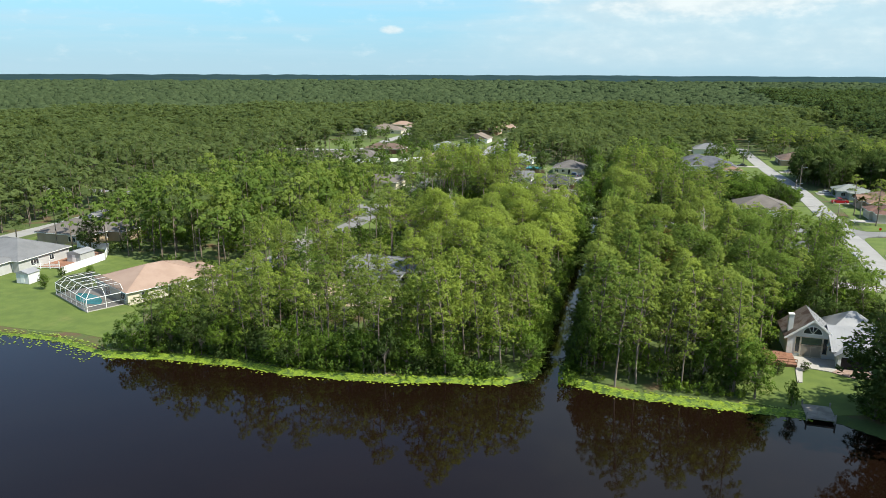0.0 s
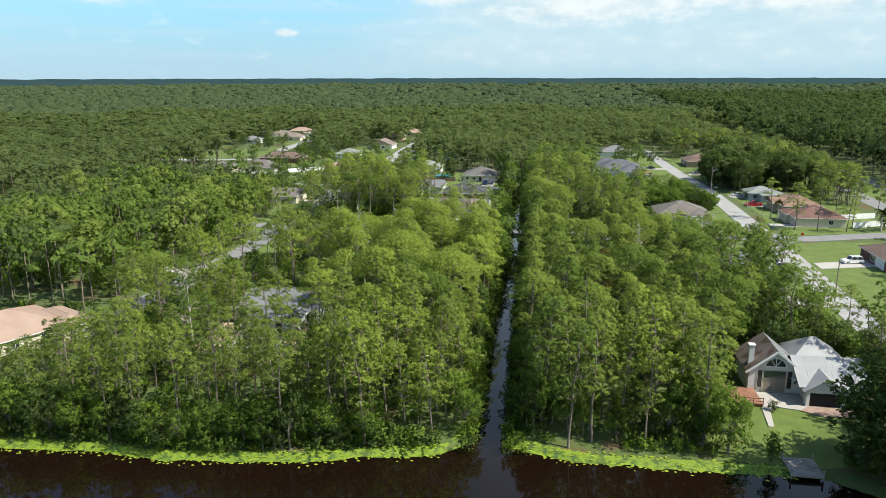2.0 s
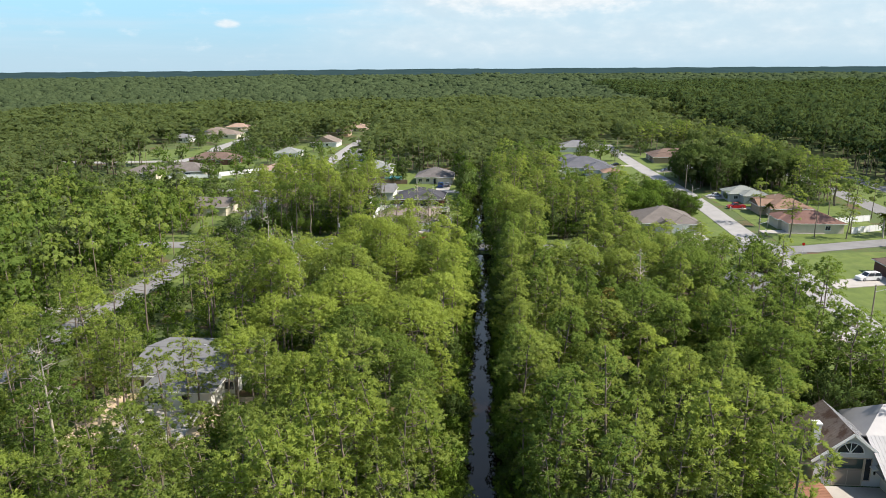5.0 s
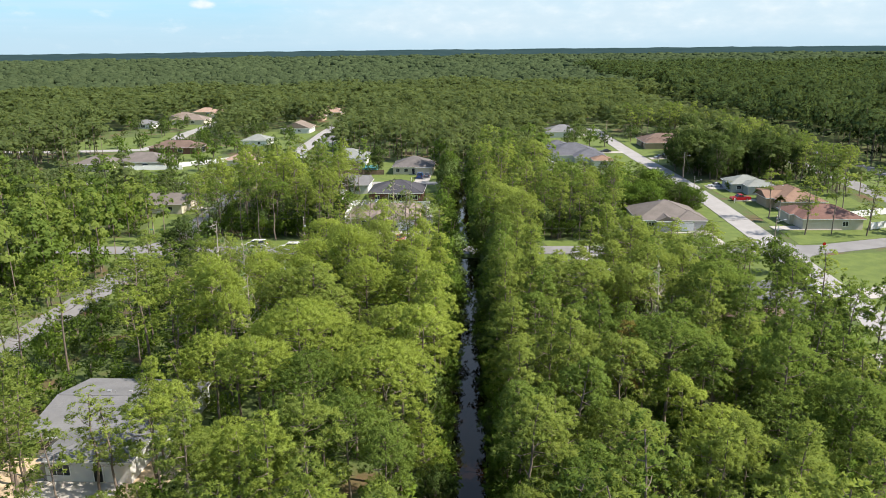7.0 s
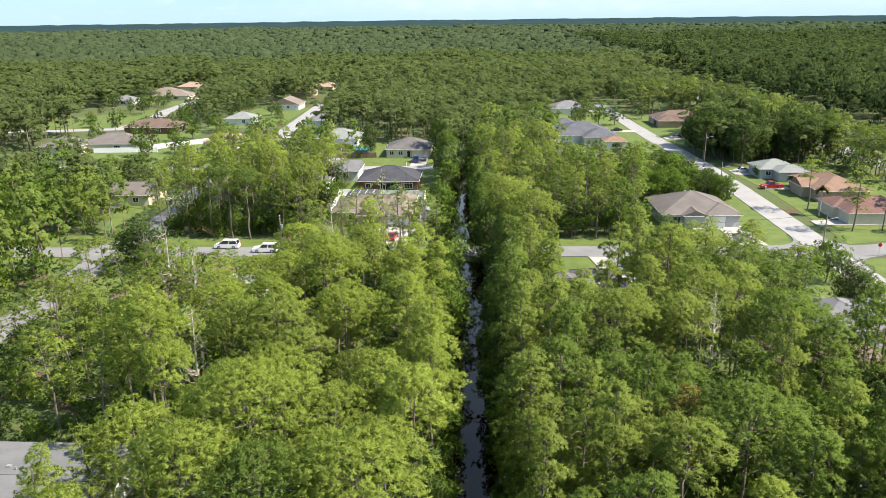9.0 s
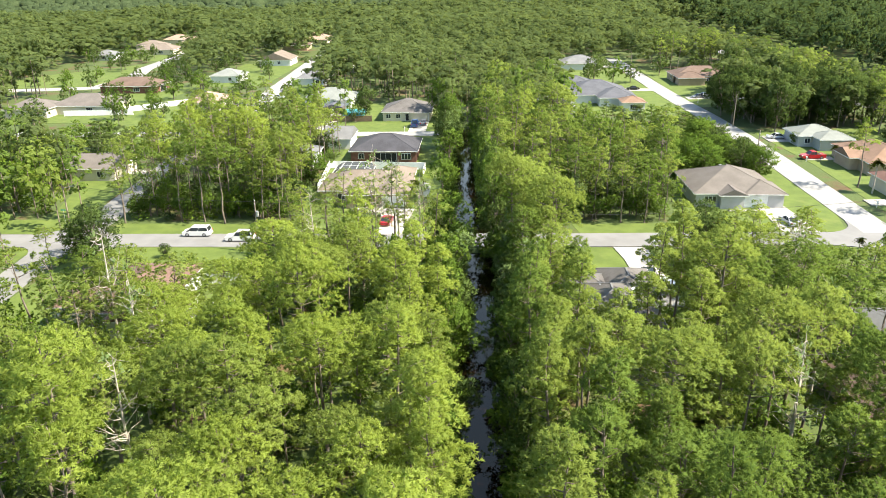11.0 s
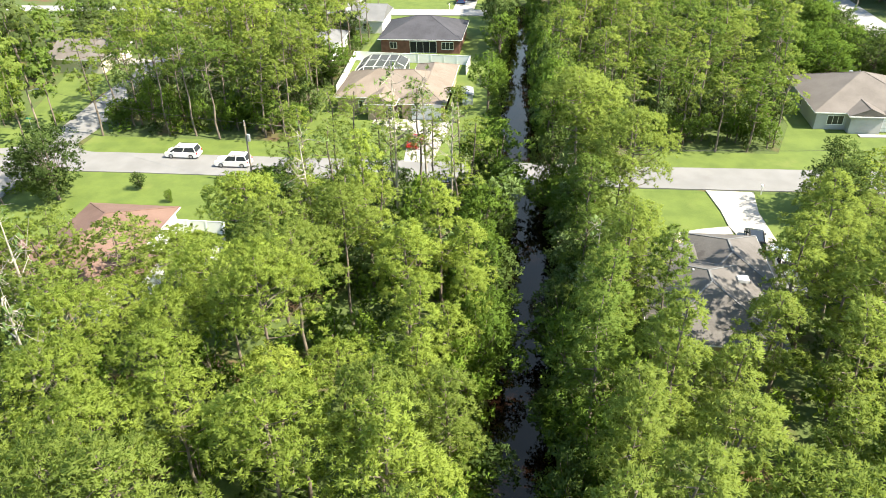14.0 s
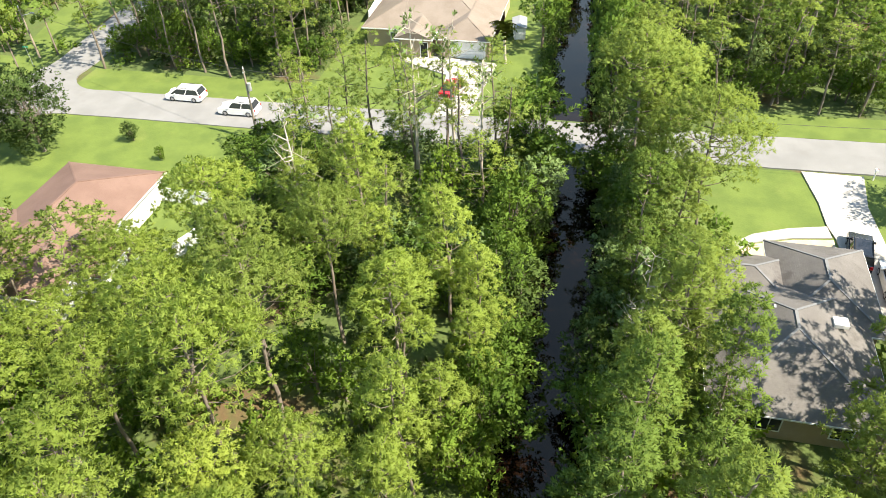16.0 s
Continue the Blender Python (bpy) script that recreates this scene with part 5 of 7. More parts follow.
def palm(seed, h=5.0):
    """A cabbage palm: slim trunk, arching fronds of leaflets."""
    rng = np.random.default_rng(seed)
    wood = [tube([(0, 0, 0), (0.1, 0, h * 0.5), (0.15, 0.05, h)], [0.17, 0.14, 0.13], 7)]
    v, nor = [], []
    for i in range(22):
        a, lift = i * 2.4, rng.uniform(-0.5, 1.0)
        L = rng.uniform(1.3, 1.9)
        prev = np.array([0.15, 0.05, h])
        for k in range(6):
            f = (k + 1) / 6
            p = np.array([0.15 + math.cos(a) * L * f, 0.05 + math.sin(a) * L * f, h + lift * f * L * 0.8 - 1.1 * f * f * L * 0.6])
            side = np.array([-math.sin(a), math.cos(a), 0])
            for sgn in (1, -1):
                tip = (prev + p) / 2 + side * sgn * 0.55 * math.sin(math.pi * (0.15 + 0.8 * f)) + np.array([0, 0, -0.15])
                tri = [prev, p, tip] if sgn < 0 else [prev, tip, p]
                v += tri
                nor += [np.array([math.cos(a) * 0.3, math.sin(a) * 0.3, 0.9])] * 3
            prev = p
    return stack(wood), (np.array(v), np.array(nor))


def far_crown(seed):
    """A tree crown as seen from afar: three uneven lobes over a short stem."""
    rng = np.random.default_rng(seed)
    v, nor, n = [], [], 5
    mid = np.array([0, 0, 10.0])
    for lobe in range(3):
        a = 2.1 * lobe + rng.uniform(0, 1)
        cx, cy, cz = 1.7 * math.cos(a), 1.7 * math.sin(a), rng.uniform(11.2, 13.8)
        top = np.array([cx + rng.normal() * .3, cy + rng.normal() * .3, cz + rng.uniform(1.0, 1.6)])
        rings = [[top] * n]
        for r, dz in ((1.5, 0.3), (1.9, -5.2)):
            rings.append([np.array([cx + math.cos(6.2832 * (k + rng.uniform(-.3, .3)) / n) * r * rng.uniform(0.6, 1.3), cy + math.sin(6.2832 * (k + rng.uniform(-.3, .3)) / n) * r * rng.uniform(0.6, 1.3), cz + dz + rng.uniform(-0.7, 0.7)]) for k in range(n)])
        for up, down in zip(rings, rings[1:]):
            for k in range(n):
                j = (k + 1) % n
                for tri in ((up[k], down[k], down[j]), (up[k], down[j], up[j])):
                    if np.linalg.norm(np.cross(tri[1] - tri[0], tri[2] - tri[0])) > 1e-6:
                        for p in tri:
                            q = np.array([0, 0, 0.35]) + 0.6 * (p - mid) / np.array([2.6, 2.6, 5.0]) + 0.7 * (p - np.array([cx, cy, cz - 1.5])) / 2.4
                            v.append(p)
                            nor.append(q / (np.linalg.norm(q) + 1e-9))
    wood = tube([(0, 0, 0), (0, 0, 10.5)], [0.2, 0.14], 3)
    return wood, (np.array(v), np.array(nor))


def soup_mesh(name, groups):
    """One mesh of loose triangles. groups: (corners, normals, material)."""
    v = np.concatenate([g[0] for g in groups]).astype(np.float32)
    nor = np.concatenate([g[1] for g in groups]).astype(np.float32)
    n = len(v)
    me = bpy.data.meshes.new(name)
    me.vertices.add(n)
    me.vertices.foreach_set("co", v.ravel())
    me.loops.add(n)
    me.loops.foreach_set("vertex_index", np.arange(n, dtype=np.int32))
    me.polygons.add(n // 3)
    me.polygons.foreach_set("loop_start", np.arange(0, n, 3, dtype=np.int32))
    idx = np.concatenate([np.full(len(g[0]) // 3, i, dtype=np.int32) for i, g in enumerate(groups)])
    for g in groups:
        me.materials.append(g[2])
    me.polygons.foreach_set("material_index", idx)
    me.update(calc_edges=True)
    me.attributes.new("custom_normal", "FLOAT_VECTOR", "POINT").data.foreach_set("vector", nor.ravel())
    return me


def spread(model, places):
    """Many copies of (corners, normals) as one: places are (x, y, z, turn, scale, height scale)."""
    v, nor = model
    out_v, out_n = [], []
    for x, y, z, a, s, sz in places:
        c, q = math.cos(a), math.sin(a)
        r = np.array([[c, q, 0], [-q, c, 0], [0, 0, 1]])
        out_v.append((v @ r) * np.array([s, s, sz]) + np.array([x, y, z]))
        out_n.append(nor @ r)
    return np.concatenate(out_v), np.concatenate(out_n)


# plan of the woods
ROADS = [(ROAD_MAIN, 4.6), (STREET_EAST, 4.8), (STREET_WEST, 4.2), (STREET_FAR, 4.2), (STREET_OUTER, 5), (LANE_WEST, 6), (LANE_MID, 5.5), (HIGHWAY, 5), (HIGHWAY_FAR, 5), (SPUR_FAR, 5)]
EDGES = [(np.array(a, float), np.array(b, float), w) for line, w in ROADS for a, b in zip(line, line[1:])]
LAWNS.append([(-98, 98), (-83, 98), (-82, 106), (-80, 116), (-77, 127), (-82, 138), (-98, 142)])
BOXES = [(np.array(o), min(p[0] for p in o), max(p[0] for p in o), min(p[1] for p in o), max(p[1] for p in o)) for o in LAWNS + FOOTPRINTS]


SOLID = FOOTPRINTS + DRIVES


def clear(x, y, gap=0.0):
    """Whether a stem may stand there: off water, roads, lawns and houses."""
    if to_water(x, y) < 1.9 + gap:
        return False
    for a, b, w in EDGES:
        d = b - a
        t = max(0.0, min(1.0, ((x - a[0]) * d[0] + (y - a[1]) * d[1]) / (d @ d)))
        if (x - a[0] - t * d[0]) ** 2 + (y - a[1] - t * d[1]) ** 2 < (w + gap) ** 2:
            return False
    for o, x0, x1, y0, y1 in BOXES:
        if x0 < x < x1 and y0 < y < y1 and in_outline(x, y, [tuple(p) for p in o]):
            return False
    return True


def off_street(x, y):
    """Clear of roads, drives and houses, though perhaps on a lawn."""
    for a, b, w in EDGES:
        d = b - a
        t = max(0.0, min(1.0, ((x - a[0]) * d[0] + (y - a[1]) * d[1]) / (d @ d)))
        if (x - a[0] - t * d[0]) ** 2 + (y - a[1] - t * d[1]) ** 2 < (w + 2.0) ** 2:
            return False
    return not any(in_outline(x + p, y + q, o) for o in SOLID for p in (-2, 2) for q in (-2, 2))


def sow(x0, y0, x1, y1, step, rng, keep=1.0, gap=0.0):
    out = []
    for i in range(int((x1 - x0) / step)):
        for j in range(int((y1 - y0) / step)):
            x, y = x0 + (i + rng.uniform(0.05, 0.95)) * step, y0 + (j + rng.uniform(0.05, 0.95)) * step
            if rng.random() < keep and clear(x, y, gap):
                out.append((x, y))
    return out


rng = random.Random(11)
MODELS = {
    "broad": [pine(s, 16.0, c, r, "dome", k, n, trunk_r=0.2) for s, c, r, k, n in ((1, 0.40, 4.3, 26, 880), (2, 0.35, 3.8, 22, 720), (3, 0.44, 4.7, 30, 1000), (4, 0.38, 4.0, 24, 780))],
    "middling": [pine(s, 16.0, c, r, "dome", k, n) for s, c, r, k, n in ((5, 0.42, 2.9, 16, 500), (6, 0.35, 2.6, 13, 400), (7, 0.47, 3.2, 19, 560))],
    "slim": [pine(s, 16.0, c, r, "spire", k, n) for s, c, r, k, n in ((8, 0.60, 2.6, 18, 520), (9, 0.52, 2.3, 15, 420), (10, 0.70, 2.9, 23, 620))],
    "sparse": [pine(s, 16.0, c, r, "spire", k, n, 17, 0.36, 0.09) for s, c, r, k, n in ((15, 0.62, 2.7, 13, 200), (16, 0.50, 2.3, 10, 150), (17, 0.56, 3.0, 15, 230))],
    "pine_next": [pine(s, 16.0, c, r, f, k, n, 14, 0.42, 0.19) for s, c, r, f, k, n in ((11, 0.48, 3.3, "dome", 16, 190), (12, 0.44, 2.7, "dome", 12, 150), (13, 0.62, 2.7, "spire", 16, 190), (14, 0.46, 4.1, "dome", 20, 250))],
    "pine_mid": [pine(s, 16.0, c, r, f, k, n, 9, 0.62, 0.52, False, soft=0.35) for s, c, r, f, k, n in ((21, 0.56, 3.3, "dome", 12, 84), (22, 0.62, 2.8, "spire", 11, 76), (23, 0.60, 3.9, "dome", 15, 104), (24, 0.54, 2.8, "dome", 10, 66))],
    "far_pine": [pine(s, 15.0, c, r, f, k, n, 7, 0.9, 0.92, False, soft=0.5) for s, c, r, f, k, n in ((31, 0.62, 3.6, "dome", 9, 34), (32, 0.56, 3.0, "dome", 7, 27), (33, 0.74, 3.0, "spire", 9, 34), (34, 0.60, 4.2, "dome", 10, 42), (35, 0.66, 2.6, "spire", 8, 27), (36, 0.70, 3.8, "dome", 9, 38))],
    "farther_pine": [pine(s, 15.0, c, r, f, k, n, 6, 1.2, 1.4, False, soft=0.75) for s, c, r, f, k, n in ((31, 0.62, 3.6, "dome", 7, 17), (32, 0.56, 3.0, "dome", 6, 13), (33, 0.74, 3.0, "spire", 7, 15), (34, 0.60, 4.2, "dome", 7, 19), (35, 0.66, 2.6, "spire", 5, 12), (36, 0.70, 3.8, "dome", 7, 18))],
    "far_crown": [far_crown(s) for s in (31, 32, 33, 34, 35, 36)],
    "leafy": [broadleaf(s, 9.0, r, n, 9, 11, 0.38, wide=0.2) for s, r, n in ((41, 3.2, 26), (42, 2.8, 22), (43, 3.6, 30))],
    "leafy_mid": [broadleaf(s, 9.0, r, n, 6, 6, 0.6, wide=0.42) for s, r, n in ((51, 3.2, 17), (52, 3.6, 19))],
    "shrub": [broadleaf(s, 2.6, 1.7, 9, 5, 5, 0.42, 0.0, 0.28) for s in (61, 62, 63)],
    "oak": [broadleaf(s, 9.0, r, n, 11, 12, 0.34, 0.12, 0.19) for s, r, n in ((45, 3.4, 40), (46, 3.2, 36))],
    "oak_fine": [broadleaf(47, 9.0, 3.3, 60, 15, 12, 0.27, 0.08, 0.15)],
    "bare": [bare_tree(s) for s in (71, 72)],
    "palm": [palm(s, h) for s, h in ((81, 4.6), (82, 6.0))],
}
SUBURBS = [
    [(-178, 288), (-95, 288), (-50, 316), (-25, 316), (-25, 350), (-78, 380), (-80, 430), (-90, 480), (-130, 480), (-140, 420), (-160, 470), (-165, 570), (-205, 570), (-215, 470), (-220, 400), (-178, 390)],
    [(46, 236), (98, 240), (98, 320), (62, 322), (62, 352), (86, 430), (20, 456), (8, 340), (46, 340), (47, 284)],
    [(40, 150), (92, 150), (94, 228), (44, 228)],
]


def in_suburb(x, y):
    x, y = x + 9 * noise.noise((x * 0.09, y * 0.09, 21)), y + 9 * noise.noise((x * 0.09, y * 0.09, 33))
    return any(in_outline(x, y, o) for o in SUBURBS)


def tallest(x, y):
    """How much of its full height a tree reaches there: garden trees and those by the road stay lower."""
    if in_suburb(x, y):
        return 0.5
    if -185 < x < -84 and 268 < y < 345:
        return 0.55
    if x > 8 and 268 < y < 350:
        return 0.4
    if 205 < y < 228 and x > 14:
        return 0.55
    if 186 < y <= 205 and x > 14:
        return 0.75
    if -84 < x < -41 and 203 < y < 228:
        return 0.45
    if -84 < x < -46 and 186 < y < 196:
        return 0.8
    if -84 < x < -46 and 196 <= y < 228:
        return 0.5
    if -66 < x < -38 and 118 < y < 143:
        return 0.8
    if x > 36 and 138 < y < 228:
        return 0.6
    if -84 < x < -50 and 176 < y <= 188:
        return 0.8
    if x < -62 and y < 122:
        return 0.42 + 0.5 * max(0.0, min(1.0, (x + 84) / 22))
    return 1.0


FORMS = {"broad": 3.9, "middling": 2.75, "slim": 2.3}


def form_at(x, y):
    """Which pines grow there: broad domes west of the canal, slimmer ones along its banks and to the east."""
    k = noise.noise((x * 0.05, y * 0.05, 13)) + rng.uniform(-0.45, 0.45)
    bank_ = abs(x - along(CANAL, y))
    if bank_ < 8:
        return "slim" if k < 0.22 else "middling"
    if x < -14 and 128 < y < 205:
        return "broad" if k > -0.30 else "middling"
    if y <= 128:
        return "middling" if k > 0.05 else "slim"
    if x < -14:
        return "broad" if k > 0.3 else "middling" if k > -0.1 else "slim"
    return "broad" if k > 0.22 else "middling" if k > -0.15 else "slim"


def packed(box, tries, close=0.70):
    """Stems thrown at random, kept where their crowns only just meet."""
    out = []
    cells = {}
    x0, y0, x1, y1 = box
    for _ in range(tries):
        x, y = rng.uniform(x0, x1), rng.uniform(y0, y1)
        kind = form_at(x, y)
        r = FORMS[kind] * (0.55 + 0.45 * tallest(x, y))
        cell = (int(x // 6), int(y // 6))
        rivals = [q for i in (-1, 0, 1) for j in (-1, 0, 1) for q in cells.get((cell[0] + i, cell[1] + j), ())]
        if any((x - q[0]) ** 2 + (y - q[1]) ** 2 < (close * (r + q[3])) ** 2 for q in rivals) or not clear(x, y):
            continue
        cells.setdefault(cell, []).append((x, y, kind, r))
        out.append((x, y, kind, r))
    return [q[:3] for q in out]


pines = []
for box, tries in (((-84, 98, -15, 226), 5200), ((-12, 104, 50, 226), 4200), ((-84, 238, -50, 312), 1500), ((-16, 238, 48, 340), 3000), ((-150, 98, -84, 300), 5000)):
    for x, y, kind in packed(box, tries):
        if -46 < x < -18 and 198 < y < 226:
            kind = "slim"
            if rng.random() < 0.5:
                continue
        if in_suburb(x, y) and rng.random() < 0.8 or x < -84 and y > 245 and rng.random() < 0.5:
            continue
        thin = 0.8 if x > 12 and 262 < y < 345 or x > 40 and 138 < y < 228 else 0.68 if -84 < x < -64 and 158 < y < 208 else 0.3 if -66 < x < -40 and 118 < y < 143 or x > 36 and 138 < y < 228 or -84 < x < -46 and y > 203 and y < 228 else 0.0
        if rng.random() < thin or -5 < x < 11 and 183 < y < 194 and rng.random() < 0.3 or -62 < x < -46 and 195 < y < 228 or 3 < x < 15 and 175 < y < 187 or -2 < x < 9 and 202 < y < 216:
            continue
        pines.append((x, y, kind))
pines += [(rng.uniform(20, 38), rng.uniform(158, 171), "slim") for _ in range(8)]
pines += [(x, y, "slim") for x, y in ((-66.0, 192.0), (-62.0, 190.0), (-58.0, 192.0), (-70.0, 194.0), (-54.0, 198.0), (-59.5, 194.5), (-73.0, 189.5), (-62.0, 138.5), (-60.0, 134.0), (-64.8, 136.0), (-66.0, 140.0), (-57.0, 131.0), (-50.0, 135.5), (-47.0, 140.0), (-45.5, 145.0), (-62.0, 268.0), (-58.5, 264.0), (-55.0, 269.0), (-52.5, 262.0), (-54.0, 252.0), (-51.5, 246.0), (-60.0, 257.0), (-64.5, 271.0), (40.0, 183.0), (38.5, 186.5), (35.5, 169.5), (-3.5, 190.0), (6.5, 190.5), (11.5, 193.0), (15.0, 190.0))]
pines += [(9.2, 183.5, "slim"), (12.5, 181.0, "slim"), (4.0, 186.5, "slim"), (-7.4, 214.0, "slim"), (-6.2, 206.5, "slim"), (-8.0, 221.0, "middling"), (-9.6, 219.0, "broad"), (-31.3, 177.0, "middling"), (-8.2, 238.8, "broad"), (-9.5, 245.0, "middling"), (-9.0, 252.0, "slim")]
planted = set(pines[-48:])
pines = [p for p in pines if p in planted or not (-47 < p[0] < -19 and 205 < p[1] < 226 or -4 < p[0] < 12 and 184 < p[1] < 194)]
near, next_, mid = [], [], []
for x, y, kind in pines:
    (near if (abs(x + 13) < 36 and 118 < y < 226) else next_ if (-84 < x < -50 or -16 < x < 40) and 238 < y < 300 or y < 226 and -84 < x < 50 else mid).append((x, y, kind))


def stand(kind, i, x, y, s, sz, leaf, bark, name, label, category, group=""):
    """One tree as a thing of its own, with its trunk and crown."""
    key = (kind, i)
    if key not in stand.made:
        wood, crown = MODELS[kind][i]
        stand.made[key] = (soup_mesh("trunk", [(*wood, bark)]), soup_mesh("crown", [(*crown, leaf)]))
    ob = root(name, Matrix.LocRotScale((x, y, land(x, y) - 0.05), Euler((0, 0, rng.uniform(0, 6.28))), (s, s, sz)), label, category, group)
    for n, me in zip(("trunk", "crown"), stand.made[key]):
        p = new(n, me)
        p.parent = ob
        p.material_slots[0].link = "OBJECT"
        p.material_slots[0].material = bark if n == "trunk" else leaf
    return ob


stand.made = {}


def height_at(x, y):
    return (1.0 + 0.16 * noise.noise((x * 0.03, y * 0.03, 7)) + rng.uniform(-0.3, 0.18)) * tallest(x, y)


near.sort(key=lambda p: abs(p[0] + 20) + 0.6 * max(0.0, 150 - p[1]))
for k, (x, y, kind) in enumerate(near[:300]):
    sz = height_at(x, y)
    s = rng.uniform(0.85, 1.15) * (0.5 + 0.5 * sz)
    # darker needles at x > 6, y 145 to 182 imitate a shaded gap
    tone = noise.noise((x * 0.06, y * 0.06, 3)) + (0.32 if x < -14 and y > 135 else -0.32 if x > 6 and 145 < y < 182 else -0.08 if x > -12 and y > 160 else -0.15 if x > -12 else 0.0) + (0.18 if -34 < x < -14 and y > 150 else 0.0) + rng.uniform(-0.2, 0.2)
    light, rust, lime = tone > (0.18 if x < -12 else 0.5), rng.random() < 0.008, math.hypot(x + 31.3, y - 177.0) < 0.1
    leaf = M_LIME if lime else M_PINE_LIGHT if light else M_RUST if rust else M_PINE_DARK if tone < -0.22 else M_PINE
    shape = {"broad": "broad domed crown", "middling": "rounded crown", "slim": "slender crown"}[kind]
    label = f"slash pine with bright yellow-green needles and {shape}" if light else "browning slash pine with rust-coloured needles" if rust else f"tall slash pine with bare trunk and {shape}"
    stand(kind, k % len(MODELS[kind]), x, y, s, sz, leaf, M_BARK, "pine_tree", label, "pine tree", "pines along the canal")
thin_pines = random.Random(77)
for k, (x, y, sz) in enumerate(((-45.0, 222.5, 0.8), (-42.0, 219.0, 0.86), (-39.6, 223.6, 0.9), (-36.4, 221.0, 0.96), (-33.6, 223.4, 0.86), (-31.4, 219.6, 0.94), (-28.4, 221.8, 0.98), (-26.0, 218.2, 0.9), (-23.4, 222.4, 0.94), (-21.6, 218.0, 0.82), (-41.0, 212.4, 0.72), (-37.2, 214.2, 0.84), (-34.6, 209.6, 0.76), (-22.6, 211.4, 0.74), (-38.8, 207.2, 0.7), (-30.2, 206.2, 0.72))):
    stand("sparse", k % 3, x, y, thin_pines.uniform(0.9, 1.15), sz, (M_PINE, M_PINE_LIGHT, M_PINE)[k % 3], M_BARK, "pine_tree", "thin see-through slash pine with tall bare trunk beside the road", "pine tree", "pines along the canal")
for k, (x, y, sz) in enumerate(((-62.4, 137.0, 0.68), (-66.2, 141.0, 0.72), (-64.5, 133.6, 0.7), (-51.6, 134.8, 0.78), (-47.2, 138.4, 0.82), (-46.6, 144.6, 0.8))):
    stand("sparse", k % 3, x, y, thin_pines.uniform(0.95, 1.2), sz, (M_PINE, M_PINE_LIGHT)[k % 2], M_BARK, "pine_tree", "thin see-through slash pine beside the grey-roofed house", "pine tree", "pines along the canal")
woods = []
for kind, spots in (("pine_next", near[300:] + next_), ("pine_mid", mid)):
    models = MODELS[kind]
    for i, (wood, crown) in enumerate(models):
        places = []
        for k, (x, y, form) in enumerate(spots):
            choice = {"broad": (3, 0), "middling": (0, 1), "slim": (2, 2)}[form][k % 2] if kind == "pine_next" else {"broad": (2, 2), "middling": (0, 3), "slim": (1, 1)}[form][k % 2]
            if choice == i:
                sz = height_at(x, y)
                places.append((x, y, land(x, y) - 0.05, rng.uniform(0, 6.28), rng.uniform(0.85, 1.2) * (0.5 + 0.5 * sz), sz))
        if places:
            woods.append((*spread(wood, places), M_BARK))
            tones = [[], [], []]
            for p in places:
                # the shaded gap east of the canal is again put into needle colour
                tone = noise.noise((p[0] * 0.06, p[1] * 0.06, 3)) + (0.1 if p[0] < -14 else -0.35 if p[0] > 6 and 145 < p[1] < 182 else -0.15) + rng.uniform(-0.25, 0.25)
                tones[0 if tone > 0.25 else 1 if tone > -0.12 else 2].append(p)
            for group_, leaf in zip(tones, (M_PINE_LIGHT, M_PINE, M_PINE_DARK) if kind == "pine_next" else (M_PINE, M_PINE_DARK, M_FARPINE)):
                if group_:
                    woods.append((*spread(crown, group_), leaf))
tagged(new("pine_woods", soup_mesh("pine_woods", woods)), "dense stand of tall slash pines", "pine woods", kind="stuff")

# leafy trees along the banks and in gardens
bank = []
for y in np.arange(106, 226, 3.4):
    for side in (-1, 1):
        if rng.random() < (0.55 if y < 165 else 0.92):
            bank.append((along(CANAL, y) + side * (rng.uniform(3.2, 3.8) if rng.random() < 0.3 else rng.uniform(4.3, 5.6)), y + rng.uniform(-1.5, 1.5), rng.uniform(0.5, 0.8) if y < 165 else rng.uniform(0.7, 1.0), rng.uniform(0.6, 1.15)))
for y in np.arange(237.5, 314, 3.6):
    for side in (-1, 1):
        if rng.random() < (0.95 if side > 0 or y > 282 else 0.15):
            bank.append((along(CANAL, y) + side * rng.uniform(3.2, 5.0), y + rng.uniform(-1.5, 1.5), rng.uniform(0.75, 1.2), rng.uniform(0.9, 1.5)))
for y in np.arange(112, 226, 2.3):
    for side in (-1, 1):
        if rng.random() < 0.75:
            bank.append((along(CANAL, y) + side * (rng.uniform(2.9, 3.8) + (0.6 if y > 165 else 0.0)), y + rng.uniform(-1, 1), rng.uniform(0.45, 0.7), rng.uniform(0.3, 0.6)))
bank += [q for q in [(rng.uniform(-44, -20), rng.uniform(199, 224), rng.uniform(0.85, 1.2), rng.uniform(0.5, 0.85)) for _ in range(26)] if not (-33 < q[0] < -24 and 207 < q[1] < 221)]
for y, side, s, sz in ((166.0, -1, 0.7, 0.6), (172.5, 1, 0.75, 0.65), (176.0, -1, 0.8, 0.7), (183.0, 1, 0.7, 0.6), (189.5, -1, 0.85, 0.7), (193.0, 1, 0.8, 0.62), (222.5, -1, 0.9, 0.7), (220.5, 1, 0.9, 0.75), (224.0, 1, 0.7, 0.5)):
    bank.append((along(CANAL, y) + side * 2.7, y, s, sz))
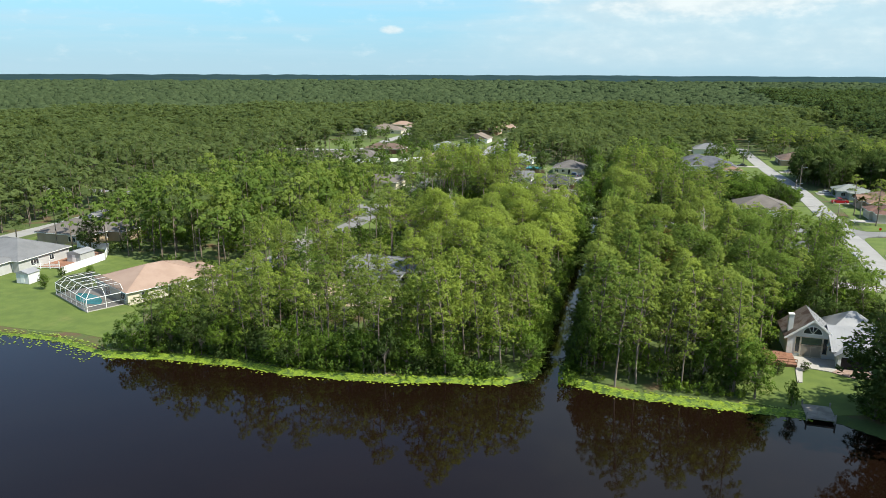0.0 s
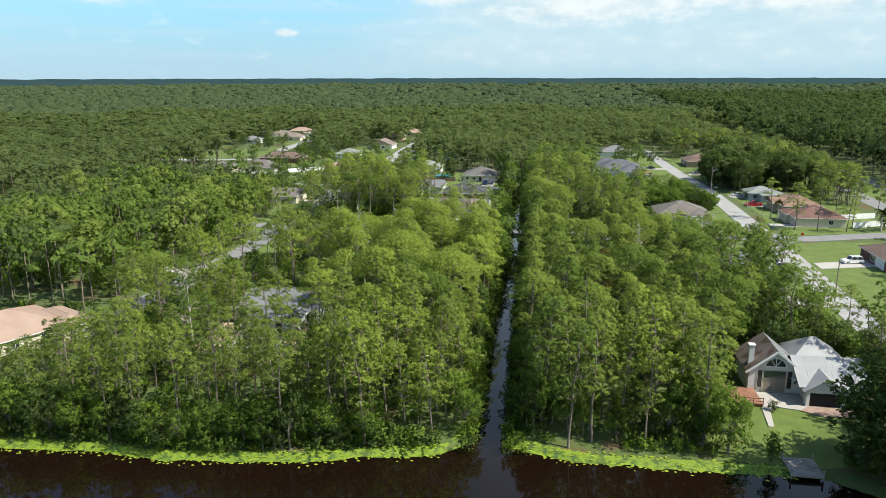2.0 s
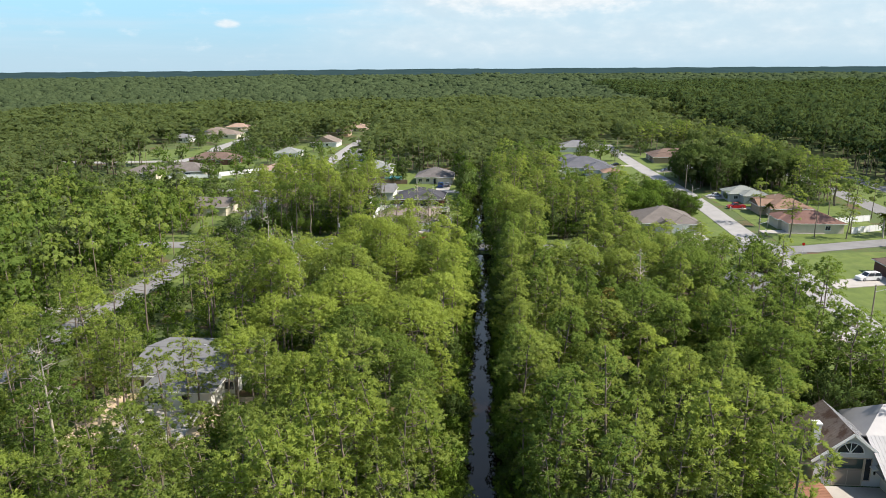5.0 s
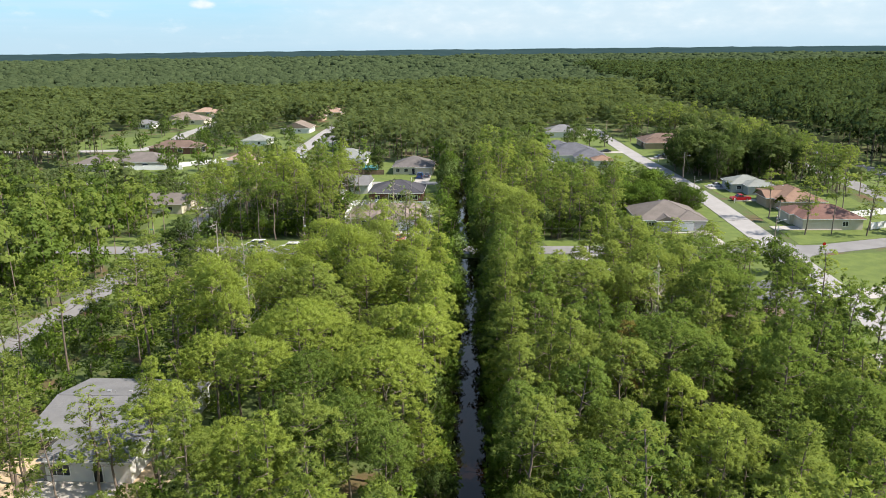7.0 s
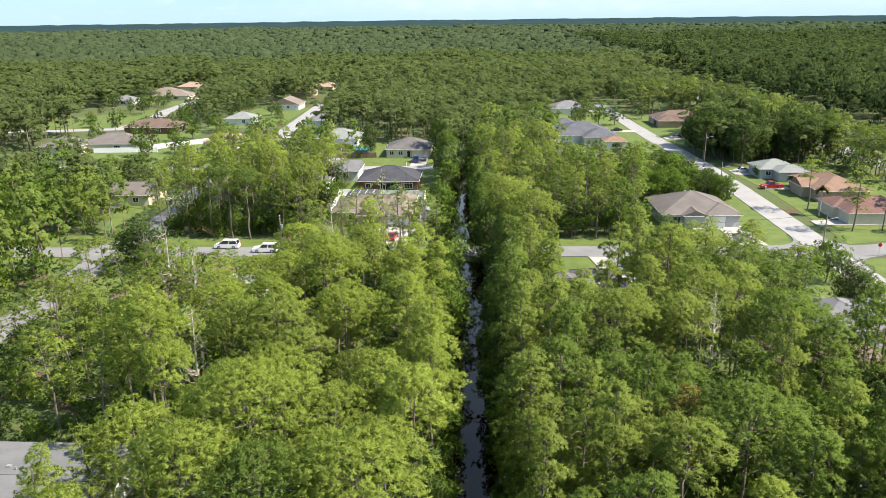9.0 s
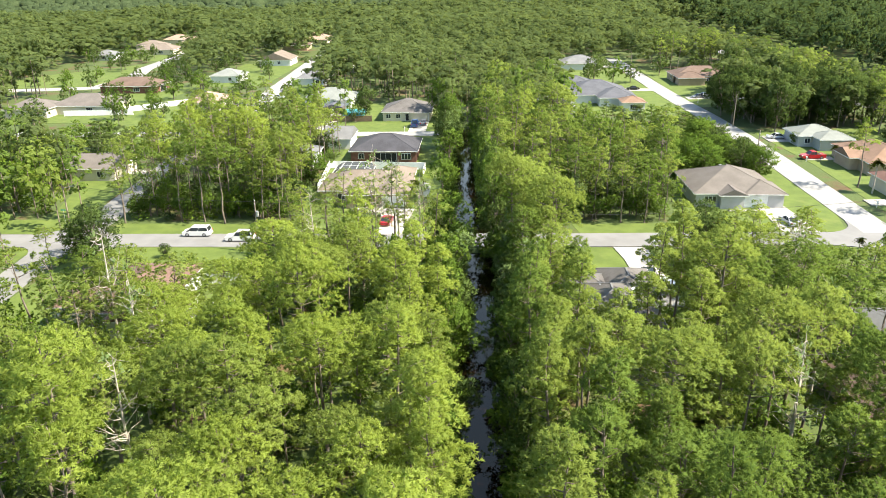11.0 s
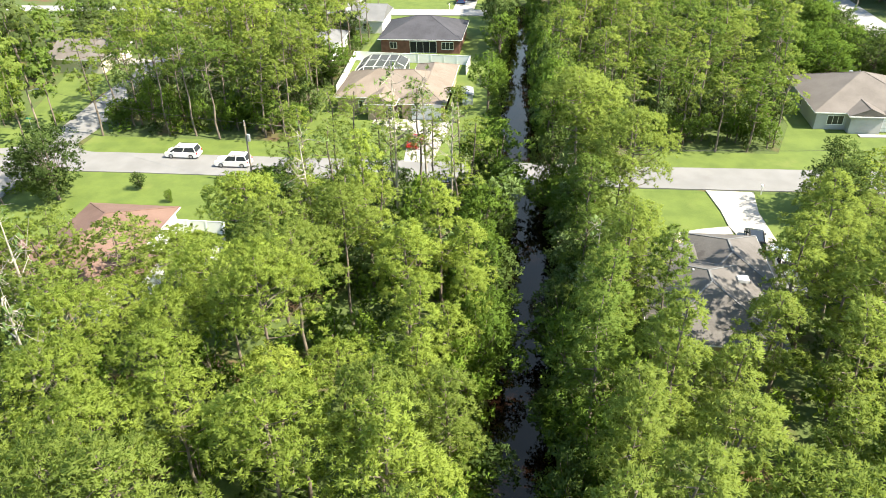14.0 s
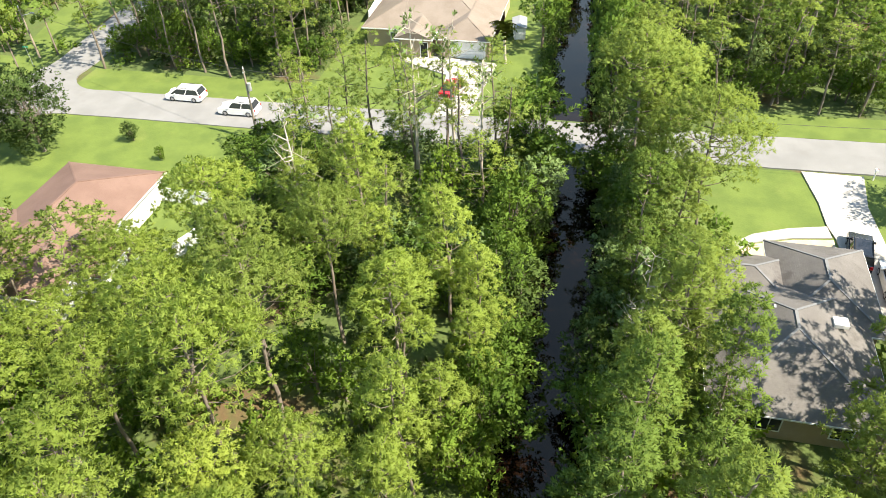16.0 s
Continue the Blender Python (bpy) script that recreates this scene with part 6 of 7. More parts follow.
bank += [(-18.7, 216.3, 1.25, 0.95), (-10.0, 214.8, 0.95, 0.75), (-18.9, 221.5, 1.3, 1.25), (-17.6, 201.0, 1.0, 0.8), (-17.4, 193.5, 0.9, 0.7), (-10.4, 205.0, 0.8, 0.7), (-11.6, 240.0, 1.1, 1.1), (-12.4, 247.0, 1.0, 1.2)]
for x in list(np.arange(-8, 20, 3.0)) + list(np.arange(-81, -50, 3.4)):
    bank.append((x + rng.uniform(-1, 1), 241.0 + rng.uniform(0, 2.5), rng.uniform(0.55, 0.85), rng.uniform(0.45, 0.9)))
    bank.append((x + rng.uniform(-1, 1), 246.0 + rng.uniform(0, 4), rng.uniform(0.6, 0.9), rng.uniform(0.6, 1.1)))
for k, (x, y, s, sz) in enumerate(bank):
    leaf = (M_LEAF, M_OAK, M_LEAF, M_GREY_LEAF)[k % 4] if y > 190 else (M_LEAF, M_LEAF, M_SHRUB, M_OAK)[k % 4]
    stand("leafy", k % 3, x, y, s, sz, leaf, M_BARK, "leafy_tree", {M_LEAF.name: "green leafy tree with spreading crown on the wooded bank", M_OAK.name: "dark-leaved tree on the wooded bank", M_GREY_LEAF.name: "grey-green willow on the wooded bank", M_SHRUB.name: "bright green leafy tree on the wooded bank"}[leaf.name], "tree", "trees on the canal banks")
shore = []
for x in np.arange(-78, -19, 2.6):
    if rng.random() < 0.85:
        shore.append((x + rng.uniform(-1, 1), along(SHORE, x) + rng.uniform(2.4, 5.0)))
for x in np.arange(-7.5, 15, 2.6):
    if rng.random() < 0.8:
        shore.append((x + rng.uniform(-1, 1), along(SHORE, x) + rng.uniform(4.0, 8.0)))
for x in np.arange(-80, -27, 2.0):
    shore.append((x + rng.uniform(-0.8, 0.8), along(SHORE, x) + rng.uniform(1.6, 2.8)))
shore = [(x, y) for x, y in shore if not (-26.5 < x < -18 and y < 113)]
for k, (x, y) in enumerate(shore):
    s = rng.uniform(0.45, 0.85)
    leaf = (M_SHRUB, M_LEAF, M_LEAF, M_OAK)[rng.randrange(4)]
    stand("leafy", k % 3, x, y, s, s * rng.uniform(0.8, 1.2), leaf, M_BARK, "leafy_tree", {M_LEAF.name: "green leafy sapling at the lake shore", M_OAK.name: "dark-leaved young tree at the lake shore", M_SHRUB.name: "bright green young tree at the lake shore"}[leaf.name], "tree", "young trees on the lake shore")
GARDEN = [  # x, y, width, height, leaf, label
    (-75.8, 217.8, 1.3, 1.15, M_OAK, "round dark oak on the open lawn"),
    (20.5, 221.5, 1.2, 1.1, M_OAK, "dark oak beside the driveway lawn"),
    (36.0, 98.5, 2.7, 2.2, M_OAK, "large dark oak overhanging the lake"),
    (37.0, 103.0, 1.6, 1.5, M_OAK, "dark oak on the lake shore"),
    (43.5, 199.5, 1.1, 1.0, M_OAK, "dark oak beside a parked car"),
    (46.5, 214.0, 0.9, 0.95, M_LEAF, "green tree on the corner lawn"),
    (14.5, 117.0, 1.0, 1.25, M_LEAF, "tall green tree beside the white house"),
    (15.5, 127.0, 1.1, 1.3, M_LEAF, "tall green tree beside the white house"),
    (16.5, 111.0, 0.75, 0.9, M_LEAF, "green tree on the lake lawn"),
    (34.0, 140.0, 1.0, 0.7, M_OAK, "dark tree behind the white house"),
    (41.0, 141.0, 1.1, 0.8, M_OAK, "dark tree behind the white house"),
    (42.0, 128.0, 1.2, 1.0, M_OAK, "dark oak beside the white house"),
    (41.0, 113.0, 1.2, 1.1, M_OAK, "dark oak shading the lake lawn"),
    (-66.3, 221.6, 0.28, 0.3, M_OAK, "small round shrub on the open lawn"),
    (-60.7, 218.3, 0.16, 0.22, M_SHRUB, "young sapling on the open lawn"),
    (-49.6, 222.6, 0.75, 0.36, M_OAK, "low dark bush at the foot of the utility pole"),
    (-46.4, 222.4, 0.85, 0.5, M_OAK, "dark bushy tree beside the road"),
    (-48.2, 217.0, 0.95, 0.62, M_LEAF, "bushy green tree at the lawn's edge"),
    (-44.6, 214.8, 1.0, 0.75, M_LEAF, "bushy green tree at the lawn's edge"),
    (-45.0, 208.5, 1.0, 0.8, M_LEAF, "bushy green tree beside the white fence"),
    (16.9, 105.7, 0.85, 0.85, M_LEAF, "slender leafy tree at the lake lawn's edge"),
    (13.8, 108.5, 1.0, 1.0, M_LEAF, "spreading leafy tree at the lake lawn's edge"),
    (21.3, 116.2, 0.32, 0.26, M_OAK, "dark round shrub beside the deck"),
    (25.6, 118.6, 0.22, 0.2, M_OAK, "dark shrub beside the entrance path"),
    (21.4, 104.1, 0.3, 0.5, M_LEAF, "thin young tree on the lake lawn"),
    (31.5, 103.5, 0.9, 0.55, M_OAK, "dark bush beside the dock"),
    (34.5, 108.0, 1.1, 1.1, M_OAK, "dark oak shading the lake lawn"),
    (-121.3, 118.5, 0.3, 0.4, M_LEAF, "small shrub on the lake lawn"),
    (-116.3, 126.3, 0.32, 0.42, M_LEAF, "small tree on the lake lawn by the fence"),
    (-124.9, 127.1, 0.25, 0.3, M_OAK, "small shrub beside the white fence"),
    (-54.0, 290.0, 0.9, 0.75, M_OAK, "round garden tree beside the brick house"),
    (-22.8, 296.0, 1.0, 0.9, M_LEAF, "garden tree beside the brick house"),
    (-26.0, 332.0, 1.3, 1.5, M_LEAF, "tall tree beside the beige house"),
    (-50.5, 336.0, 1.0, 1.2, M_OAK, "dark conical tree beside the beige house"),
    (46.5, 276.0, 0.7, 0.6, M_OAK, "dark bush by the street pole"),
    (-136.0, 148.0, 1.0, 1.1, M_OAK, "dark tree beside the brown-roofed house"),
    (72.0, 284.0, 0.5, 0.55, M_LEAF, "small garden tree on a front lawn"),
    (66.0, 300.0, 0.5, 0.4, M_SHRUB, "round clipped garden shrub"),
]
for x, y in ((20, 135), (24, 138), (28.5, 137), (17, 142), (22, 146), (27, 146), (32, 150), (18, 152), (23, 164), (29, 163), (34, 160), (38, 146)):
    GARDEN.append((x + rng.uniform(-1, 1), y + rng.uniform(-1, 1), rng.uniform(0.85, 1.15), rng.uniform(0.95, 1.5), M_OAK if x % 2 else M_LEAF, "tall leafy tree behind the white house"))
for x0, y0, x1, y1, n in ((20, 266, 47, 284, 20), (12, 284, 46, 300, 14), (-63, 256, -51, 272, 9)):
    for _ in range(n):
        GARDEN.append((rng.uniform(x0, x1), rng.uniform(y0, y1), rng.uniform(0.85, 1.25), rng.uniform(0.65, 1.0), rng.choice((M_OAK, M_LEAF, M_LEAF)), "bushy leafy tree at the edge of the pine wood"))
for x in np.arange(60, 96, 5.5):
    for y in np.arange(316, 392, 6.0):
        if rng.random() < 0.75 and clear(x, y, 0.5):
            GARDEN.append((x + rng.uniform(-2, 2), y + rng.uniform(-2, 2), rng.uniform(1.1, 1.5), rng.uniform(1.3, 1.9), M_OAK, "spreading dark oak in a street-side grove"))
for x, y, s, sz, leaf, label in GARDEN:
    fine = label.startswith(("round dark", "dark oak beside", "large dark"))
    stand("oak_fine" if fine else "oak", 0 if fine else rng.randrange(2), x, y, s, sz, leaf, M_BARK, "oak_tree" if leaf is M_OAK else "leafy_tree", label, "tree", "garden trees")
beyond = []
for x0, y0, x1, y1, n in ((91, 285, 102, 330, 12), (82, 326, 105, 400, 32), (60, 425, 104, 470, 24)):
    while n:
        x, y = rng.uniform(x0, x1), rng.uniform(y0, y1)
        if off_street(x, y):
            beyond.append((x, y))
            n -= 1
beyond += [(66.0, 245.5), (72.5, 246.0), (63.5, 262.0), (80.0, 244.5), (84.5, 252.0), (85.0, 268.0)]
for k, (x, y) in enumerate(beyond):
    sz = rng.uniform(0.75, 1.05)
    stand("pine_next", k % 3, x, y, rng.uniform(0.9, 1.2), sz, M_PINE if k % 3 else M_PINE_DARK, M_BARK, "pine_tree", "tall slash pine between houses and highway", "pine tree", "pines by the highway")
for k, (x, y, s) in enumerate(((-27.5, 222.0, 1.0), (-31.0, 219.5, 1.1), (-24.0, 218.0, 0.9), (-57.0, 187.0, 1.05), (-49.0, 176.0, 1.0), (-44.0, 163.0, 0.95), (12.0, 166.0, 1.0), (20.0, 180.0, 0.9), (28.0, 207.0, 0.7), (-37.0, 205.0, 1.0), (-60.0, 120.0, 1.05), (-8.5, 196.0, 0.8))):
    stand("bare", k % 2, x, y, s * 1.25, s * 1.3, M_GREY_LEAF, M_DEAD, "bare_tree", "half-bare tree with pale grey branches", "tree", "half-bare trees")
for k, (x, y, s) in enumerate(((49.0, 222.5, 0.8), (50.3, 223.4, 0.7), (46.0, 224.5, 0.6), (64.5, 258.0, 1.1), (90.0, 246.0, 1.4), (31.5, 226.0, 0.6), (-26.5, 247.5, 1.2), (6.0, 171.0, 0.8), (68.0, 283.0, 0.8))):
    stand("palm", k % 2, x, y, s, s, M_SHRUB, M_DEAD, "palm_tree", "cabbage palm with arching fronds", "palm tree", "palms")

# undergrowth
brush = [[], [], []]
for box, step, keep in (((-84, 97, -15, 226), 2.9, 0.75), ((-12, 104, 50, 226), 3.0, 0.75), ((-84, 236, -48, 312), 3.2, 0.6), ((-14, 236, 48, 330), 3.2, 0.7), ((-130, 130, -88, 300), 4.0, 0.5)):
    for x, y in sow(*box, step, rng, keep, -0.6):
        if noise.noise((x * 0.07, y * 0.07, 9)) > 0.28:
            continue
        brush[rng.randrange(3)].append((x, y, land(x, y) - 0.1, rng.uniform(0, 6.28), rng.uniform(0.5, 1.2), rng.uniform(0.45, 1.3)))
for side in (-1, 1):
    for y in np.arange(103, 316, 1.5):
        if 224 < y < 236.5:
            continue
        brush[rng.randrange(3)].append((along(CANAL, y) + side * (rng.uniform(2.3, 3.1) + (0.8 if y > 165 else 0.0)), y + rng.uniform(-0.6, 0.6), -0.15, rng.uniform(0, 6.28), rng.uniform(0.5, 0.95), rng.uniform(0.5, 1.0)))
for x in np.arange(-84, -18, 1.2):
    brush[rng.randrange(3)].append((x, along(SHORE, x) + rng.uniform(1.3, 3.4), 0.0, rng.uniform(0, 6.28), rng.uniform(0.6, 1.2), rng.uniform(0.5, 1.2)))
for x in np.arange(-8, 15, 1.5):
    brush[rng.randrange(3)].append((x, along(SHORE, x) + rng.uniform(2.6, 4.4), 0.0, rng.uniform(0, 6.28), rng.uniform(0.5, 1.0), rng.uniform(0.4, 1.0)))
brush = [[p for p in row if not (-26 < p[0] < -18 and 104 < p[1] < 113) and not (-4 < p[0] < 4 and 104.5 < p[1] < 110)] for row in brush]
parts = [(*spread(MODELS["shrub"][i][1], brush[i]), (M_LEAF, M_SHRUB, M_OAK)[i]) for i in range(3)]
under = [[], []]
for box, step, keep in (((-84, 100, -17, 226), 6.0, 0.8), ((-10, 106, 50, 226), 6.0, 0.8), ((-84, 240, -50, 312), 6.0, 0.7), ((-14, 240, 48, 330), 6.0, 0.8), ((-150, 150, -86, 300), 6.0, 0.8)):
    for x, y in sow(*box, step, rng, keep, 0.3):
        h = rng.uniform(0.4, 0.8) * min(1.0, 0.25 + tallest(x, y)) * (1.5 if x < -86 else 1.0)
        under[rng.randrange(2)].append((x, y, land(x, y) - 0.1, rng.uniform(0, 6.28), h * rng.uniform(0.8, 1.1), h))
for i in range(2):
    parts += [(*spread(MODELS["leafy_mid"][i][1], under[i]), (M_LEAF, M_SHRUB)[i]), (*spread(MODELS["leafy_mid"][i][0], under[i]), M_BARK)]
tagged(new("undergrowth", soup_mesh("undergrowth", parts)), "leafy undergrowth beneath the pines and along the banks", "undergrowth", kind="stuff")

# far woods, thinning into ever larger crowns
far, gardens, dark = [], [[], []], [[], []]
for r0, r1, step, scale in ((0, 440, 5.9, 1.2), (440, 700, 6.8, 1.42), (700, 1150, 9.6, 1.9), (1150, 2300, 17.5, 3.1)):
    places = []
    y = 100.0
    while y < r1 * 1.02 + 100:
        x = -1.1 * y - 40
        while x < 0.60 * (y - 60) + 100:
            px, py = x + rng.uniform(0, step), y + rng.uniform(0, step)
            x += step
            d = math.hypot(px, py - 100)
            inside = -150 < px < 50 and py < 300 or -84 < px < 48 and py < 312 or -16 < px < 48 and py < 340
            if not r0 <= d < r1 or inside or py < along(SHORE, px) + 3 or rng.random() > 0.93 or d < 700 and not clear(px, py, 0.8):
                continue
            place = [px, py, land(px, py) - 0.2, rng.uniform(0, 6.28), scale * rng.choice((0.7, 0.85, 1.0, 1.15, 1.45)) * rng.uniform(0.9, 1.1), (0.85 + 0.1 * scale) * (0.93 + 0.35 * noise.noise((px * 0.012, py * 0.012, 2)) + 0.12 * noise.noise((px * 0.05, py * 0.05, 5)) + rng.uniform(-0.16, 0.12))]
            if in_suburb(px, py) or px > 8 and 280 < py < 350 and px < 62:
                big = 1.1 if px < -70 and py > 330 else 1.0
                if rng.random() < (0.36 if big > 1 else 0.34) and not (42 < px < 66 and py < 400):
                    gardens[rng.randrange(2)].append((px, py, place[2], place[3], big * rng.uniform(0.5, 1.1), big * rng.uniform(0.5, 1.1)))
            elif px > 132 and py > 200 and d < 1150:
                dark[d > 440].append((*place[:5], place[5] * 1.5))
            else:
                places.append(tuple(place))
        y += step
    far.append(places)
groups = []
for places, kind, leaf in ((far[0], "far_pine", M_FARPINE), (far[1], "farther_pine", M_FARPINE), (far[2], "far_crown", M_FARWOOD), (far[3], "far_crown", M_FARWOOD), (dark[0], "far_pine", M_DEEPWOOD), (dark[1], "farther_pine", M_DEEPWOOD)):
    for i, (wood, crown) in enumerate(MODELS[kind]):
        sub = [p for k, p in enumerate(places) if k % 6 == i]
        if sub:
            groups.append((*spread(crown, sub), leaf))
            near_stems = [p for p in sub if p[1] < 400 and p[0] > -260]
            if near_stems:
                groups.append((*spread(wood, near_stems), M_BARK))
for box, step, keep in (((-220, 290, -24, 560), 7.0, 0.30), ((46, 236, 100, 450), 8.5, 0.32), ((10, 340, 60, 450), 7.5, 0.4), ((56, 152, 96, 226), 10, 0.25)):
    for i in range(int((box[2] - box[0]) / step)):
        for j in range(int((box[3] - box[1]) / step)):
            x, y = box[0] + (i + rng.random()) * step, box[1] + (j + rng.random()) * step
            if rng.random() < keep and not (42 < x < 66 and y < 400) and in_suburb(x, y) and not clear(x, y) and off_street(x, y):
                k = rng.uniform(0.45, 1.1)
                gardens[rng.randrange(2)].append((x, y, land(x, y), rng.uniform(0, 6.28), k, k * rng.uniform(0.8, 1.3)))
tagged(new("far_woods", soup_mesh("far_woods", groups)), "pine woods reaching to the horizon", "woods", kind="stuff")
groups = []
for i, places in enumerate(gardens):
    groups += [(*spread(MODELS["leafy_mid"][i][1], places), (M_LEAF, M_OAK)[i]), (*spread(MODELS["leafy_mid"][i][0], places), M_BARK)]
tagged(new("garden_trees", soup_mesh("garden_trees", groups)), "leafy garden trees among the far houses", "trees", kind="stuff")


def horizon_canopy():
    """The closed canopy from two kilometres out to the skyline; blue haze is put into its colour."""
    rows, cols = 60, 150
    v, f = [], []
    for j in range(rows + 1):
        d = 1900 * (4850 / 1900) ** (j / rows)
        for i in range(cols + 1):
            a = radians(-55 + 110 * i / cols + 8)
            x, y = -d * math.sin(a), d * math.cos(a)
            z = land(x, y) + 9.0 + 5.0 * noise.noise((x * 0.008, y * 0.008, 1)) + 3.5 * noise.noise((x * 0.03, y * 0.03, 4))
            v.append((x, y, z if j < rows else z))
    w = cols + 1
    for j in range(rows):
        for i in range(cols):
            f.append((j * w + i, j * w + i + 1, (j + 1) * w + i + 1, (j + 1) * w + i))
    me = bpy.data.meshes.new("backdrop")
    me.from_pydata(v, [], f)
    me.materials.append(surface("haze_tinted_canopy", (0.018, 0.038, 0.042), (0.034, 0.060, 0.060), 0.006, 0.05, 0.95, 2.0, spec=0.0))
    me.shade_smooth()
    tagged(new("backdrop", me), "forest canopy at the skyline with blue haze painted into its colour", "backdrop", kind="structure")


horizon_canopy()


# ---- street furniture, fences, vehicles ----
def car(x, y, turn, label, colour, kind="suv", name="car"):
    """A parked car: body with shaped cabin, glass, lamps and four wheels. Its nose points along +x before turning."""
    paint = bpy.data.materials.get("paint_" + colour[0])
    if paint is None:
        paint = plain("paint_" + colour[0], colour[1], 0.25)
        paint.node_tree.nodes["Principled BSDF"].inputs["Coat Weight"].default_value = 0.5
    L, W, H = {"suv": (4.9, 1.95, 1.78), "van": (4.9, 1.95, 1.75), "sedan": (4.6, 1.8, 1.42), "pickup": (5.6, 2.0, 1.85)}[kind]
    ob = root(name, pose(x, y, 0.26, 0, 0, turn), label, "car")
    l, w = L / 2, W / 2
    belt = H * 0.56
    hull = [(-l, 0.35), (-l + 0.05, belt), (-l + 0.15, belt + 0.04), (l * 0.42, belt + 0.02), (l * 0.93, belt - 0.14), (l, belt - 0.3), (l, 0.32), (l * 0.9, 0.22), (-l * 0.92, 0.22)]
    body = Shape().hull([(px, -w, pz) for px, pz in hull], [(px, w, pz) for px, pz in hull])
    b = body.make("body", paint, ob)
    cab = {"suv": (-l + 0.12, -l + 0.42, l * 0.16, l * 0.44), "van": (-l + 0.08, -l + 0.40, l * 0.28, l * 0.72), "sedan": (-l * 0.72, -l * 0.38, l * 0.12, l * 0.46), "pickup": (-l * 0.22, -l * 0.16, l * 0.22, l * 0.46)}[kind]
    a0, a1, b1, b0 = cab
    wt = w - 0.2
    glass = Shape().hull([(a0, -w + 0.05, belt), (b0, -w + 0.05, belt), (b0, w - 0.05, belt), (a0, w - 0.05, belt)], [(a1, -wt, H - 0.07), (b1, -wt, H - 0.07), (b1, wt, H - 0.07), (a1, wt, H - 0.07)])
    g = glass.make("glass_cabin", M_GLASS, ob, "dark tinted glass")
    top = Shape().hull([(a1 - 0.04, -wt - 0.02, H - 0.07), (b1 + 0.04, -wt - 0.02, H - 0.07), (b1 + 0.04, wt + 0.02, H - 0.07), (a1 - 0.04, wt + 0.02, H - 0.07)], [(a1 + 0.08, -wt + 0.08, H), (b1 - 0.1, -wt + 0.08, H), (b1 - 0.1, wt - 0.08, H), (a1 + 0.08, wt - 0.08, H)])
    top.make("roof", paint, ob)
    for s in (-1, 1):
        for px, qx in ((a0, a1), ((a0 + b0) / 2 - 0.05, (a1 + b1) / 2 - 0.05), (b0 - 0.03, b1)):
            Shape().beam((px, s * (w - 0.045), belt), (qx, s * (wt + 0.005), H - 0.06), 0.07).make("pillar", paint, ob)
    for sx in (-0.62, 0.62):
        for s in (-1, 1):
            t = Shape().rod((l * sx, s * (w - 0.20), 0.34), (l * sx, s * (w + 0.02), 0.34), 0.34, n=14)
            wheel = t.make("wheel", M_TYRE, ob, "black tyre")
            Shape().rod((l * sx, s * (w + 0.0), 0.34), (l * sx, s * (w + 0.035), 0.34), 0.21, n=10).make("rim", M_RIM, wheel)
    for s in (-1, 1):
        Shape().box(l - 0.06, s * (w - 0.32) - 0.2, belt - 0.34, l + 0.03, s * (w - 0.32) + 0.2, belt - 0.18).make("headlight", M_LAMP, ob)
        Shape().box(-l - 0.03, s * (w - 0.16) - 0.12, belt - 0.28, -l + 0.04, s * (w - 0.16) + 0.12, belt + 0.0).make("tail_light", M_TAIL, ob)
        Shape().box(l * 0.36, s * (w + 0.1) - 0.09, belt + 0.02, l * 0.36 + 0.12, s * (w + 0.1) + 0.09, belt + 0.18).make("mirror", paint, ob)
    Shape().box(l - 0.02, -w * 0.9, 0.3, l + 0.07, w * 0.9, 0.5).make("bumper", paint, ob)
    Shape().box(-l - 0.07, -w * 0.9, 0.3, -l + 0.02, w * 0.9, 0.5).make("bumper", paint, ob)
    if kind == "pickup":
        bed = Shape().box(-l + 0.1, -w + 0.12, belt - 0.02, -l * 0.24, w - 0.12, belt + 0.035)
        bed.make("cargo_bed", M_DARK, ob)
    if kind in ("suv", "van"):
        for s in (-1, 1):
            Shape().beam((a1 + 0.3, s * (wt - 0.1), H + 0.02), (b1 - 0.3, s * (wt - 0.1), H + 0.02), 0.06).make("roof_rail", M_DARK, ob)
    return ob


WHITE, SILVER, RED, BLUE, BLACK, GREY = ("white", (0.78, 0.78, 0.77)), ("silver", (0.5, 0.52, 0.55)), ("red", (0.36, 0.02, 0.025)), ("blue", (0.04, 0.10, 0.26)), ("black", (0.015, 0.015, 0.02)), ("grey", (0.16, 0.17, 0.19))
car(-64.9, 231.9, 180, "white minivan parked along the road edge", WHITE, "van")
car(-56.4, 229.6, 181, "white sport utility vehicle on the road", WHITE, "suv")
car(41.0, 239.6, 96, "silver sedan parked on the concrete driveway", SILVER, "sedan")
car(-31.8, 238.8, 82, "red sedan parked on the pale forecourt", RED, "sedan")
car(10.6, 214.3, 80, "dark car parked beside the garage", BLACK, "suv")
car(12.7, 210.6, 88, "white car parked beside the grey-brown house", WHITE, "suv")
car(64.2, 286.0, 185, "red pickup truck on a front driveway", RED, "pickup")
car(63.5, 307.0, 180, "silver sedan on a concrete driveway", SILVER, "sedan")
car(71.5, 253.0, 175, "dark sedan parked before the red-roofed house", GREY, "sedan")
car(48.6, 198.6, 170, "silver coupe parked on a side driveway", SILVER, "sedan")
car(46.6, 201.4, 175, "dark grey wagon parked beside a coupe", GREY, "suv")
car(67.5, 205.8, 190, "white sport utility vehicle on a driveway", WHITE, "suv")
car(-34.2, 324.0, 90, "white and blue pickup before the beige garage", BLUE, "pickup")
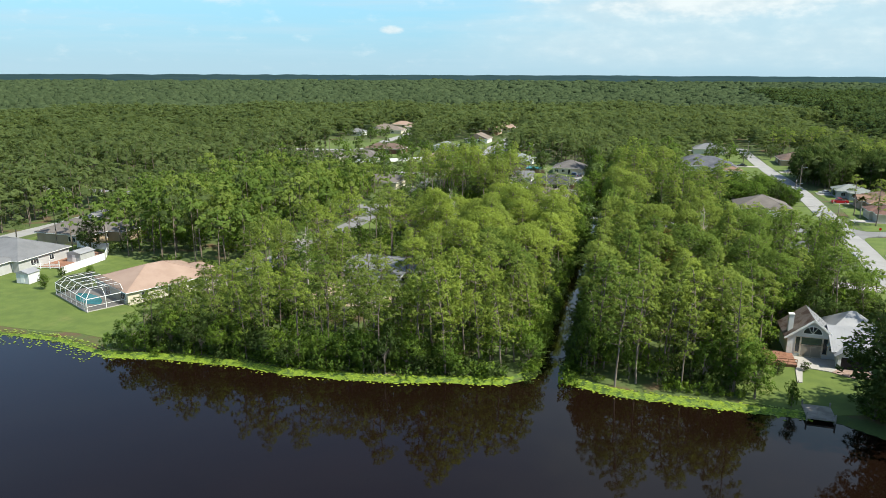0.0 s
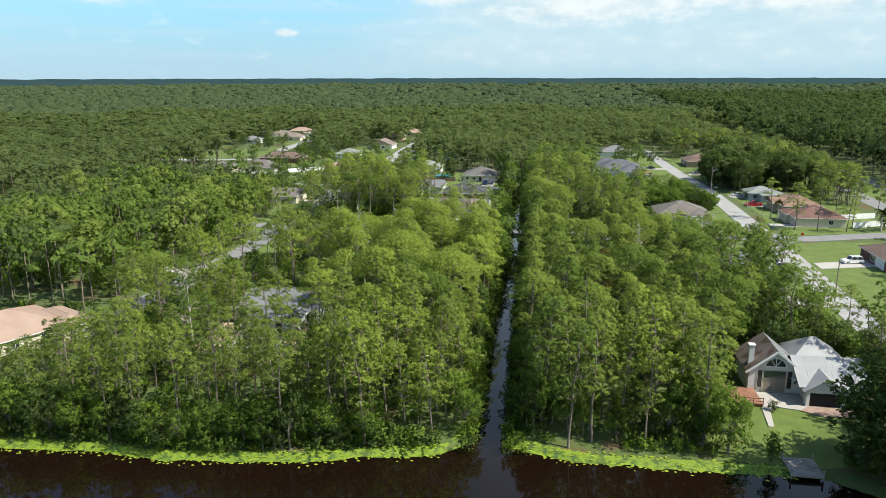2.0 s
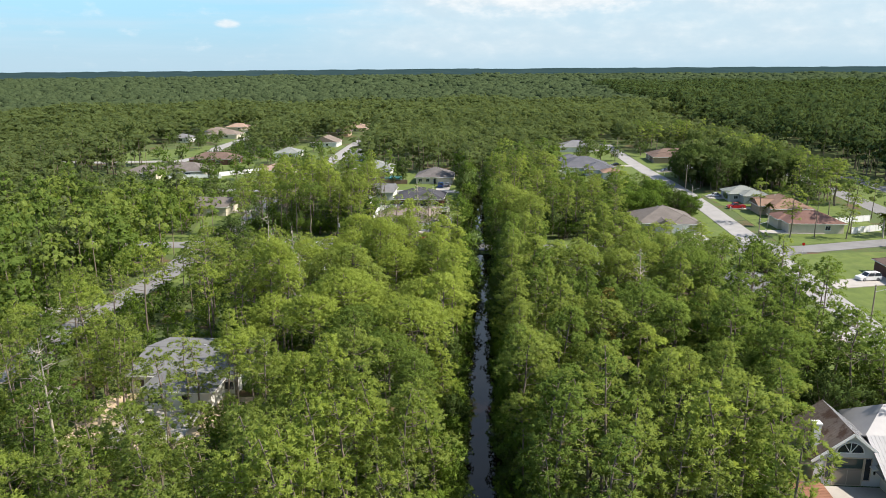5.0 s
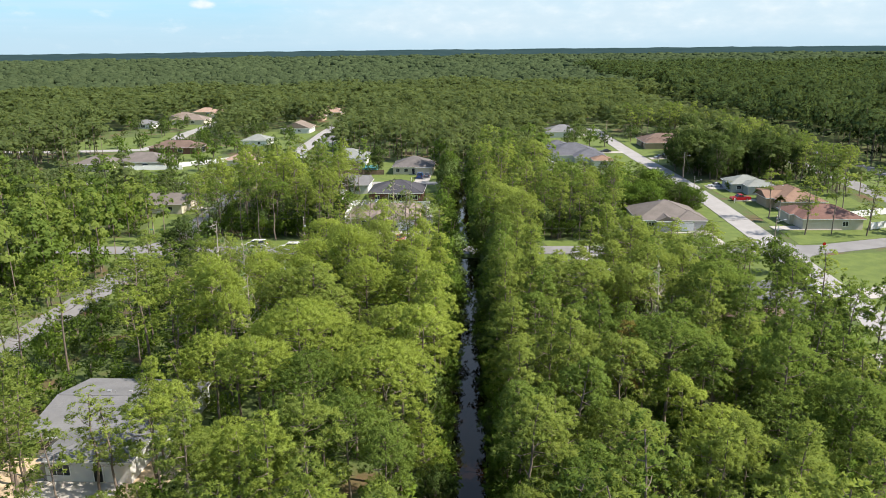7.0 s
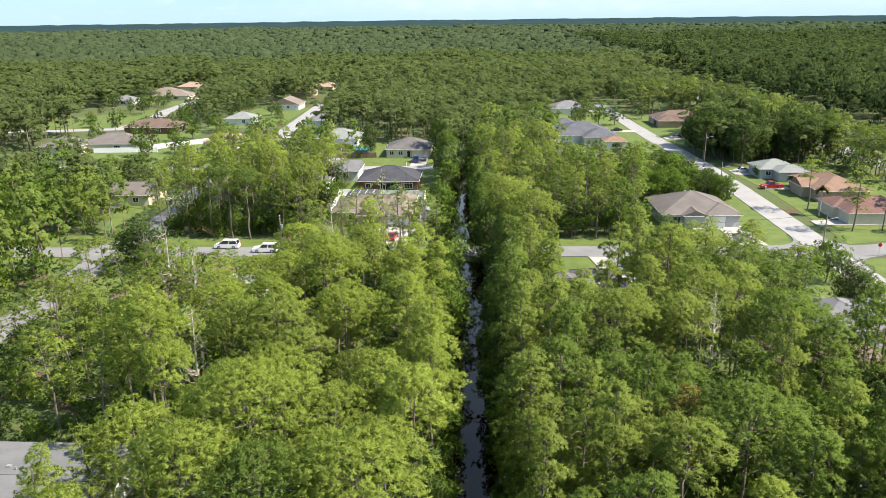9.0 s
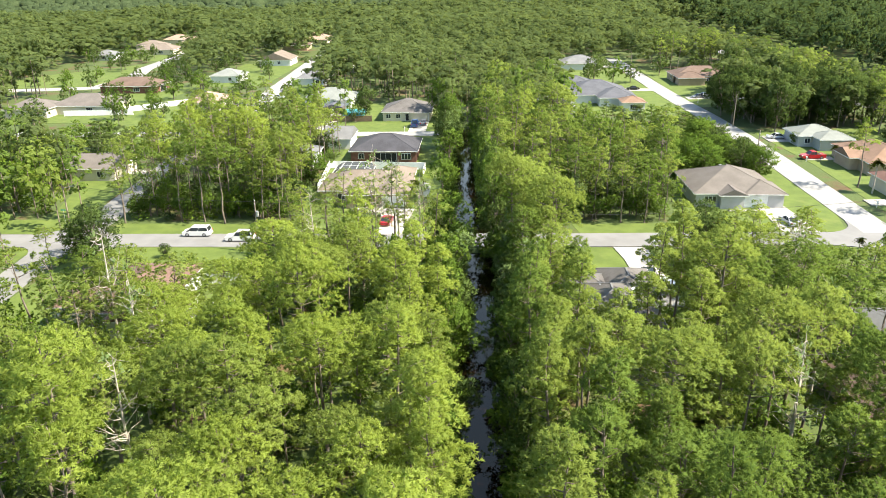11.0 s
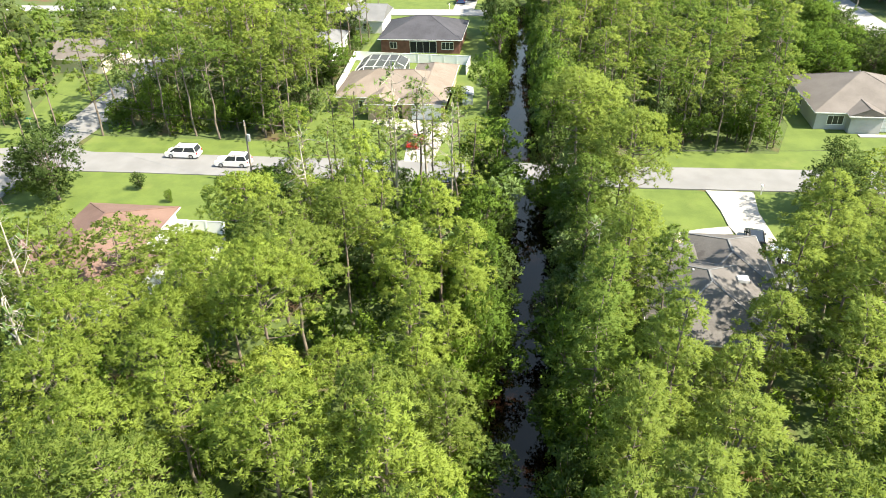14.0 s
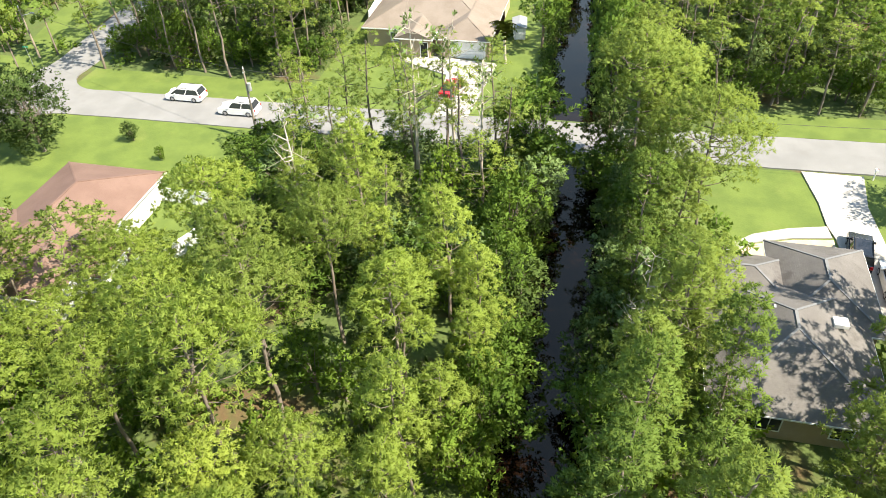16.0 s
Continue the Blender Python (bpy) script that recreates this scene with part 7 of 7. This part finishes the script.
car(-31.8, 326.5, 90, "dark car before the beige garage", GREY, "sedan")
car(60.0, 369.0, 200, "dark car on a shaded driveway", GREY, "sedan")
car(62.5, 371.5, 200, "white car on a shaded driveway", WHITE, "sedan")
car(41.0, 386.5, 180, "dark sedan on a far driveway", BLACK, "sedan")
car(-97.0, 358.5, 180, "silver car on a far driveway", SILVER, "sedan")
car(-87.0, 352.0, 10, "white pickup on a far driveway", WHITE, "pickup")
car(-88.0, 372.0, 10, "white car on a far lawn edge", WHITE, "sedan")


def pole(x, y, h, label, arms=(), lamp=False, transformer=False, lean=0.0):
    ob = root("utility_pole", pose(x, y, 0.1, 0, lean, 0), label, "pole")
    Shape().rod((0, 0, 0), (0, 0, h), 0.16, 0.10, 10).make("post", M_POLE, ob)
    Shape().box(-0.08, -0.16, h - 0.5, 0.08, 0.16, h - 0.35).make("bracket", M_STEEL, ob)
    Shape().rod((0, 0, h), (0, 0, h + 0.22), 0.05).make("insulator", M_WHITE, ob)
    if transformer:
        Shape().rod((0.32, 0, h - 2.6), (0.32, 0, h - 1.7), 0.22, n=10).make("transformer", M_STEEL, ob, "grey steel drum")
    if lamp:
        Shape().rod((0, 0, h - 1.2), (1.7, 0.1, h - 0.8), 0.035).make("lamp_arm", M_STEEL, ob)
        Shape().box(1.5, 0.0, h - 0.88, 2.1, 0.24, h - 0.74).make("lamp_head", M_STEEL, ob)
    return ob


pole(-51.6, 224.2, 9.0, "weathered wooden utility pole beside the lawn", transformer=True, lean=1.5)
pole(48.0, 277.6, 8.5, "wooden utility pole with street lamp", lamp=True)
pole(51.2, 226.6, 9.0, "wooden utility pole at the junction", lamp=True)
pole(52.0, 172.4, 9.0, "wooden utility pole beside the east street", lamp=True)
pole(47.5, 426.0, 9.0, "far wooden utility pole at the street's end")
pole(57.0, 322.0, 9.0, "wooden utility pole beside dark oaks", lamp=True)
pole(-93.0, 240.0, 7.5, "street lamp pole beside the side street", lamp=True)
pole(-58.5, 317.5, 8.0, "wooden pole on the dead-end street")


def cable(a, b, sag, label="black overhead cable slung between poles"):
    a, b = Vector(a), Vector(b)
    curve = bpy.data.curves.new("cable", "CURVE")
    curve.dimensions, curve.bevel_depth, curve.bevel_resolution = "3D", 0.022, 0
    strand = curve.splines.new("POLY")
    strand.points.add(12)
    for i, p in enumerate(strand.points):
        at = a.lerp(b, i / 12) + Vector((0, 0, -sag * 4 * (i / 12) * (1 - i / 12)))
        p.co = (*at, 1.0)
    curve.materials.append(M_CABLE)
    tagged(new("cable", curve), label, "cable")


cable((-51.6, 224.2, 9.0), (-93.0, 240.0, 7.4), 0.8)
cable((-51.6, 224.2, 9.0), (51.2, 226.6, 9.0), 2.5)
cable((48.0, 277.6, 8.4), (57.0, 322.0, 8.9), 1.0)
cable((57.0, 322.0, 8.9), (68.0, 312.0, 6.0), 0.8)


def mailbox(x, y, label="white mailbox on a post beside the driveway"):
    ob = root("mailbox", pose(x, y, 0.14, 0, 0, rng.uniform(-8, 8)), label, "mailbox")
    Shape().box(-0.06, -0.06, 0, 0.06, 0.06, 1.05).make("post", M_WHITE, ob)
    Shape().hull([(-0.12, -0.26, 1.05), (0.12, -0.26, 1.05), (0.12, 0.26, 1.05), (-0.12, 0.26, 1.05)], [(-0.1, -0.26, 1.3), (0.1, -0.26, 1.3), (0.1, 0.26, 1.3), (-0.1, 0.26, 1.3)]).make("box", M_WHITE, ob)
    Shape().box(0.12, -0.05, 1.15, 0.14, 0.05, 1.4).make("flag", M_TAIL, ob)


for x, y in ((14.3, 227.0), (37.0, 235.4), (52.6, 203.5), (61.4, 303.0), (61.6, 283.0), (61.0, 249.0), (-36.5, 317.0), (57.5, 360.0)):
    mailbox(x, y)

sign = root("street_sign", pose(-92.3, 237.6, 0.14), "green street name sign on a steel post", "sign")
Shape().rod((0, 0, 0), (0, 0, 2.9), 0.035).make("post", M_STEEL, sign)
Shape().box(-0.45, -0.015, 2.7, 0.45, 0.015, 2.92).make("plate", plain("sign_green", (0.01, 0.28, 0.17), 0.4), sign)
stop = root("stop_sign", pose(62.8, 228.6, 0.14), "red octagonal stop sign on a steel post", "sign")
Shape().rod((0, 0, 0), (0, 0, 2.5), 0.035).make("post", M_STEEL, stop)
Shape().hull([(0.4 * math.cos(math.pi / 8 + math.pi / 4 * i), -0.06, 2.3 + 0.4 * math.sin(math.pi / 8 + math.pi / 4 * i)) for i in range(8)], [(0.4 * math.cos(math.pi / 8 + math.pi / 4 * i), -0.04, 2.3 + 0.4 * math.sin(math.pi / 8 + math.pi / 4 * i)) for i in range(8)]).make("plate", M_TAIL, stop)


def fence(points, label, material, h=1.8, bay=2.4, gap=0.0, name="fence"):
    """A board fence: posts, and panels between them."""
    ob = root(name, pose(*points[0], 0.1), label, "fence")
    ox, oy = points[0]
    for (xa, ya), (xb, yb) in zip(points, points[1:]):
        d = math.hypot(xb - xa, yb - ya)
        n = max(1, round(d / bay))
        for i in range(n + 1):
            x, y = xa + (xb - xa) * i / n - ox, ya + (yb - ya) * i / n - oy
            Shape().beam((x, y, 0), (x, y, h + 0.12), 0.13).make("post", material, ob)
            if i < n:
                x2, y2 = xa + (xb - xa) * (i + 1) / n - ox, ya + (yb - ya) * (i + 1) / n - oy
                p = Shape()
                if gap:
                    for z in (0.35, 0.75, 1.15):
                        p.beam((x, y, z), (x2, y2, z), 0.05, 0.13)
                else:
                    p.beam((x, y, 0.1 + (h - 0.1) / 2), (x2, y2, 0.1 + (h - 0.1) / 2), 0.05, h - 0.12)
                    p.beam((x, y, h), (x2, y2, h), 0.08, 0.1)
                p.make("panel", material, ob)
    return ob


fence([(-126.6, 128.8), (-126.8, 142.5), (-133.0, 151.0), (-143, 151)], "white vinyl privacy fence round a back yard", M_VINYL)
fence([(-57.2, 211.2), (-50.2, 211.2), (-48.9, 206.6), (-51, 201)], "white vinyl privacy fence beside the rose-roofed house", M_VINYL)
fence([(-48.8, 258), (-50.1, 277.2), (-27.4, 275.6), (-27.6, 270)], "white vinyl privacy fence round the tan house's garden", M_VINYL)
fence([(-74, 331), (-48, 331)], "brown board fence along the dead-end street", M_FENCEWOOD)
fence([(-74, 331), (-76, 352)], "brown board fence beside a white house", M_FENCEWOOD)
fence([(-132, 348), (-112, 366)], "white vinyl fence between far gardens", M_VINYL)
fence([(-150, 341), (-128, 343)], "white vinyl fence behind a brown-roofed house", M_VINYL)
fence([(84, 250.5), (96, 256)], "white board fence beside the red-roofed house", M_VINYL)
fence([(82, 262), (97, 268)], "white board fence behind the red-roofed house", M_VINYL)
fence([(-140, 130.5), (-131, 132.5)], "low white deck railing", M_VINYL, gap=1)

# back yard of the grey lake house
tagged(Shape().slab([(-139, 132.5), (-130.5, 132.6), (-131, 148), (-138, 148)], 0.1, 0.32).make("wooden_deck", M_DECK), "red-brown wooden deck behind the grey house", "deck")


def shed(x, y, w, d, h, label, wall, roof, turn=0):
    ob = root("shed", pose(x, y, 0.2, 0, 0, turn), label, "shed")
    Shape().box(-w / 2, -d / 2, 0, w / 2, d / 2, h).make("wall", WALLS[wall], ob)
    sh = Shape()
    roof_shape(sh, -w / 2, -d / 2, w / 2, d / 2, h, 0.3, "gable_y", 0.2, 0.08)
    sh.make("roof", roof, ob)
    Shape().box(-0.5, -d / 2 - 0.04, 0.1, 0.5, -d / 2, 1.9).make("door", M_WHITE, ob)


shed(-132.0, 140.4, 4.0, 4.6, 2.2, "pale grey garden shed on the deck", "grey", M_METALROOF)
shed(-26.0, 256.6, 1.7, 3.4, 1.7, "small white trailer beside the house", "white", M_METALROOF, 8)
shed(-129.0, 121.8, 3.4, 3.0, 2.3, "white open boat shelter on the lake lawn", "white", M_METALROOF)
shed(-62.0, 344.0, 6.0, 5.0, 2.3, "dark-roofed shed beside a swimming pool", "brown", ROOFS["slate"])
tagged(Shape().box(-58.5, 339.5, 0.1, -51.8, 346.0, 1.2).make("above_ground_pool", M_TEAL), "teal above-ground pool behind a brown fence", "pool")
tarp = Shape()
tarp.hull([(21.5, 147.5, 1.9), (25.2, 147.2, 1.9), (25.4, 150.2, 1.9), (21.3, 150.4, 1.9)], [(22.2, 148.3, 2.5), (24.6, 148.2, 2.5), (24.6, 149.4, 2.5), (22.2, 149.5, 2.5)])
canopy = root("garden_canopy", pose(0, 0, 0), "teal garden canopy among the trees", "canopy")
tarp.make("cover", M_TEAL, canopy)
for x, y in ((21.7, 147.7), (25.0, 147.4), (25.2, 150.0), (21.5, 150.2)):
    Shape().rod((x, y, 0), (x, y, 2.0), 0.04).make("leg", M_STEEL, canopy)
